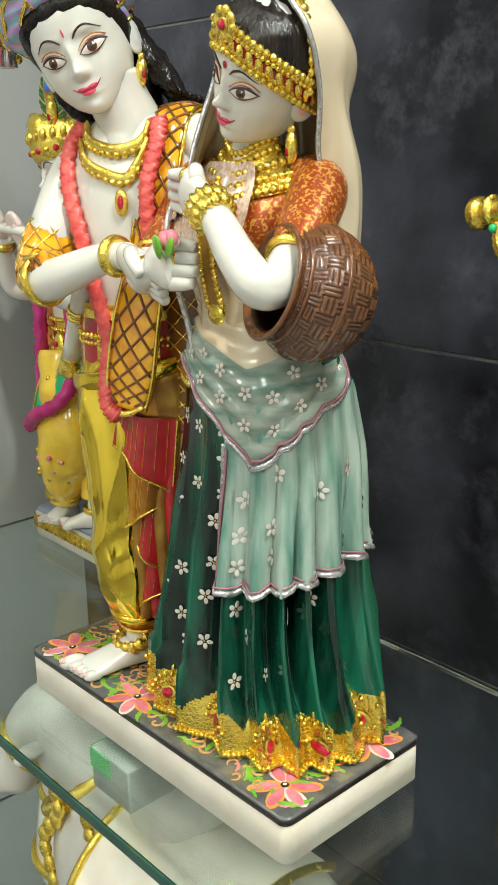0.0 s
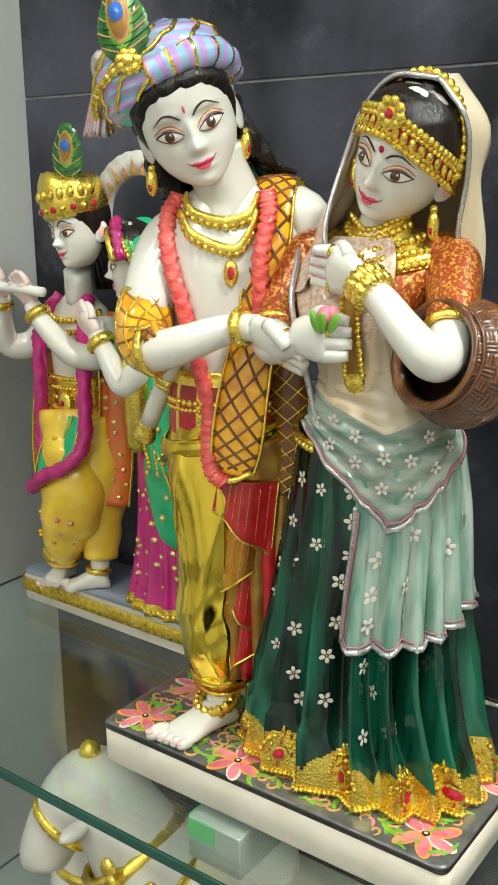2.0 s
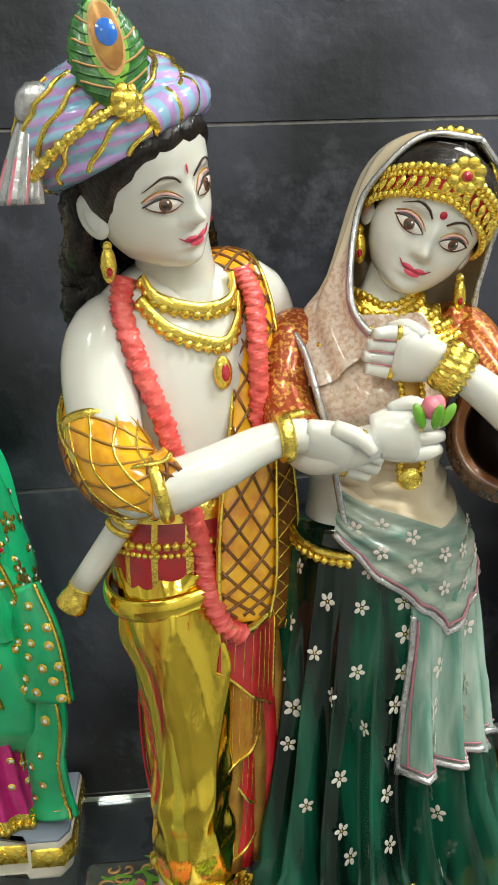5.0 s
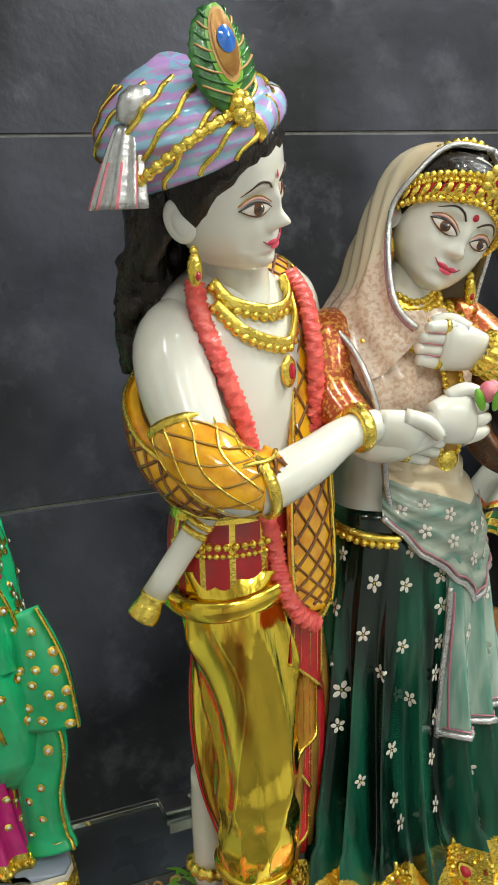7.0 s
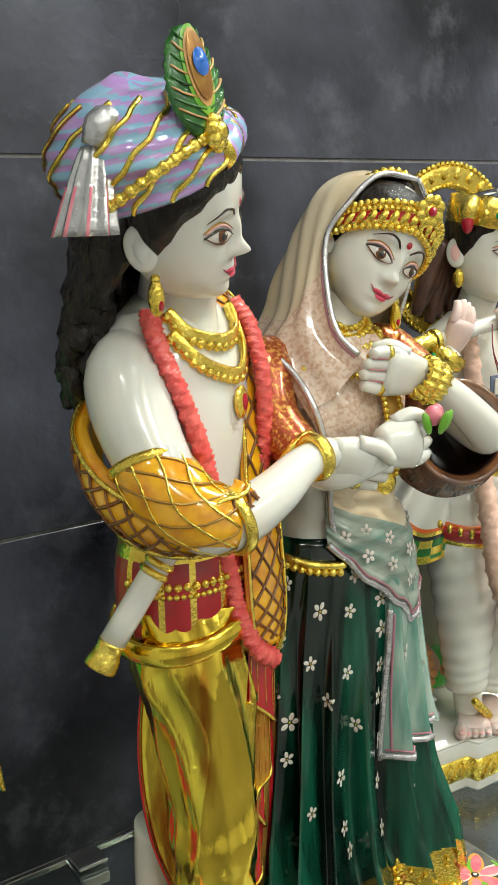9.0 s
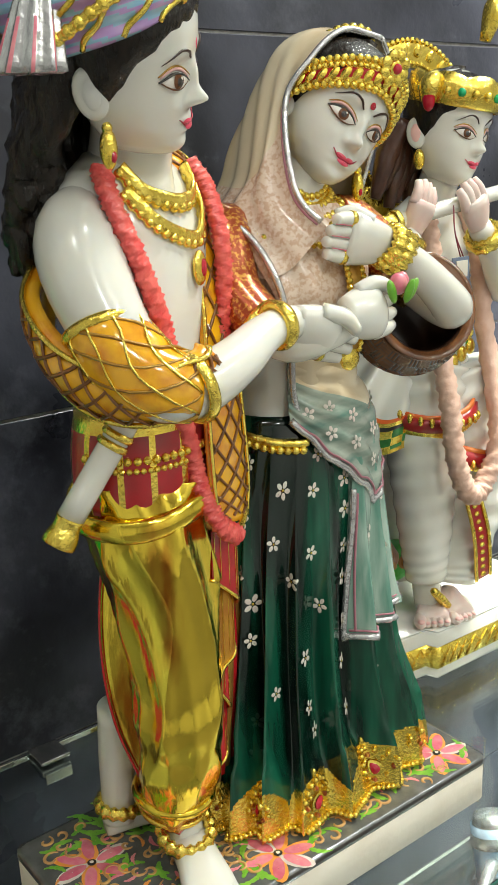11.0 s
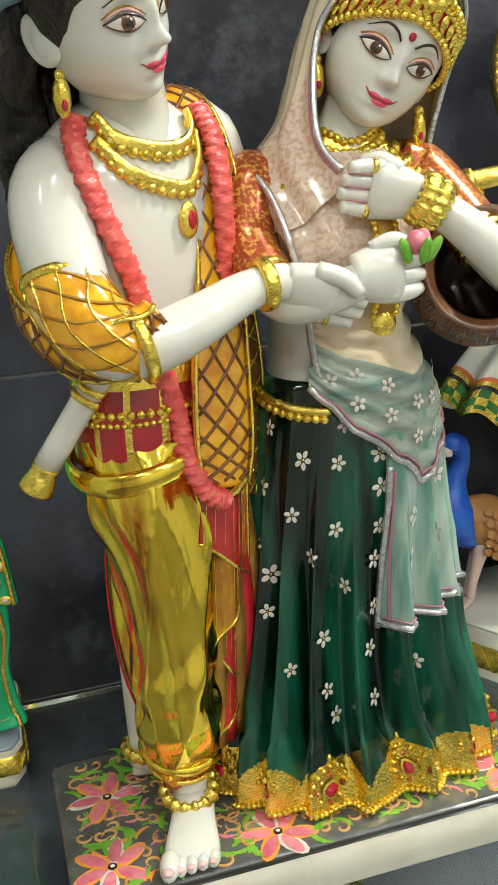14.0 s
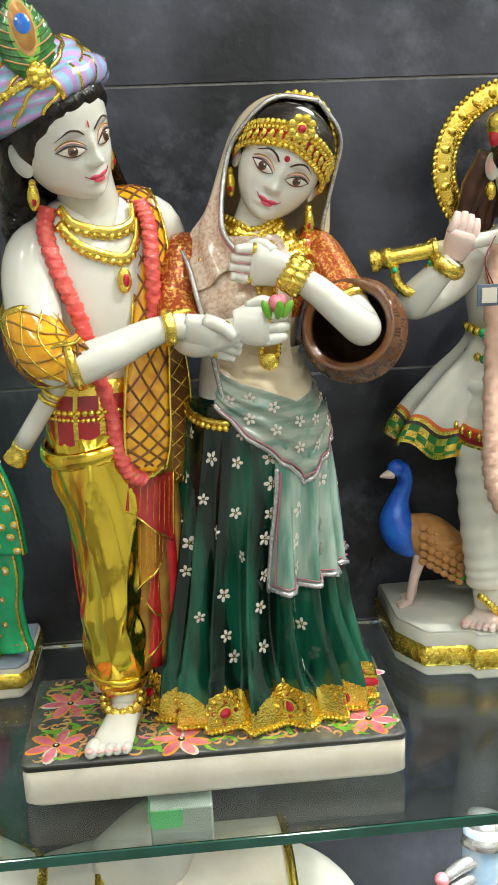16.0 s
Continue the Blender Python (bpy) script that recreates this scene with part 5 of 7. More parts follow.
    # arms with copper-red sleeves
    s.tube([(0.010, -0.192, 1.474, 0.014), (-0.004, -0.196, 1.464, 0.0205), (-0.013, -0.214, 1.434, 0.0185), (-0.008, -0.238, 1.412, 0.0165)], BLOUSE, n=18, steps=22)
    s.tube([(-0.011, -0.234, 1.414, 0.0145), (0.000, -0.255, 1.404, 0.0140), (0.020, -0.266, 1.408, 0.0120), (0.040, -0.270, 1.414, 0.0105)], MARBLE, n=18, steps=20)
    hoop(s, (-0.010, -0.236, 1.413), (0.3, -0.7, -0.5), 0.0160, 0.0026, GOLD, n=24)
    s.tube([(0.094, -0.190, 1.474, 0.014), (0.110, -0.190, 1.464, 0.0205), (0.123, -0.212, 1.444, 0.0190), (0.133, -0.236, 1.422, 0.0175)], BLOUSE, n=18, steps=22)
    s.tube([(0.131, -0.230, 1.426, 0.0150), (0.138, -0.254, 1.410, 0.0148), (0.134, -0.268, 1.410, 0.0145), (0.116, -0.269, 1.426, 0.0130), (0.098, -0.265, 1.442, 0.0115), (0.082, -0.261, 1.453, 0.0100)], MARBLE, n=18, steps=28)
    hoop(s, (0.132, -0.235, 1.423), (0.3, -0.7, -0.5), 0.0165, 0.0028, GOLD, n=26)
    hoop(s, (0.0865, -0.262, 1.4505), (-0.8, 0.2, 0.5), 0.0118, 0.0040, GOLD, n=60, bumps=lambda i: 0.22 * math.sin(i * 1.57))
    hoop(s, (0.0805, -0.2605, 1.4545), (-0.8, 0.2, 0.5), 0.0120, 0.0040, GOLD, n=60, bumps=lambda i: 0.22 * math.cos(i * 1.57))
    palm(s, (0.078, -0.260, 1.456), (0.034, -0.247, 1.466), MARBLE, 0.0150, 0.60, up=(0.0, -0.15, 1), curl=-0.5, rings=(0, 3))
    # hand closed round a rosebud
    palm(s, (0.032, -0.270, 1.416), (0.076, -0.272, 1.418), MARBLE, 0.0160, 0.72, up=(0, 0.15, 1), curl=-0.3, rings=(2,))
    s.ball((0.0645, -0.284, 1.434), (0.0062, 0.0056, 0.0070), PINK, n=14, m=10)
    s.ball((0.0690, -0.283, 1.4355), (0.0042, 0.0046, 0.0058), PINK, n=12, m=8)
    for a, b in ((-0.006, 0.0), (0.003, -0.006), (0.010, -0.002)):
        s.ball((0.063 + a, -0.286 + b, 1.430), (0.0034, 0.0022, 0.0080), LEAF, (unit(V(1, 0, -a * 60)), V(0, 1, 0), unit(V(a * 60, b * 40, 1))), n=10, m=8)
    # necklaces and pendant strip
    for z, r, e in ((1.486, 0.0030, 0.35), (1.479, 0.0034, 0.25), (1.471, 0.0036, 0.2), (1.463, 0.0036, 0.2), (1.455, 0.0036, 0.2)):
        s.beads([torso(u, z + 0.012 * abs(math.cos(u)), 0.002)[0] for u in np.linspace(-2.9, -0.2, 14)], r, GOLD, gap=1.5, n=7, m=5)
    s.grid([[torso(u, z + 0.012 * abs(math.cos(u)), 0.0022)[0] for u in np.linspace(-2.9, -0.2, 30)] for z in np.linspace(1.452, 1.488, 8)], GOLD, wrap=False)
    strip = Ribbon([(0.058, -0.236, 1.47, 0.007), (0.062, -0.246, 1.44, 0.007), (0.064, -0.247, 1.41, 0.007), (0.063, -0.240, 1.385, 0.008)], (1, 0, 0), 0.003, 24, 0.001)
    strip.build(s, BROWN_GOLD)
    s.beads([strip.fn(-0.9, v)[0] for v in np.linspace(0, 1, 12)], 0.0026, GOLD, gap=1.6)
    s.beads([strip.fn(0.9, v)[0] for v in np.linspace(0, 1, 12)], 0.0026, GOLD, gap=1.6)
    s.ball((0.063, -0.241, 1.381), (0.0085, 0.004, 0.0085), GOLD, n=14, m=8)
    # neck, head, hair
    s.tube([(0.057, -0.194, 1.482, 0.0210), (0.062, -0.198, 1.502, 0.0170), (0.069, -0.206, 1.526, 0.0175)], MARBLE, n=20, steps=10)
    h = Head((0.0762, -0.2390, 1.5300), (0.89, -0.03, -0.45), (0.37, -0.25, 0.89), 0.94)
    h.build(s, MARBLE)
    s.blob(h.front, (0, 0.0145), 0.0024, 0.0026, RUBY, n=12)
    hair_cap(s, h, 0.027, 0.013, -0.006, back=1.22)
    crown = lambda a, b: h.at(0.0410 * math.sin(a), (0.0400 if abs(a) < 1.571 else 0.050) * math.cos(a) - 0.002, 0.0295 + b - 0.015 * abs(a) ** 1.5)
    fr = lambda a, b: (crown(a, b), unit(h.l * math.sin(a) + h.f * math.cos(a)))
    s.grid([[crown(a, b) for a in np.linspace(-1.85, 1.85, 50)] for b in (-0.005, 0.0, 0.007, 0.013)], lambda i, j: RED if i == 1 else GOLD, wrap=False)
    for b, r in ((-0.005, 0.0028), (0.009, 0.0022), (0.0135, 0.0028)):
        s.beads([crown(a, b) for a in np.linspace(-1.85, 1.85, 30)], r, GOLD, gap=1.7, n=7, m=5)
    for k in range(21):
        a = -1.75 + 3.5 * k / 20
        s.blob(fr, (a, 0.0025), 0.072, 0.0048, GOLD, lift=0.001, n=10, dome=0.002, turn=0.0)
    jewel = crown(0.0, 0.0125)
    for k in range(8):
        w = k * math.pi / 4
        s.ball(jewel + 0.0075 * (h.l * math.cos(w) + h.u * math.sin(w)) + h.f * 0.001, (0.0044, 0.0026, 0.0044), GOLD, (h.l, h.f, h.u), n=10, m=6)
    s.ball(jewel + h.f * 0.003, 0.0034, RUBY, n=10, m=8)
    s.ball(jewel + h.f * 0.001, (0.0060, 0.003, 0.0060), GOLD, (h.l, h.f, h.u), n=12, m=6)
    # string of gold beads over the crown of the head
    s.beads([h.at(0.0425 * math.sin(a), -0.004 - 0.004 * math.cos(a), -0.002 + 0.0635 * math.cos(a)) for a in np.linspace(-1.5, 1.5, 24)], 0.0036, GOLD, gap=1.7, n=7, m=5)
    for sg in (1, -1):
        e = h.at(sg * 0.0385, 0.004, -0.022)
        s.ball(e, 0.0032, GOLD, n=8, m=6)
        s.ball(e - V(0, 0, 0.0110), (0.0044, 0.0044, 0.0105), GOLD, n=10, m=8)
        s.ball(e - V(0, 0, 0.0135) + h.f * 0.0032, (0.0018, 0.0016, 0.0030), RUBY, n=8, m=6)
    # veil: from the crown, down both sides and behind
    edge_r = [h.at(0.006, 0.000, 0.0625), h.at(-0.028, 0.003, 0.050), h.at(-0.0425, 0.006, 0.020), h.at(-0.0445, 0.008, -0.012), V(0.0300, -0.228, 1.492), V(0.0430, -0.243, 1.468)]
    mid_r = [h.at(0.002, -0.036, 0.057), h.at(-0.034, -0.036, 0.040), h.at(-0.050, -0.026, 0.006), V(0.0200, -0.196, 1.505), V(0.0020, -0.200, 1.478), V(0.0060, -0.232, 1.440)]
    back = [h.at(0.0, -0.058, 0.026), h.at(-0.022, -0.060, 0.006), V(0.040, -0.150, 1.525), V(0.030, -0.148, 1.50), V(0.010, -0.155, 1.478), V(-0.012, -0.176, 1.452)]
    edge_l = [h.at(0.006, 0.000, 0.0625), h.at(0.036, -0.002, 0.044), h.at(0.0480, -0.008, 0.006), V(0.1160, -0.196, 1.485), V(0.1180, -0.186, 1.455), V(0.1190, -0.182, 1.425)]
    mid_l = [h.at(0.002, -0.036, 0.057), h.at(0.038, -0.038, 0.034), V(0.124, -0.178, 1.520), V(0.126, -0.166, 1.48), V(0.122, -0.158, 1.45), V(0.118, -0.156, 1.420)]
    back_l = [h.at(0.0, -0.058, 0.026), h.at(0.024, -0.060, 0.002), V(0.094, -0.150, 1.505), V(0.094, -0.148, 1.47), V(0.092, -0.150, 1.44), V(0.090, -0.152, 1.41)]

    def sheet(edges, fold, seed, mat, mat2=None):
        cols = [spline(e, 26) for e in edges]
        grid = []
        for i in range(26):
            row = spline([c[i] for c in cols], 30)
            dd = np.gradient(row, axis=0)
            grid.append([row[j] + unit(V(row[j][0] - 0.06, row[j][1] + 0.20, 0.01)) * fold * (i / 25) * math.sin(j * 0.95 + seed + i * 0.05) for j in range(30)])
        s.grid(grid, (lambda i, j: mat2 if mat2 and i > 15 else mat), wrap=False)
        s.grid([[p - unit(V(p[0] - 0.06, p[1] + 0.20, 0.01)) * 0.002 for p in row] for row in grid], mat, wrap=False)
        return grid
    g = sheet([edge_r, mid_r, back], 0.0018, 0.0, CREAM, CREAM_PINK)
    s.tube([(*row[0], 0.0021) for row in g[::2]], SILVER, n=8, steps=50)
    s.tube([(*(row[1]), 0.0008) for row in g[::2]], SILVER_PINK, n=5, steps=50)
    g = sheet([edge_l, mid_l, back_l, back], 0.0014, 1.0, CREAM)
    s.tube([(*row[0], 0.0019) for row in g[::2]], SILVER, n=8, steps=50)
    # veil end lying over the chest, down to the waist
    def fall(u, z):
        """Veil cloth lying on the chest, with folds running down from the shoulder."""
        f = math.sin(13 * u + 26 * (z - 1.36) + 2 * math.sin(30 * z))
        return torso(u, z, 0.0055 + 0.0013 * f)
    zf = np.linspace(1.482, 1.362, 40)
    rows = [[fall(u, z)[0] for u in np.linspace(-2.72 + 0.75 * (1.482 - z) / 0.12, -1.10 + 0.3 * (1.482 - z) / 0.12, 44)] for z in zf]
    s.grid(rows, lambda i, j: CREAM_PINK if zf[i] > 1.415 + 0.006 * math.sin(j * 0.7) else CREAM, wrap=False)
    shoulder_edge = [(-0.016, -0.178, 1.470), (-0.010, -0.200, 1.478), (0.000, -0.222, 1.462), (0.006, -0.238, 1.435), (0.014, -0.238, 1.40), (0.020, -0.232, 1.365), (0.026, -0.232, 1.34)]
    s.tube([(*p, 0.0024) for p in shoulder_edge], SILVER, n=8, steps=50)
    # water pot hung on the arm
    ax = unit(V(-0.33, -0.87, 0.30))
    a = unit(np.cross(ax, V(0, 0, 1)))
    b = np.cross(a, ax)
    C = V(0.1375, -0.2235, 1.400)
    prof = [(-0.0385, 0.004), (-0.037, 0.018), (-0.031, 0.029), (-0.020, 0.0385), (-0.006, 0.0438), (0.006, 0.0440), (0.016, 0.0395), (0.021, 0.0350), (0.024, 0.0335), (0.027, 0.0365), (0.0295, 0.0385), (0.0310, 0.0375), (0.0305, 0.0345), (0.026, 0.0305), (0.018, 0.0320), (0.006, 0.0375), (-0.010, 0.0370), (-0.024, 0.027), (-0.030, 0.010), (-0.030, 0.002)]
    pr = spline(prof, 180)
    rings = []
    for i, (t, r) in enumerate(pr):
        ring = []
        for j in range(270):
            w = 2 * math.pi * j / 270
            weave = 0.0
            if 5 < i < 72:
                blk = (j // 9 + i // 9) % 2
                weave = 0.0009 * math.cos((j if blk else i) * math.pi / 1.5)
            ring.append(C + ax * t + (r + weave) * (a * math.cos(w) + b * math.sin(w)))
        rings.append(ring)
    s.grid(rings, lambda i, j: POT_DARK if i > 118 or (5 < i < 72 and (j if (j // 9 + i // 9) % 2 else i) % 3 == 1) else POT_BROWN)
    for t, r in ((0.0205, 0.0362), (-0.002, 0.0446)):
        hoop(s, C + ax * t, ax, r, 0.0011, POT_BROWN, n=48)
    return tagged(s.thing("statue"), "painted marble statue of a veiled lady in green flowered skirt", "statue", "couple on the flowered base")


lady_statue()


# ---- the smaller couple beside the side panel ----
def stepped_plinth(name, label, outline, z0, z1, top_mat, side_mat, band, band_z, category="plinth"):
    """A plinth with a shaped outline, a raised gold band and a coloured top."""
    th = tagged(empty(name), label, category)
    s = Solid()
    cx, cy = np.mean([p[0] for p in outline]), np.mean([p[1] for p in outline])
    inset = lambda k: [(cx + (x - cx) * k, cy + (y - cy) * k) for x, y in outline]
    rings = [[(x, y, z0) for x, y in inset(0.985)], [(x, y, z0 + 0.003) for x, y in outline], [(x, y, z1 - 0.003) for x, y in outline], [(x, y, z1) for x, y in inset(0.985)]]
    s.grid(rings, side_mat)
    s.thing("slab", th)
    s = Solid()
    s.grid([[(x, y, z1 - 0.0005) for x, y in inset(0.995)], [(x, y, z1 + 0.0015) for x, y in inset(0.98)]], top_mat)
    s.thing("top", th)
    if band:
        s = Solid()
        dense = []
        for a, b in zip(outline, outline[1:] + outline[:1]):
            m = max(2, int(math.dist(a, b) / 0.006))
            dense += [(a[0] + (b[0] - a[0]) * k / m, a[1] + (b[1] - a[1]) * k / m) for k in range(m)]
        out = lambda d: [(x + d * math.copysign(1, x - cx), y + d * math.copysign(1, y - cy)) for x, y in dense]
        za, zb = band_z
        s.grid([[(x, y, za) for x, y in out(0.0005)], [(x, y, za + 0.002) for x, y in out(0.0025)], [(x, y, zb - 0.002) for x, y in out(0.0025)], [(x, y, zb) for x, y in out(0.0005)]], GOLD, caps=False)
        for k in range(0, len(dense), 2):
            a, b = dense[k], dense[(k + 2) % len(dense)]
            if a[1] < cy:
                for p, q in (((*a, za + 0.002), (*b, zb - 0.002)), ((*a, zb - 0.002), (*b, za + 0.002))):
                    d = lambda v: (v[0] + 0.003 * math.copysign(1, v[0] - cx), v[1] - 0.003, v[2], 0.0007)
                    s.tube([d(p), d(q)], BROWN_GOLD if False else GOLD, n=4, steps=2)
        s.thing("gold_band", th)["label"] = "embossed gold lattice band"
    return th


stepped_plinth("painted_plinth", "blue-grey plinth with gold lattice band under the smaller couple",
               [(-0.520, 0.015), (-0.522, -0.066), (-0.510, -0.078), (-0.228, -0.080), (-0.224, -0.088), (-0.198, -0.088), (-0.190, -0.075), (-0.188, 0.015)],
               GLASS_Z, 1.036, SLATE_BLUE, MARBLE_DULL, True, (1.012, 1.030))


def loft_fn(rows, turn=0.0, p=2.2):
    """Surface of a body built from rows of z, cx, cy, hx, hy: fn(angle, z)."""
    def fn(u, z):
        cx, cy, hx, hy = table(rows, z)
        ca, sa = math.cos(u), math.sin(u)
        x, y = hx * math.copysign(abs(ca) ** (2 / p), ca), hy * math.copysign(abs(sa) ** (2 / p), sa)
        nn = unit(V(ca * hy, sa * hx, 0.002))
        ct, st = math.cos(turn), math.sin(turn)
        return V(cx + x * ct - y * st, cy + x * st + y * ct, z), V(nn[0] * ct - nn[1] * st, nn[0] * st + nn[1] * ct, nn[2])
    return fn


def studs(s, fn, urange, zrange, count, gap, rnd, r=0.0040, rim=GOLD, stone=CRYSTAL, per=0.05, along=1.0):
    """Gold-rimmed stones set on a surface."""
    done = []
    for k in range(count):
        u, z = rnd.uniform(*urange), rnd.uniform(*zrange)
        p, nn = fn(u, z)
        if any(np.linalg.norm(p - q) < gap for q in done):
            continue
        done.append(p)
        f = lambda a, b: fn(u + a / per, z + b / along)
        s.blob(f, (0, 0), r, r, rim, lift=0.0008, n=9, dome=0.0010)
        s.blob(f, (0, 0), r * 0.45, r * 0.45, stone, lift=0.0016, n=7, dome=0.0012)


def flute_player_small():
    s = Solid()
    rnd = random.Random(21)
    T = [(1.235, -0.424, -0.045, 0.040, 0.032), (1.275, -0.422, -0.045, 0.034, 0.027), (1.320, -0.419, -0.047, 0.037, 0.029), (1.355, -0.416, -0.048, 0.043, 0.029), (1.380, -0.412, -0.050, 0.036, 0.022), (1.395, -0.408, -0.055, 0.018, 0.015)]
    fn = loft_fn(T)
    s.grid([[fn(2 * math.pi * j / 32, z)[0] for j in range(32)] for z in np.linspace(1.235, 1.395, 24)], MARBLE)
    s.tube([(-0.408, -0.054, 1.385, 0.017), (-0.402, -0.062, 1.425, 0.0155)], MARBLE, n=14, steps=5)
    h = Head((-0.396, -0.0935, 1.4650), (0.97, -0.18, 0.12), (-0.02, -0.12, 0.99), 0.86)
    h.build(s, MARBLE)
    s.line(h.front, [(0, 0.009), (0, 0.024)], 0.0009, OCHRE)
    hair_cap(s, h, 0.026, 0.010, -0.008)
    for k in range(9):
        q = -1 + k / 4
        r0 = h.at(0.033 * q, -0.030, 0.0)
        s.tube([(*r0, 0.009), (*(r0 + V(0.012 + 0.01 * q, 0.012, -0.03)), 0.009), (*(r0 + V(0.024 + 0.02 * q, 0.014, -0.07)), 0.004)], HAIR, n=8, steps=10)
    # gold crown with feather
    rings = []
    for b, g in ((0.018, 1.07), (0.026, 1.14), (0.036, 1.16), (0.052, 1.10), (0.064, 0.92)):
        ring = []
        for j in range(48):
            a = 2 * math.pi * j / 48
            peak = 0.012 * max(0, math.cos(a)) ** 6 + 0.004 * abs(math.sin(4 * a))
            ring.append(h.at(0.036 * g * math.sin(a), 0.038 * g * math.cos(a), b + (peak if b > 0.05 else 0)))
        rings.append(ring)
    s.grid(rings, GOLD)
    for k in range(11):
        a = -1.6 + 0.32 * k
        s.ball(h.at(0.0415 * math.sin(a), 0.0435 * math.cos(a), 0.030), 0.0036, GOLD if k % 2 else RUBY, n=8, m=6)
        s.ball(h.at(0.0400 * math.sin(a), 0.0420 * math.cos(a), 0.048), (0.0045, 0.0045, 0.007), GOLD, n=8, m=6)
    peacock_feather(s, (-0.385, -0.085, 1.515), (-0.378, -0.088, 1.580), (1, 0.3, 0), (0.35, -1, 0), 1.05)
    # arms and flute
    s.tube([(-0.455, -0.052, 1.365, 0.018), (-0.478, -0.066, 1.335, 0.0165), (-0.500, -0.086, 1.335, 0.015), (-0.492, -0.100, 1.372, 0.012), (-0.484, -0.104, 1.395, 0.0095)], MARBLE, n=16, steps=22)
    s.tube([(-0.375, -0.052, 1.365, 0.018), (-0.360, -0.068, 1.335, 0.0165), (-0.380, -0.094, 1.335, 0.0145), (-0.415, -0.104, 1.366, 0.0115), (-0.432, -0.106, 1.388, 0.0095)], MARBLE, n=16, steps=22)
    palm(s, (-0.484, -0.104, 1.394), (-0.486, -0.112, 1.432), SKIN_PINK, 0.0120, 0.6, up=(-1, 0, 0.2), curl=0.3)
    palm(s, (-0.432, -0.106, 1.388), (-0.446, -0.114, 1.426), SKIN_PINK, 0.0120, 0.6, up=(-1, 0, 0.2), curl=0.3)
    hoop(s, (-0.489, -0.102, 1.384), (0.1, -0.05, 0.6), 0.0115, 0.0034, GOLD)
    hoop(s, (-0.424, -0.105, 1.378), (-0.5, -0.1, 0.7), 0.0120, 0.0040, GOLD)
    s.tube([(-0.405, -0.112, 1.404, 0.0055), (-0.510, -0.116, 1.408, 0.0055)], MARBLE, n=12, steps=4)
    s.tube([(-0.508, -0.116, 1.408, 0.0062), (-0.550, -0.118, 1.410, 0.0060), (-0.552, -0.118, 1.410, 0.0095), (-0.560, -0.118, 1.410, 0.0095)], GOLD, n=12, steps=14)
    hoop(s, (-0.535, -0.117, 1.395), (0.1, 1, 0), 0.013, 0.0032, GOLD)
    # collar, belt
    s.beads([fn(u, 1.382 - 0.014 * abs(math.sin(u)))[0] + fn(u, 1.38)[1] * 0.002 for u in np.linspace(-2.9, -0.2, 12)], 0.0042, GOLD, gap=1.5)
    s.beads([fn(u, 1.372 - 0.018 * abs(math.sin(u)))[0] + fn(u, 1.36)[1] * 0.002 for u in np.linspace(-2.7, -0.4, 12)], 0.0040, GOLD, gap=1.5)
    rings = [[fn(2 * math.pi * j / 40, z)[0] + fn(2 * math.pi * j / 40, z)[1] * 0.004 for j in range(40)] for z in np.linspace(1.262, 1.302, 6)]
    s.grid(rings, GOLD)
    for z in (1.264, 1.276, 1.288, 1.300):
        s.beads([fn(u, z)[0] + fn(u, z)[1] * 0.005 for u in np.linspace(-2.9, -0.2, 12)], 0.0026, GOLD, gap=1.8)
    s.ball((-0.415, -0.080, 1.270), (0.012, 0.005, 0.016), GOLD, n=12, m=8)
    s.ball((-0.415, -0.085, 1.272), 0.0035, RUBY, n=8, m=6)
    # yellow lower garment
    fold = lambda i, j: 0.05 * math.sin(3 * 2 * math.pi * j / 28 + i * 0.3) + 0.03 * math.sin(i * 0.9)
    leg = [(-0.428, -0.050, 1.255, 0.043), (-0.420, -0.062, 1.205, 0.044), (-0.410, -0.076, 1.160, 0.040), (-0.428, -0.076, 1.115, 0.032), (-0.444, -0.070, 1.080, 0.024), (-0.448, -0.068, 1.066, 0.020)]
    s.tube(leg, YELLOW, n=28, steps=44, bumps=fold)
    s.tube([(-0.405, -0.045, 1.250, 0.038), (-0.392, -0.045, 1.190, 0.036), (-0.400, -0.045, 1.120, 0.026), (-0.398, -0.052, 1.075, 0.021)], YELLOW, n=24, steps=30, bumps=fold)
    lg = spline(leg, 60)
    for k in range(34):
        i, w = rnd.randrange(4, 56), rnd.uniform(-2.8, 0.4)
        c, r = lg[i][:3], lg[i][3] * 1.02
        d = V(math.cos(w), math.sin(w), 0)
        s.ball(c + d * r, (0.0036, 0.0036, 0.0036), GOLD if k % 3 else PINK, n=7, m=5)
    hoop(s, (-0.447, -0.068, 1.074), (0.1, 0, 1), 0.0225, 0.004, GOLD)
    # green front sash, orange side drapes, magenta garland
    for x, ln in ((-0.428, 0.085), (-0.412, 0.10), (-0.398, 0.07)):
        rb = Ribbon([(x + 0.006, -0.082, 1.258, 0.006), (x, -0.096, 1.22, 0.011), (x - 0.008, -0.104, 1.258 - ln, 0.012)], (1, 0.1, 0), 0.005, 18, 0.002)
        rb.build(s, EMERALD, GOLD, 0.0013)
    for sg, x in ((-1, -0.468), (1, -0.374)):
        rb = Ribbon([(x - sg * 0.01, -0.040, 1.375, 0.012), (x + sg * 0.006, -0.046, 1.30, 0.016), (x + sg * 0.010, -0.050, 1.22, 0.020), (x + sg * 0.008, -0.055, 1.15, 0.018)], (0.8, 0.5, 0), 0.010, 30, 0.004)
        rb.build(s, ORANGE_RED, GOLD, 0.0016)
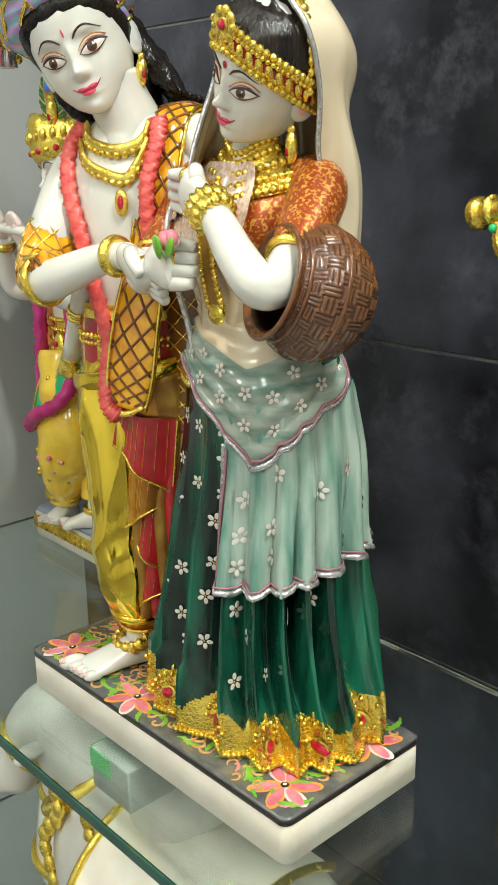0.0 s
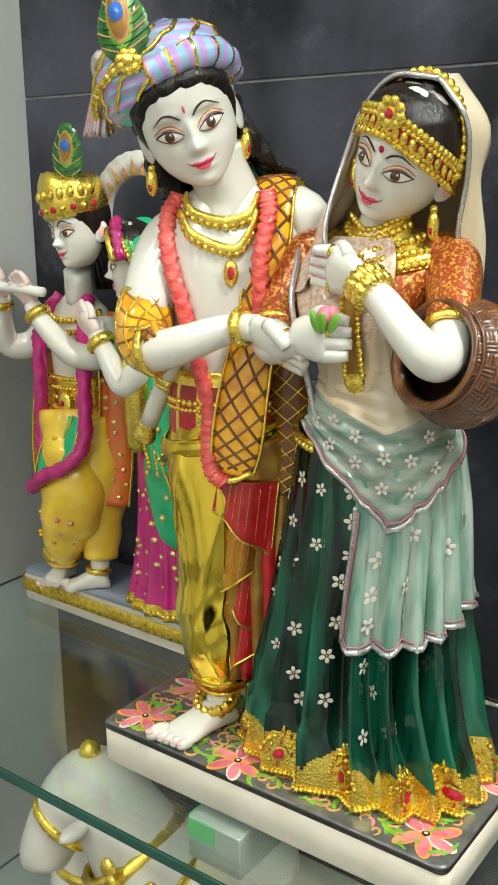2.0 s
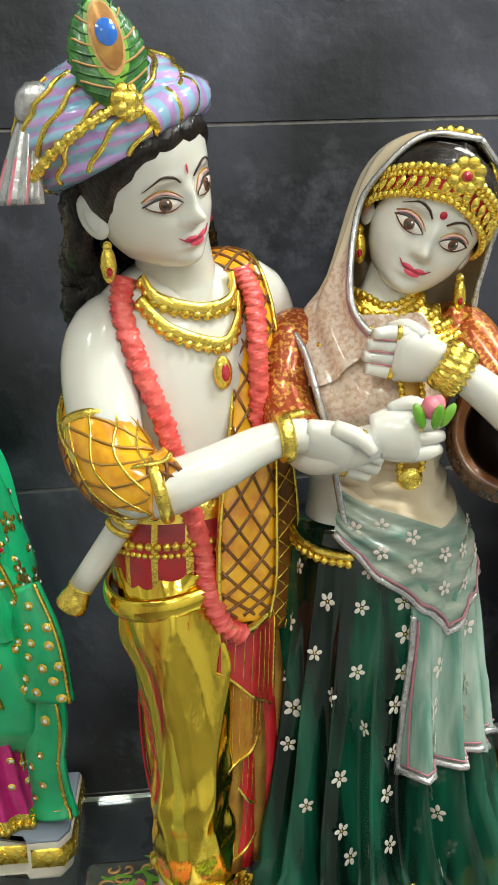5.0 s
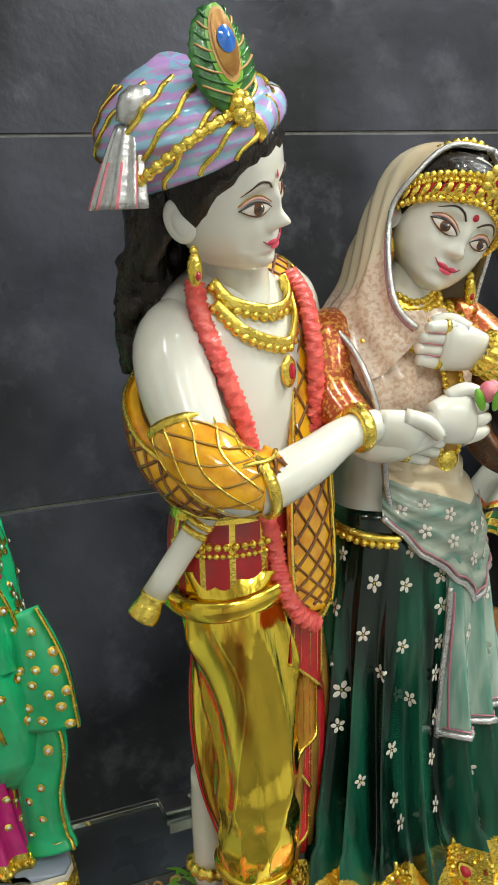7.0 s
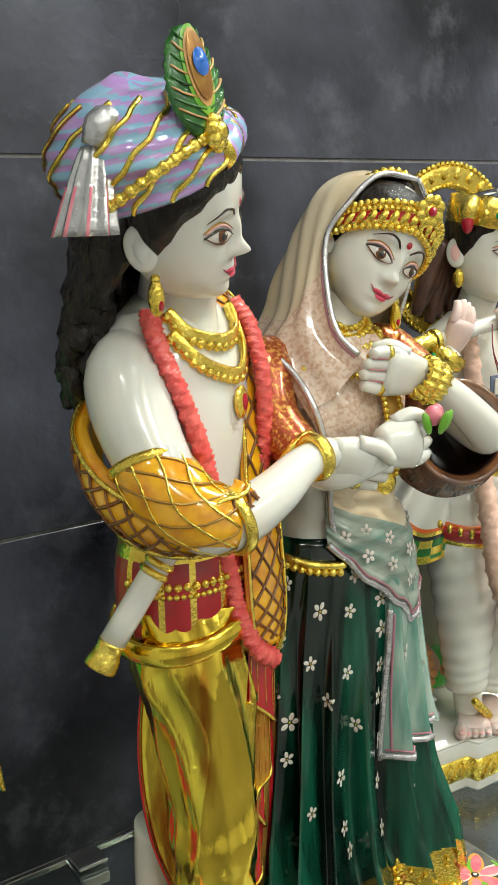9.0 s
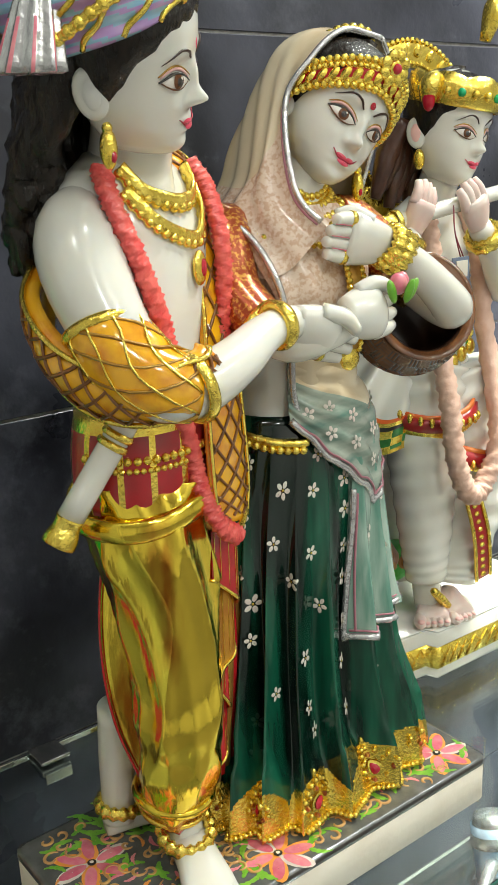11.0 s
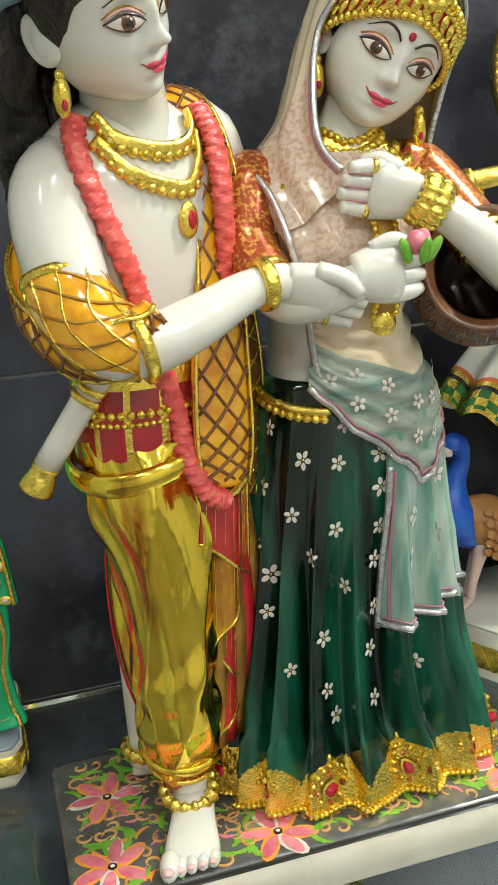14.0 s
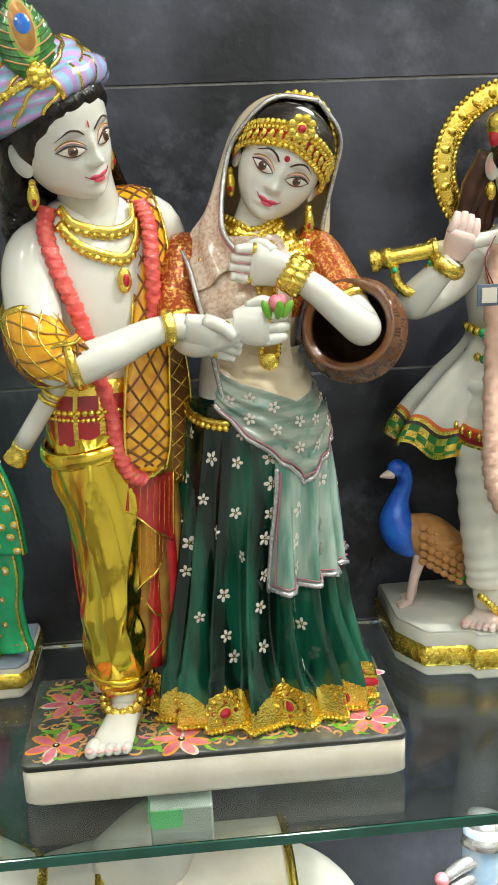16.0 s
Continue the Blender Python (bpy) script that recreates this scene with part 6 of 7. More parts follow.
        studs(s, rb.fn, (-0.8, 0.8), (0.1, 0.95), 60, 0.012, rnd, 0.0028, per=0.016, along=0.23)
    bump = lambda i, j: 0.20 * math.sin(i * 1.9) * math.cos(j * 1.3 + i)
    s.tube([(-0.436, -0.058, 1.395, 0.007), (-0.452, -0.076, 1.36, 0.0085), (-0.452, -0.082, 1.30, 0.0085), (-0.452, -0.084, 1.245, 0.0085), (-0.446, -0.090, 1.205, 0.0085)], MAGENTA, n=10, steps=60, bumps=bump)
    s.tube([(-0.388, -0.060, 1.395, 0.007), (-0.378, -0.080, 1.36, 0.0085), (-0.374, -0.088, 1.29, 0.0085), (-0.372, -0.094, 1.235, 0.0085), (-0.386, -0.108, 1.208, 0.0085), (-0.416, -0.118, 1.192, 0.0085), (-0.446, -0.112, 1.172, 0.0085)], MAGENTA, n=10, steps=80, bumps=bump)
    foot(s, (-0.452, -0.050), (-0.446, -0.100), MARBLE, 1.0375, 0.0135)
    foot(s, (-0.385, -0.050), (-0.428, -0.092), MARBLE, 1.0375, 0.0130)
    s.tube([(-0.398, -0.052, 1.085, 0.0125), (-0.396, -0.056, 1.052, 0.0115)], MARBLE, n=14, steps=4)
    hoop(s, (-0.397, -0.057, 1.062), (0.1, 0, 1), 0.0135, 0.0028, GOLD)
    return tagged(s.thing("statue"), "painted statue of a crowned flute player in yellow and magenta", "statue", "smaller couple on the blue-grey plinth")


flute_player_small()


def sari_lady_small():
    s = Solid()
    rnd = random.Random(31)
    SK = [(1.0375, -0.280, -0.036, 0.072, 0.050), (1.075, -0.280, -0.036, 0.062, 0.045), (1.13, -0.280, -0.038, 0.052, 0.040), (1.20, -0.282, -0.040, 0.046, 0.036), (1.25, -0.286, -0.042, 0.042, 0.032)]
    base = loft_fn(SK)

    def skirt(u, z):
        p, nn = base(u, z)
        return p + nn * 0.0042 * (1.25 - z) / 0.2 * (1 - 2 * abs(math.sin(9 * u)) ** 0.7), nn
    s.grid([[skirt(2 * math.pi * j / 160, z)[0] for j in range(160)] for z in np.linspace(1.0375, 1.25, 30)], lambda i, j: GOLD if i < 2 else MAGENTA)
    studs(s, skirt, (-3.0, 0.3), (1.06, 1.19), 260, 0.0125, rnd, 0.0032)
    s.beads([skirt(u, 1.043)[0] for u in np.linspace(-3.1, 0.5, 40)], 0.0036, GOLD, gap=1.7)
    # green sari wound over body, shoulder and head
    SA = [(1.105, -0.238, -0.036, 0.030, 0.026), (1.135, -0.246, -0.042, 0.050, 0.040), (1.19, -0.250, -0.045, 0.056, 0.044), (1.25, -0.256, -0.046, 0.054, 0.044), (1.31, -0.266, -0.046, 0.051, 0.041), (1.36, -0.276, -0.046, 0.049, 0.036), (1.395, -0.288, -0.046, 0.040, 0.032), (1.42, -0.300, -0.048, 0.034, 0.032)]
    sb = loft_fn(SA)

    def sari(u, z):
        p, nn = sb(u, z)
        return p + nn * 0.0026 * math.sin(5 * u + 34 * z + 2 * math.sin(20 * z)), nn
    s.grid([[sari(2 * math.pi * j / 90, z)[0] for j in range(90)] for z in np.linspace(1.105, 1.42, 50)], EMERALD)
    studs(s, sari, (-2.4, 0.5), (1.14, 1.40), 240, 0.019, rnd, 0.0042)
    for k in range(9):
        u, z = rnd.uniform(-2.0, 0.2), rnd.uniform(1.17, 1.38)
        f = lambda a, b: sari(u + a / 0.05, z + b)
        s.flower(f, (0, 0), 0.010, GOLD, CRYSTAL, 5, rnd.uniform(0, 6), lift=0.001)
    for off in (0.0, 0.9):
        s.line(sari, [(-2.25 + off + 0.9 * t, 1.40 - 0.24 * t) for t in np.linspace(0, 1, 8)], 0.0020, GOLD, lift=0.001, steps=30)
    trail = Ribbon([(-0.222, -0.052, 1.20, 0.020), (-0.208, -0.064, 1.15, 0.026), (-0.208, -0.060, 1.10, 0.020), (-0.206, -0.056, 1.06, 0.022), (-0.204, -0.060, 1.042, 0.024)], (0.8, -0.5, 0), 0.014, 36, 0.006)
    trail.build(s, EMERALD, GOLD, 0.0018)
    end = Ribbon([(-0.214, -0.070, 1.26, 0.018), (-0.203, -0.078, 1.215, 0.024), (-0.200, -0.080, 1.165, 0.027)], (0.85, -0.4, 0), 0.010, 22, 0.006)
    end.build(s, EMERALD, GOLD, 0.0018)
    studs(s, end.fn, (-0.85, 0.85), (0.1, 0.95), 240, 0.0115, rnd, 0.0040, per=0.024, along=0.1)
    studs(s, trail.fn, (-0.6, 0.6), (0.1, 0.9), 60, 0.017, rnd, 0.0036, per=0.022, along=0.17)
    # head turned to the flute player, under the veil
    h = Head((-0.3375, -0.0725, 1.4320), (0.62, -0.78, 0.0), (-0.10, -0.05, 0.99), 0.84)
    h.build(s, MARBLE)
    hair_cap(s, h, 0.027, 0.013, -0.006)
    front_edge = [h.at(0.0, 0.018, 0.052), h.at(0.038, 0.012, 0.030), h.at(0.043, 0.004, -0.010), V(-0.292, -0.094, 1.375), V(-0.284, -0.100, 1.300), V(-0.270, -0.096, 1.22)]
    middle = [h.at(0.0, -0.020, 0.056), h.at(0.040, -0.026, 0.026), h.at(0.046, -0.030, -0.016), V(-0.252, -0.082, 1.370), V(-0.236, -0.090, 1.300), V(-0.222, -0.086, 1.22)]
    rear = [h.at(0.0, -0.046, 0.030), h.at(0.020, -0.050, 0.004), V(-0.262, -0.030, 1.410), V(-0.226, -0.036, 1.365), V(-0.212, -0.045, 1.300), V(-0.202, -0.050, 1.22)]
    far = [h.at(0.0, 0.018, 0.052), h.at(-0.036, 0.0, 0.030), h.at(-0.042, -0.020, -0.01), V(-0.275, -0.004, 1.37), V(-0.265, -0.004, 1.3), V(-0.25, -0.006, 1.22)]

    def veil(cols):
        cols = [spline(e, 30) for e in cols]
        rows = [spline([c[i] for c in cols], 24) for i in range(30)]
        out = lambda p: unit(V(p[0] + 0.300, p[1] + 0.045, 0.01))
        rows = [[p + out(p) * 0.0022 * (i / 29) * math.sin(j * 1.1 + 0.1 * i) for j, p in enumerate(row)] for i, row in enumerate(rows)]
        s.grid(rows, EMERALD, wrap=False)
        s.grid([[p - out(p) * 0.002 for p in row] for row in rows], EMERALD, wrap=False)
        return rows
    g = veil([front_edge, middle, rear])
    veil([rear, far])
    s.beads([row[0] for row in g], 0.0030, GOLD, gap=1.6)
    s.beads([row[2] for row in g], 0.0018, GOLD, gap=1.8)

    def on_veil(u, v):
        i, j = min(28.0, max(0.0, v * 29)), min(22.0, max(0.0, u * 23))
        a, b = int(i), int(j)
        p = g[a][b] * (1 - (j - b)) + g[a][b + 1] * (j - b)
        q = g[a + 1][b] * (1 - (j - b)) + g[a + 1][b + 1] * (j - b)
        return p * (1 - (i - a)) + q * (i - a), unit(V(p[0] + 0.300, p[1] + 0.045, 0.01))
    for k in range(46):
        u, v = rnd.uniform(0.12, 0.95), rnd.uniform(0.25, 0.97)
        p, nn = on_veil(u, v)
        if k % 3:
            s.ball(p, 0.0036, GOLD, n=8, m=5)
            s.ball(p + nn * 0.003, 0.0016, CRYSTAL, n=6, m=4)
        else:
            sd = unit(np.cross(nn, V(0, 0, 1)))
            for q in range(5):
                w = 1.257 * q
                s.ball(p + 0.0055 * (sd * math.cos(w) + V(0, 0, math.sin(w))), 0.0028, GOLD, n=6, m=4)
            s.ball(p + nn * 0.002, 0.0022, RUBY, n=6, m=4)
    s.tube([(*(h.at(0.040 * math.sin(a), 0.016 + 0.004 * math.cos(a), 0.048 * math.cos(a) + 0.006)), 0.0065) for a in np.linspace(-1.5, 1.5, 9)], MAGENTA, n=9, steps=40, bumps=lambda i, j: 0.2 * math.sin(i * 1.7 + j))
    s.tube([(*(h.at(0.038 * math.sin(a), 0.026 + 0.006 * math.cos(a), 0.040 * math.cos(a) + 0.006)), 0.0040) for a in np.linspace(-1.5, 1.5, 9)], GOLD, n=8, steps=30)
    s.tube([(-0.312, -0.052, 1.40, 0.016), (-0.318, -0.056, 1.425, 0.015)], MARBLE, n=14, steps=4)
    # arm raised to the shoulder of the player
    s.tube([(-0.276, -0.080, 1.372, 0.017), (-0.280, -0.096, 1.330, 0.016), (-0.296, -0.104, 1.312, 0.0145), (-0.318, -0.104, 1.338, 0.012), (-0.336, -0.102, 1.362, 0.010)], MARBLE, n=14, steps=20)
    palm(s, (-0.336, -0.102, 1.362), (-0.368, -0.100, 1.392), SKIN_PINK, 0.0130, 0.6, up=(0.5, -0.3, 0.8), curl=0.2)
    hoop(s, (-0.330, -0.102, 1.354), (-0.6, 0, 0.7), 0.0125, 0.0042, GOLD)
    s.tube([(-0.284, -0.092, 1.345, 0.018), (-0.286, -0.094, 1.29, 0.016), (-0.292, -0.090, 1.24, 0.013)], GOLD, n=12, steps=12)
    return tagged(s.thing("statue"), "painted statue of a lady in green jewelled sari and magenta skirt", "statue", "smaller couple on the blue-grey plinth")


sari_lady_small()


def toothed_halo():
    s = Solid()
    c = V(-0.347, -0.012, 1.478)
    n = 120
    ring = lambda r, y, tooth=0.0: [(c[0] + (r + tooth * abs(math.sin(30 * math.pi * j / n * 1.0))) * math.cos(2 * math.pi * j / n), c[1] + y, c[2] + (r + tooth * abs(math.sin(30 * math.pi * j / n))) * math.sin(2 * math.pi * j / n)) for j in range(n)]
    s.grid([ring(0.049, 0.004), ring(0.049, -0.004), ring(0.0745, -0.004, 0.0012), ring(0.0745, 0.004, 0.0012), ring(0.049, 0.004)], MARBLE, caps=False)
    for k in range(26):
        w = 2 * math.pi * k / 26
        d, t = V(math.cos(w), 0, math.sin(w)), V(-math.sin(w), 0, math.cos(w))
        tip = 0.070 if k % 2 else 0.064
        for r0, r1, wd, mat, y in ((0.0495, tip, 0.0052, PINK, -0.0045), (0.0495, tip - 0.003, 0.0040, GOLD, -0.0052)):
            rows = [[c + d * (r0 + (r1 - r0) * q) + t * wd * (1 - q) * sg + V(0, y - 0.0008 * (sg == 0), 0) for sg in (-1, 0, 1)] for q in (0, 0.5, 1)]
            s.grid(rows, mat, wrap=False)
    # a carved post behind the couple carries the ring
    s.tube([(-0.347, 0.000, 1.437, 0.010), (-0.347, 0.002, 1.25, 0.012), (-0.347, 0.004, 1.0375, 0.016)], MARBLE, n=14, steps=10)
    return tagged(s.thing("halo_ring"), "white toothed marble halo ring with painted gold rays", "ornament")


toothed_halo()


# ---- the white flute player with peacock ----
stepped_plinth("marble_plinth", "white marble plinth with an embossed gold band",
               [(0.212, 0.018), (0.212, -0.072), (0.236, -0.112), (0.283, -0.116), (0.287, -0.128), (0.405, -0.130), (0.409, -0.116), (0.452, -0.112), (0.472, -0.072), (0.472, 0.018)],
               GLASS_Z, 1.052, MARBLE, MARBLE, True, (1.012, 1.036))


def white_flute_player():
    s = Solid()
    rnd = random.Random(41)
    T = [(1.28, 0.338, -0.055, 0.046, 0.036), (1.33, 0.338, -0.056, 0.040, 0.032), (1.39, 0.337, -0.058, 0.047, 0.036), (1.43, 0.337, -0.058, 0.054, 0.035), (1.455, 0.338, -0.058, 0.046, 0.027), (1.472, 0.340, -0.062, 0.022, 0.018)]
    fn = loft_fn(T)
    s.grid([[fn(2 * math.pi * j / 36, z)[0] for j in range(36)] for z in np.linspace(1.28, 1.472, 26)], MARBLE)
    s.tube([(0.340, -0.062, 1.460, 0.020), (0.343, -0.076, 1.500, 0.018)], MARBLE, n=16, steps=5)
    h = Head((0.347, -0.1120, 1.5240), (0.98, 0.10, -0.12), (0.10, -0.14, 0.98), 1.02)
    h.build(s, MARBLE)
    hair_cap(s, h, 0.028, 0.012, -0.008)
    for k in range(13):
        q = -1 + k / 6
        r0 = h.at(0.036 * q, -0.024, 0.004)
        s.tube([(*r0, 0.010), (*(r0 + V(0.010 * q - 0.002, 0.010, -0.035)), 0.011), (*(r0 + V(0.020 * q - 0.004, 0.012, -0.070 + 0.01 * math.sin(k * 2))), 0.005)], BROWN_HAIR, n=9, steps=14, bumps=wobble(k, 0.08, 0.9, 1.3))
    rings = []
    for b, g in ((0.020, 1.06), (0.022, 1.15), (0.034, 1.17), (0.044, 1.12), (0.043, 1.02)):
        rings.append([h.at(0.036 * g * math.sin(2 * math.pi * j / 40), 0.039 * g * math.cos(2 * math.pi * j / 40), b + 0.004 * abs(math.sin(8 * math.pi * j / 40)) * (b > 0.03)) for j in range(40)])
    s.grid(rings, GOLD, caps=False)
    for k in range(13):
        a = -1.7 + 0.283 * k
        s.ball(h.at(0.0420 * math.sin(a), 0.0455 * math.cos(a), 0.032), 0.0040, GOLD if k % 3 else EMERALD, n=8, m=6)
    s.tube([(*h.at(-0.044, 0.004, 0.020), 0.006), (*h.at(-0.046, 0.006, 0.034), 0.010), (*h.at(-0.040, 0.008, 0.044), 0.006)], GOLD, n=12, steps=10)
    s.ball(h.at(-0.047, 0.008, 0.022), (0.006, 0.006, 0.010), RUBY, n=10, m=8)
    for sg in (1, -1):
        e = h.at(sg * 0.039, 0.003, -0.022)
        s.ball(e - V(0, 0, 0.006), (0.0055, 0.0055, 0.009), GOLD, n=10, m=8)
    s.tube([(*h.at(0, 0.02, 0.078), 0.005), (*h.at(0.004, 0.02, 0.105), 0.010), (*h.at(0.004, 0.02, 0.118), 0.003)], GOLD, n=10, steps=8)
    # gold halo ring with beaded edge
    c, n = V(0.346, -0.024, 1.528), 90
    ring = lambda r, y: [(c[0] + r * math.cos(2 * math.pi * j / n), c[1] + y, c[2] + r * math.sin(2 * math.pi * j / n)) for j in range(n)]
    s.grid([ring(0.062, 0.004), ring(0.062, -0.003), ring(0.068, -0.006), ring(0.072, -0.005), ring(0.082, -0.007), ring(0.086, -0.003), ring(0.086, 0.004), ring(0.062, 0.004)], GOLD, caps=False)
    for r, b in ((0.065, 0.0022), (0.0855, 0.0030)):
        m = int(2 * math.pi * r / (b * 2.2))
        for k in range(m):
            w = 2 * math.pi * k / m
            s.ball((c[0] + r * math.cos(w), c[1] - 0.005, c[2] + r * math.sin(w)), b, GOLD, n=6, m=4)
    for k in range(26):
        w = 2 * math.pi * k / 26
        s.ball((c[0] + 0.0765 * math.cos(w), c[1] - 0.0055, c[2] + 0.0765 * math.sin(w)), (0.0065, 0.003, 0.0045), GOLD, ((math.cos(w), 0, math.sin(w)), (0, 1, 0), (-math.sin(w), 0, math.cos(w))), n=10, m=6)
    s.tube([(0.346, -0.012, 1.46, 0.014), (0.350, -0.002, 1.30, 0.018), (0.352, 0.000, 1.053, 0.024)], MARBLE, n=14, steps=10)
    # arms and flute
    s.tube([(0.294, -0.062, 1.440, 0.0205), (0.262, -0.074, 1.415, 0.0195), (0.226, -0.090, 1.402, 0.0175), (0.226, -0.104, 1.412, 0.0165), (0.244, -0.115, 1.434, 0.0130), (0.254, -0.119, 1.446, 0.0105)], MARBLE, n=18, steps=26)
    s.tube([(0.384, -0.062, 1.440, 0.0205), (0.402, -0.085, 1.400, 0.0190), (0.390, -0.112, 1.385, 0.0170), (0.350, -0.130, 1.420, 0.0130), (0.325, -0.134, 1.446, 0.0105)], MARBLE, n=18, steps=24)
    palm(s, (0.254, -0.119, 1.446), (0.268, -0.128, 1.487), SKIN_PINK, 0.0140, 0.6, up=(1, 0, 0.1), curl=0.4)
    palm(s, (0.325, -0.134, 1.446), (0.304, -0.140, 1.486), SKIN_PINK, 0.0140, 0.6, up=(1, 0, 0.3), curl=0.4)
    hoop(s, (0.249, -0.117, 1.440), (0.5, -0.3, 0.8), 0.0140, 0.0042, GOLD, bumps=lambda i: 0.25 * (i % 2))
    hoop(s, (0.335, -0.132, 1.436), (-0.6, -0.1, 0.7), 0.0140, 0.0045, GOLD, bumps=lambda i: 0.25 * (i % 2))
    s.tube([(0.236, -0.114, 1.4545, 0.0072), (0.360, -0.136, 1.476, 0.0066)], MARBLE, n=14, steps=5)
    s.tube([(0.178, -0.1035, 1.4450, 0.0115), (0.183, -0.1045, 1.4458, 0.0115), (0.187, -0.105, 1.4465, 0.0085), (0.194, -0.1065, 1.4478, 0.0110), (0.198, -0.107, 1.4485, 0.0080), (0.232, -0.113, 1.4540, 0.0080), (0.236, -0.1135, 1.4546, 0.0105), (0.241, -0.1145, 1.4555, 0.0105)], GOLD, n=16, steps=36)
    s.tube([(0.200, -0.109, 1.442, 0.004), (0.202, -0.110, 1.426, 0.0046), (0.214, -0.112, 1.415, 0.0050), (0.228, -0.114, 1.421, 0.0048), (0.234, -0.114, 1.440, 0.004)], GOLD, n=10, steps=30, bumps=lambda i, j: 0.2 * (i % 2))
    s.ball((0.199, -0.115, 1.437), 0.0030, EMERALD, n=8, m=6)
    s.ball((0.233, -0.119, 1.443), 0.0030, EMERALD, n=8, m=6)
    # flared coat with a green, gold and red border
    CO = [(1.226, 0.312, -0.040, 0.100, 0.052), (1.262, 0.316, -0.042, 0.088, 0.050), (1.31, 0.326, -0.048, 0.066, 0.044), (1.35, 0.336, -0.054, 0.047, 0.038), (1.38, 0.338, -0.057, 0.045, 0.036)]
    cb = loft_fn(CO)

    def coat(u, z):
        p, nn = cb(u, z)
        k = (1.38 - z) / 0.154
        p = p + nn * 0.007 * k * math.sin(9 * u + 1)
        return p + V(0, 0, 0.024 * k * max(0, -math.cos(u)) + 0.006 * k * math.sin(9 * u)), nn
    zc = list(np.linspace(1.226, 1.38, 40))

    def coat_mat(i, j):
        if i < 1 or i == 7:
            return GOLD
        if i < 7:
            return (LEAF_DARK if (j // 3 + i // 2) % 2 else GOLD) if i < 6 else BLACK
        return ORANGE_RED if i in (8,) else MARBLE
    s.grid([[coat(2 * math.pi * j / 140, z)[0] for j in range(140)] for z in zc], coat_mat, caps=False)
    s.grid([[coat(2 * math.pi * j / 140, z)[0] - coat(2 * math.pi * j / 140, z)[1] * 0.004 for j in range(140)] for z in zc], MARBLE, caps=False)
    # belts with hanging gold ornaments
    for z, g in ((1.372, 0.006), (1.345, 0.008)):
        s.beads([fn(u, z - 0.010 * abs(math.sin(u)))[0] + fn(u, z)[1] * g for u in np.linspace(-3.0, -0.1, 14)], 0.0052, GOLD, gap=1.5, jewel=EMERALD, every=7)
    for k in range(5):
        s.ball((0.31 + 0.012 * k, -0.100, 1.328 - 0.006 * (2 - abs(k - 2))), (0.006, 0.004, 0.008), GOLD, n=9, m=7)
    # white pleated lower garment, legs
    fold = lambda i, j: 0.028 * math.sin(i * 1.25 + 2.0 * math.sin(2 * math.pi * j / 40)) + 0.03 * math.sin(2 * 2 * math.pi * j / 40)
    s.tube([(0.328, -0.068, 1.305, 0.046), (0.314, -0.080, 1.25, 0.040), (0.308, -0.088, 1.19, 0.033), (0.307, -0.092, 1.13, 0.026), (0.306, -0.094, 1.095, 0.021)], MARBLE, n=40, steps=60, bumps=fold)
    s.tube([(0.356, -0.066, 1.300, 0.052), (0.366, -0.078, 1.24, 0.050), (0.362, -0.090, 1.17, 0.044), (0.345, -0.096, 1.11, 0.034), (0.338, -0.098, 1.085, 0.027)], MARBLE, n=40, steps=60, bumps=fold)
    for cx, cy, z, r, ax in ((0.319, -0.080, 1.276, 0.045, (-0.2, -0.3, 1)), (0.358, -0.082, 1.232, 0.053, (0.2, -0.3, 1))):
        hoop(s, (cx, cy, z), ax, r, 0.0055, MAROON, n=40)
        hoop(s, V(cx, cy, z + 0.008), ax, r, 0.0026, ORANGE_RED, n=40)
        hoop(s, V(cx, cy, z - 0.008), ax, r, 0.0028, GOLD, n=40)
        for k in range(30):
            w = 2 * math.pi * k / 30
            s.ball(V(cx, cy, z) + (r + 0.005) * V(math.cos(w), math.sin(w), 0.25 * -math.sin(w) * -1), (0.0030, 0.0030, 0.0050), GOLD, n=6, m=4)
    edge = Ribbon([(0.322, -0.132, 1.20, 0.008), (0.334, -0.138, 1.15, 0.009), (0.350, -0.130, 1.095, 0.009)], (1, -0.2, 0.2), 0.004, 18)
    edge.build(s, MAROON, GOLD, 0.0022)
    for v in np.linspace(0.05, 0.95, 12):
        p, nn = edge.fn(0, v)
        s.ball(p, (0.004, 0.002, 0.003), GOLD, n=6, m=4)
    bump = lambda i, j: 0.20 * math.sin(i * 1.7) * math.cos(j * 1.2 + i * 0.6)
    s.tube([(0.312, -0.085, 1.462, 0.007), (0.302, -0.100, 1.42, 0.0085), (0.300, -0.110, 1.35, 0.009), (0.294, -0.130, 1.29, 0.0095), (0.292, -0.142, 1.235, 0.0095), (0.304, -0.148, 1.200, 0.0095), (0.328, -0.146, 1.205, 0.0095), (0.352, -0.142, 1.25, 0.009), (0.366, -0.110, 1.35, 0.009), (0.366, -0.098, 1.42, 0.008), (0.360, -0.085, 1.462, 0.007)], PEACH, n=12, steps=190, bumps=bump)
    foot(s, (0.318, -0.088), (0.288, -0.122), SKIN_PINK, 1.0535, 0.0170)
    foot(s, (0.338, -0.086), (0.322, -0.135), SKIN_PINK, 1.0535, 0.0150)
    s.tube([(0.304, -0.094, 1.105, 0.0150), (0.308, -0.096, 1.065, 0.0140)], MARBLE, n=14, steps=5)
    for k in range(4):
        s.beads([(0.292 + 0.012 * q + 0.004 * k, -0.118 + 0.004 * q, 1.092 - 0.012 * q - 0.004 * k) for q in range(3)], 0.0046, GOLD, gap=1.5)
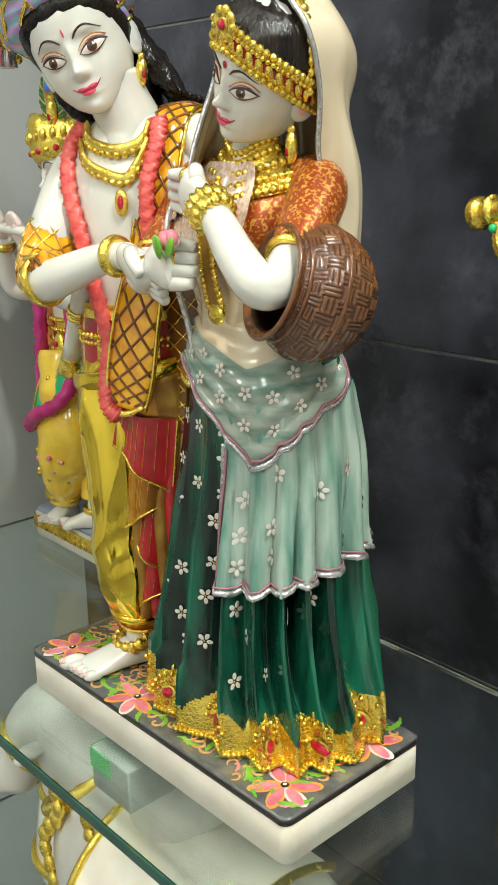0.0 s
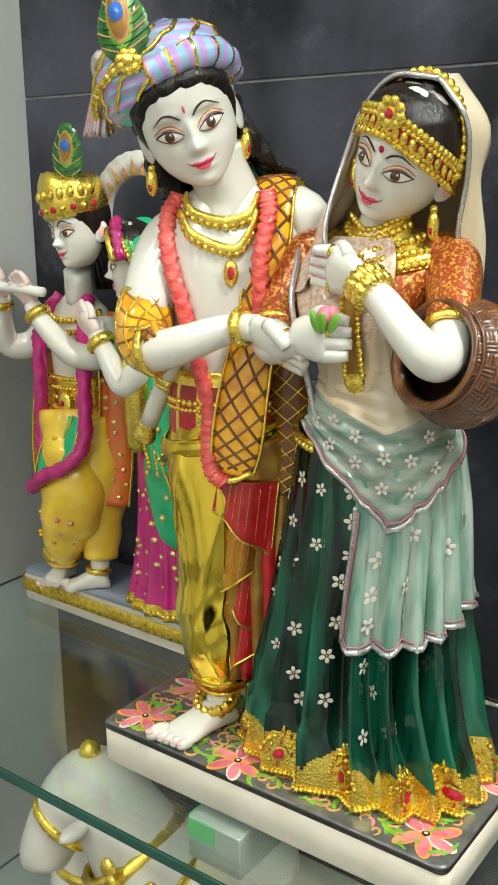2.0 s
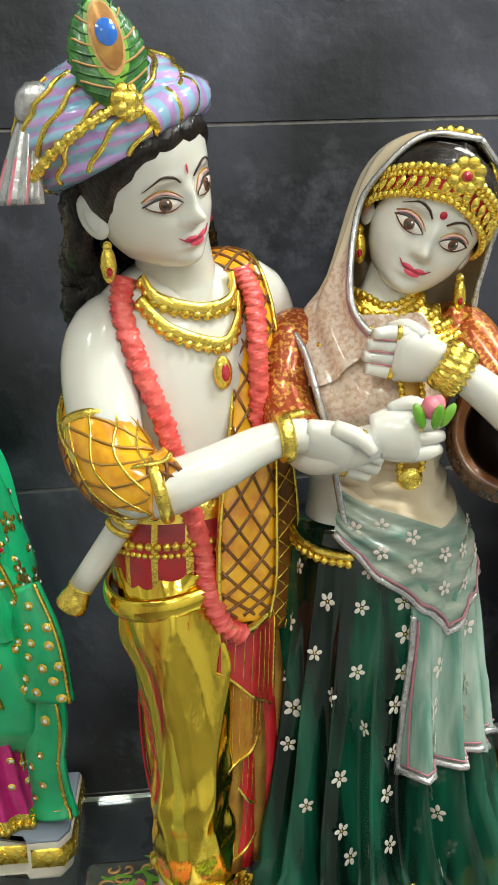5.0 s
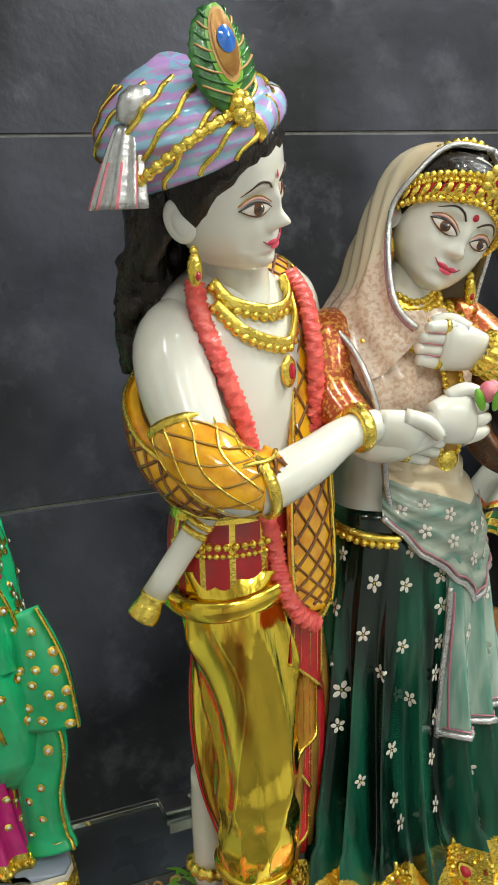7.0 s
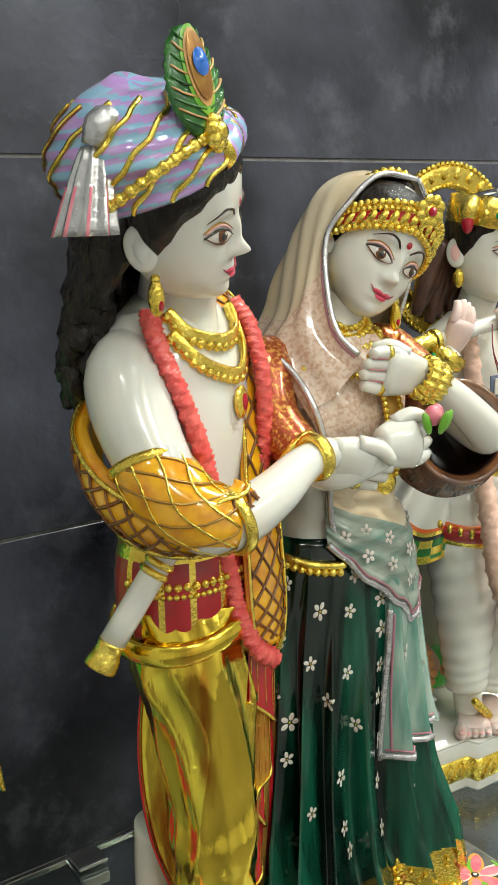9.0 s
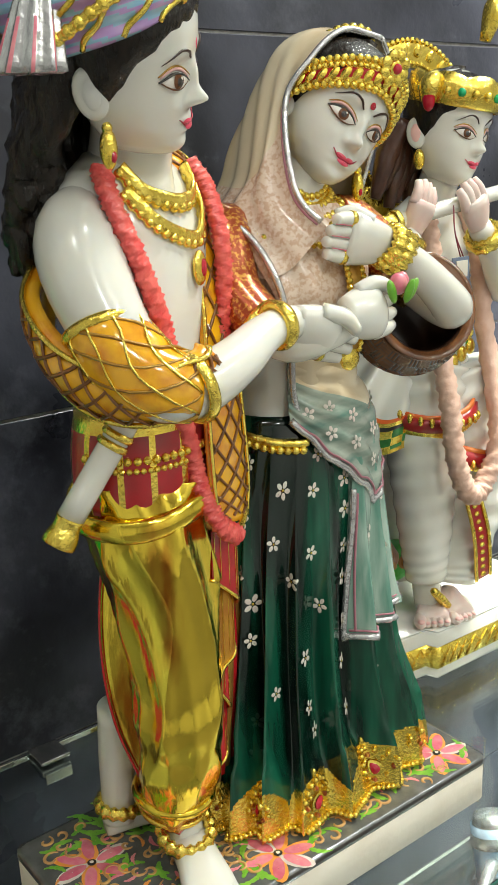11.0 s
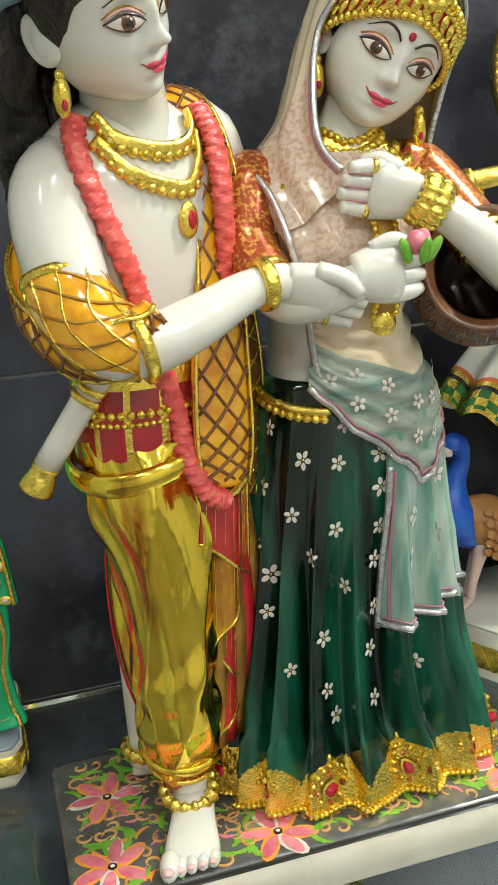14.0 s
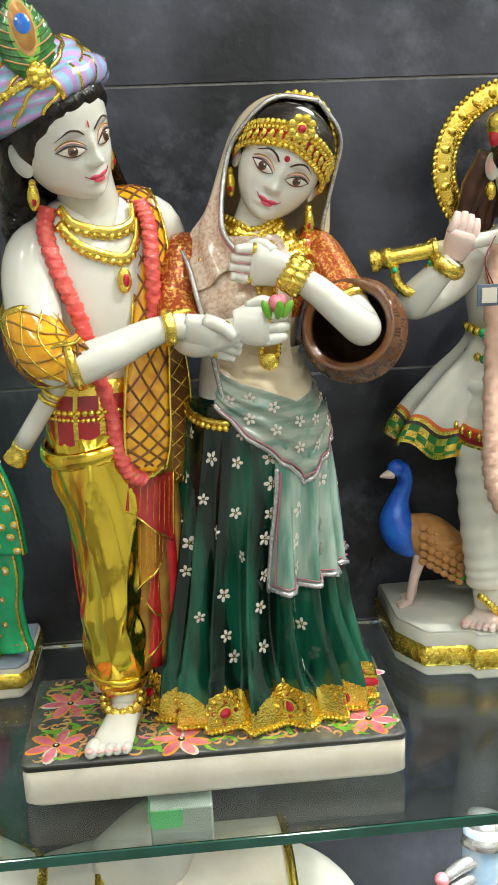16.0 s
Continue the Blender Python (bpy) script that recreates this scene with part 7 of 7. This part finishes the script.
    return tagged(s.thing("statue"), "white marble statue of a flute player with gold halo", "statue")


white_flute_player()


def peacock():
    bird = tagged(empty("peacock_figurine"), "painted peacock figurine, blue neck and brown wing, on the marble plinth", "figurine")
    s = Solid()
    s.tube([(0.218, -0.032, 1.2065, 0.0075), (0.2235, -0.030, 1.2120, 0.0100), (0.231, -0.028, 1.2070, 0.0088), (0.233, -0.026, 1.192, 0.0085), (0.226, -0.026, 1.172, 0.0120), (0.223, -0.028, 1.150, 0.0195), (0.231, -0.030, 1.132, 0.0215), (0.245, -0.032, 1.118, 0.0160)], BIRD_BLUE, n=18, steps=40)
    s.thing("neck", bird)["label"] = "bright blue head and neck"
    s = Solid()
    s.tube([(0.2175, -0.0325, 1.2065, 0.0060), (0.210, -0.034, 1.2060, 0.0042), (0.203, -0.035, 1.2045, 0.0012)], BEAK, n=10, steps=8)
    s.thing("beak", bird)
    s = Solid()
    s.tube([(0.232, -0.030, 1.150, 0.010), (0.243, -0.032, 1.140, 0.0215), (0.262, -0.036, 1.127, 0.0265), (0.284, -0.042, 1.112, 0.0220), (0.302, -0.046, 1.099, 0.014)], BIRD_BROWN, n=22, steps=36)
    for r in range(6):
        for k in range(5):
            c = V(0.246 + 0.008 * r, -0.0565 - 0.003 * (2 - abs(k - 2)) - 0.001 * r, 1.150 - 0.010 * k - 0.005 * r)
            s.ball(c, (0.0056, 0.0012, 0.0042), BIRD_BROWN, ((0.85, -0.1, -0.5), (0, 1, 0), (0.5, 0, 0.85)), n=9, m=6)
    s.thing("body", bird)["label"] = "tan brown body with scalloped wing feathers"
    s = Solid()
    s.tube([(0.280, -0.040, 1.110, 0.016), (0.302, -0.038, 1.098, 0.0215), (0.325, -0.036, 1.090, 0.0230), (0.345, -0.034, 1.084, 0.014)], BIRD_GREEN, n=20, steps=24, flat=0.6, side=(0.3, 0, 1))
    f = plane_fn((0.318, -0.0525, 1.096), (0.95, -0.2, -0.25), (0.25, 0, 0.95))
    for rr, m, l in ((0.0075, BIRD_BROWN, 0.0), (0.0050, BRONZE_EYE, 0.001), (0.003, BIRD_BLUE, 0.002)):
        s.blob(f, (0, 0), rr, rr * 1.1, m, lift=l, n=14)
    s.thing("tail", bird)["label"] = "bright green tail with an eye spot"
    for x, y in ((0.236, -0.044), (0.244, -0.026)):
        s = Solid()
        s.tube([(x + 0.012, y, 1.115, 0.0085), (x + 0.006, y, 1.095, 0.0062), (x + 0.001, y, 1.074, 0.0048), (x - 0.001, y, 1.058, 0.0045)], BEAK, n=10, steps=12)
        for d in (-0.5, 0.0, 0.5):
            s.tube([(x, y, 1.0575, 0.0040), (x - 0.010, y - 0.003 + 0.008 * d, 1.0560, 0.0034), (x - 0.016, y - 0.004 + 0.012 * d, 1.0550, 0.0018)], BEAK, n=7, steps=6)
        s.thing("leg", bird)
    return bird


peacock()


def price_tag():
    tag = tagged(empty("price_tag"), "small dark card price tag hanging on maroon thread", "tag")
    part("card", box_bm(0.268, 0.290, -0.153, -0.1515, 1.404, 1.424, 0.0004, 1), TAG_CARD, tag)
    part("card_face", box_bm(0.272, 0.286, -0.1545, -0.1532, 1.407, 1.421), MARBLE_DULL, tag, "pale square on the card")
    s = Solid()
    for x in (0.280, 0.284):
        s.tube([(x, -0.152, 1.422, 0.0006), (0.276, -0.148, 1.445, 0.0006), (0.290, -0.134, 1.466, 0.0006)], STRING, n=5, steps=8)
    s.thing("thread", tag)
    return tag


price_tag()


# ---- clip that holds the glass to the wall ----
def glass_clip(x):
    clip = tagged(empty("glass_clip"), "small brushed steel clip holding the glass at the wall", "clip", "glass clips")
    part("upper_jaw", box_bm(x - 0.014, x + 0.014, WALL_Y - 0.030, WALL_Y - 0.001, GLASS_Z + 0.0005, GLASS_Z + 0.004, 0.001), CHROME, clip)
    part("lower_jaw", box_bm(x - 0.014, x + 0.014, WALL_Y - 0.030, WALL_Y - 0.001, GLASS_Z - 0.016, GLASS_Z - 0.0105, 0.001), CHROME, clip)
    part("front_lip", box_bm(x - 0.013, x + 0.013, WALL_Y - 0.034, WALL_Y - 0.0305, GLASS_Z - 0.022, GLASS_Z - 0.011, 0.001), CHROME, clip)
    return clip


for x in (-0.073, 0.62):
    glass_clip(x)


# ---- the lower glass shelf: things seen through and below the upper glass ----
def stand_block():
    blk = tagged(empty("packing_block"), "grey marble block with a green sticker under the upper glass", "block")
    part("block", box_bm(-0.062, -0.006, -0.292, -0.225, 0.950, GLASS_Z - 0.0102, 0.002), STONE_GREY, blk)
    part("sticker", box_bm(-0.061, -0.033, -0.2935, -0.2921, 0.972, 0.990), GREEN_STICKER, blk, "plain green sticker")
    part("sticker", box_bm(-0.0635, -0.0622, -0.290, -0.262, 0.976, 0.990), GREEN_STICKER, blk, "plain green sticker")
    return blk


LOW_Z = GLASS_Z - 0.42


def marble_bull():
    s = Solid()
    # reclining body, hump, head and muzzle, folded legs
    s.tube([(-0.230, -0.180, LOW_Z + 0.21, 0.050), (-0.185, -0.185, LOW_Z + 0.235, 0.082), (-0.11, -0.190, LOW_Z + 0.235, 0.100), (-0.02, -0.190, LOW_Z + 0.225, 0.108), (0.07, -0.185, LOW_Z + 0.205, 0.100), (0.125, -0.180, LOW_Z + 0.17, 0.060)], MARBLE_DIMMED, n=36, steps=40)
    s.tube([(-0.09, -0.185, LOW_Z + 0.31, 0.050), (-0.055, -0.190, LOW_Z + 0.352, 0.042), (-0.03, -0.195, LOW_Z + 0.369, 0.018)], MARBLE_DIMMED, n=24, steps=14)
    s.tube([(-0.205, -0.185, LOW_Z + 0.27, 0.060), (-0.245, -0.195, LOW_Z + 0.325, 0.048), (-0.272, -0.205, LOW_Z + 0.352, 0.044), (-0.300, -0.230, LOW_Z + 0.315, 0.034), (-0.308, -0.248, LOW_Z + 0.280, 0.027), (-0.308, -0.252, LOW_Z + 0.268, 0.016)], MARBLE_DIMMED, n=28, steps=34)
    s.ball((-0.272, -0.205, LOW_Z + 0.395), (0.012, 0.012, 0.014), GOLD, n=12, m=8)
    for sg in (1, -1):
        s.ball((-0.250, -0.200 + sg * 0.052, LOW_Z + 0.340), (0.010, 0.022, 0.008), MARBLE_DIMMED, n=12, m=8)
    hoop(s, (-0.296, -0.226, LOW_Z + 0.318), (-0.4, -0.45, -0.7), 0.0375, 0.004, GOLD, n=32)
    hoop(s, (-0.228, -0.190, LOW_Z + 0.290), (-0.5, -0.15, 0.75), 0.058, 0.006, GOLD, n=40, bumps=lambda i: 0.2 * (i % 2))
    # gold trimmed saddle cloth with scrolls
    fn = lambda u, v: (V(-0.02 + v, -0.190 - 0.111 * math.cos(u), LOW_Z + 0.222 + 0.111 * math.sin(u)), V(0, -math.cos(u), math.sin(u)))
    cloth = [[fn(u, v)[0] + fn(u, v)[1] * 0.003 for v in np.linspace(-0.10, 0.09, 14)] for u in np.linspace(-0.15, 2.2, 22)]
    s.grid(cloth, MARBLE_DULL, wrap=False)
    for v in (-0.10, 0.09):
        s.line(fn, [(u, v) for u in np.linspace(-0.15, 2.2, 14)], 0.0050, GOLD, lift=0.003, steps=50)
    s.line(fn, [(-0.15 + 0.03 * math.sin(14 * v), v) for v in np.linspace(-0.10, 0.09, 18)], 0.0055, GOLD, lift=0.003, steps=60)
    for k in range(5):
        v0 = -0.085 + 0.036 * k
        s.line(fn, [(0.1 + 0.12 * q * math.sin(4.5 * q), v0 + 0.014 * (1 - 0.8 * q) * math.cos(4.5 * q)) for q in np.linspace(0, 1, 9)], 0.0028, GOLD, lift=0.004, steps=26)
    for x0 in (-0.21, -0.15):
        for k in range(10):
            s.ball((x0 + 0.012 * math.sin(k), -0.270 + 0.002 * k, LOW_Z + 0.19 + 0.014 * k), (0.010, 0.006, 0.012), GOLD, n=8, m=6)
    s.tube([(-0.18, -0.25, LOW_Z + 0.12, 0.040), (-0.20, -0.285, LOW_Z + 0.07, 0.030), (-0.15, -0.300, LOW_Z + 0.035, 0.024), (-0.09, -0.300, LOW_Z + 0.028, 0.020)], MARBLE_DIMMED, n=20, steps=20)
    s.tube([(0.06, -0.25, LOW_Z + 0.13, 0.055), (0.03, -0.290, LOW_Z + 0.07, 0.038), (-0.02, -0.300, LOW_Z + 0.035, 0.026)], MARBLE_DIMMED, n=20, steps=18)
    s.tube([(-0.10, -0.19, LOW_Z + 0.13, 0.10), (-0.08, -0.19, LOW_Z + 0.05, 0.09), (-0.08, -0.19, LOW_Z + 0.0515, 0.10)], MARBLE_DIMMED, n=28, steps=10)
    bull = s.thing("bull_statue")
    bull.location.z = -0.05
    return tagged(bull, "large white marble bull statue with gold trimmings on lower shelf", "statue")


def gilded_conch():
    s = Solid()
    s.tube([(-0.335, -0.130, LOW_Z + 0.002, 0.055), (-0.335, -0.130, LOW_Z + 0.05, 0.075), (-0.335, -0.130, LOW_Z + 0.16, 0.060), (-0.335, -0.130, LOW_Z + 0.24, 0.030), (-0.335, -0.130, LOW_Z + 0.28, 0.010)], MARBLE, n=28, steps=26)
    for z in (0.06, 0.15, 0.22):
        hoop(s, (-0.335, -0.130, LOW_Z + z), (0, 0, 1), 0.077 - 0.18 * max(0, z - 0.06), 0.005, GOLD, n=36)
    return tagged(s.thing("marble_urn"), "white marble urn with gold bands on the lower shelf", "urn")


def pink_tipped_hand():
    # plain ribs stand in for the fingers of a statue's raised hand
    orn = tagged(empty("hand_ornament"), "silver-blue leaning plain shape of a statue's raised hand, pink-tipped ribs for fingers", "ornament")
    root, tip = V(0.225, -0.300, LOW_Z + 0.002), V(0.268, -0.215, 0.885)
    s = Solid()
    s.tube([(*root, 0.020), (*(root * 0.5 + tip * 0.5), 0.016), (*tip, 0.020)], RIB_BLUE, n=16, steps=14)
    s.thing("stem", orn)
    s = Solid()
    s.tube([(*(tip - (tip - root) * 0.06), 0.022), (*(tip + (tip - root) * 0.03), 0.016)], SILVER, n=16, steps=5)
    s.thing("cap", orn)["label"] = "silver painted cap"
    for k in range(6):
        c = root + (tip - root) * (0.62 + 0.055 * k)
        s = Solid()
        s.tube([(*(c + V(0.010, 0, 0.0)), 0.0075), (*(c + V(-0.020, -0.012, 0.006)), 0.0070), (*(c + V(-0.044, -0.022, 0.000)), 0.0055)], SILVER, n=10, steps=10)
        s.thing("rib", orn)
        s = Solid()
        s.ball(c + V(-0.047, -0.023, 0.0), (0.0075, 0.0075, 0.0065), PINK, n=10, m=8)
        s.thing("tip", orn)["label"] = "pink painted rib tip"
    return orn


def dark_figurine():
    s = Solid()
    s.tube([(0.385, -0.235, LOW_Z + 0.002, 0.055), (0.385, -0.235, LOW_Z + 0.12, 0.045), (0.385, -0.235, LOW_Z + 0.23, 0.036), (0.385, -0.235, LOW_Z + 0.29, 0.044), (0.385, -0.235, LOW_Z + 0.335, 0.034), (0.385, -0.235, LOW_Z + 0.35, 0.010)], BROWN_HAIR, n=24, steps=26, bumps=wobble(2, 0.04, 0.8, 1.1))
    for z, r in ((0.27, 0.044), (0.22, 0.040)):
        s.beads([(0.385 + r * math.cos(a), -0.235 + r * math.sin(a), LOW_Z + z) for a in np.linspace(0, 6.28, 16)], 0.008, GOLD, gap=1.6, n=8, m=6)
    return tagged(s.thing("figurine"), "dark brown figurine with gold beads on the lower shelf", "figurine")


stand_block()
marble_bull()
gilded_conch()
pink_tipped_hand()
dark_figurine()
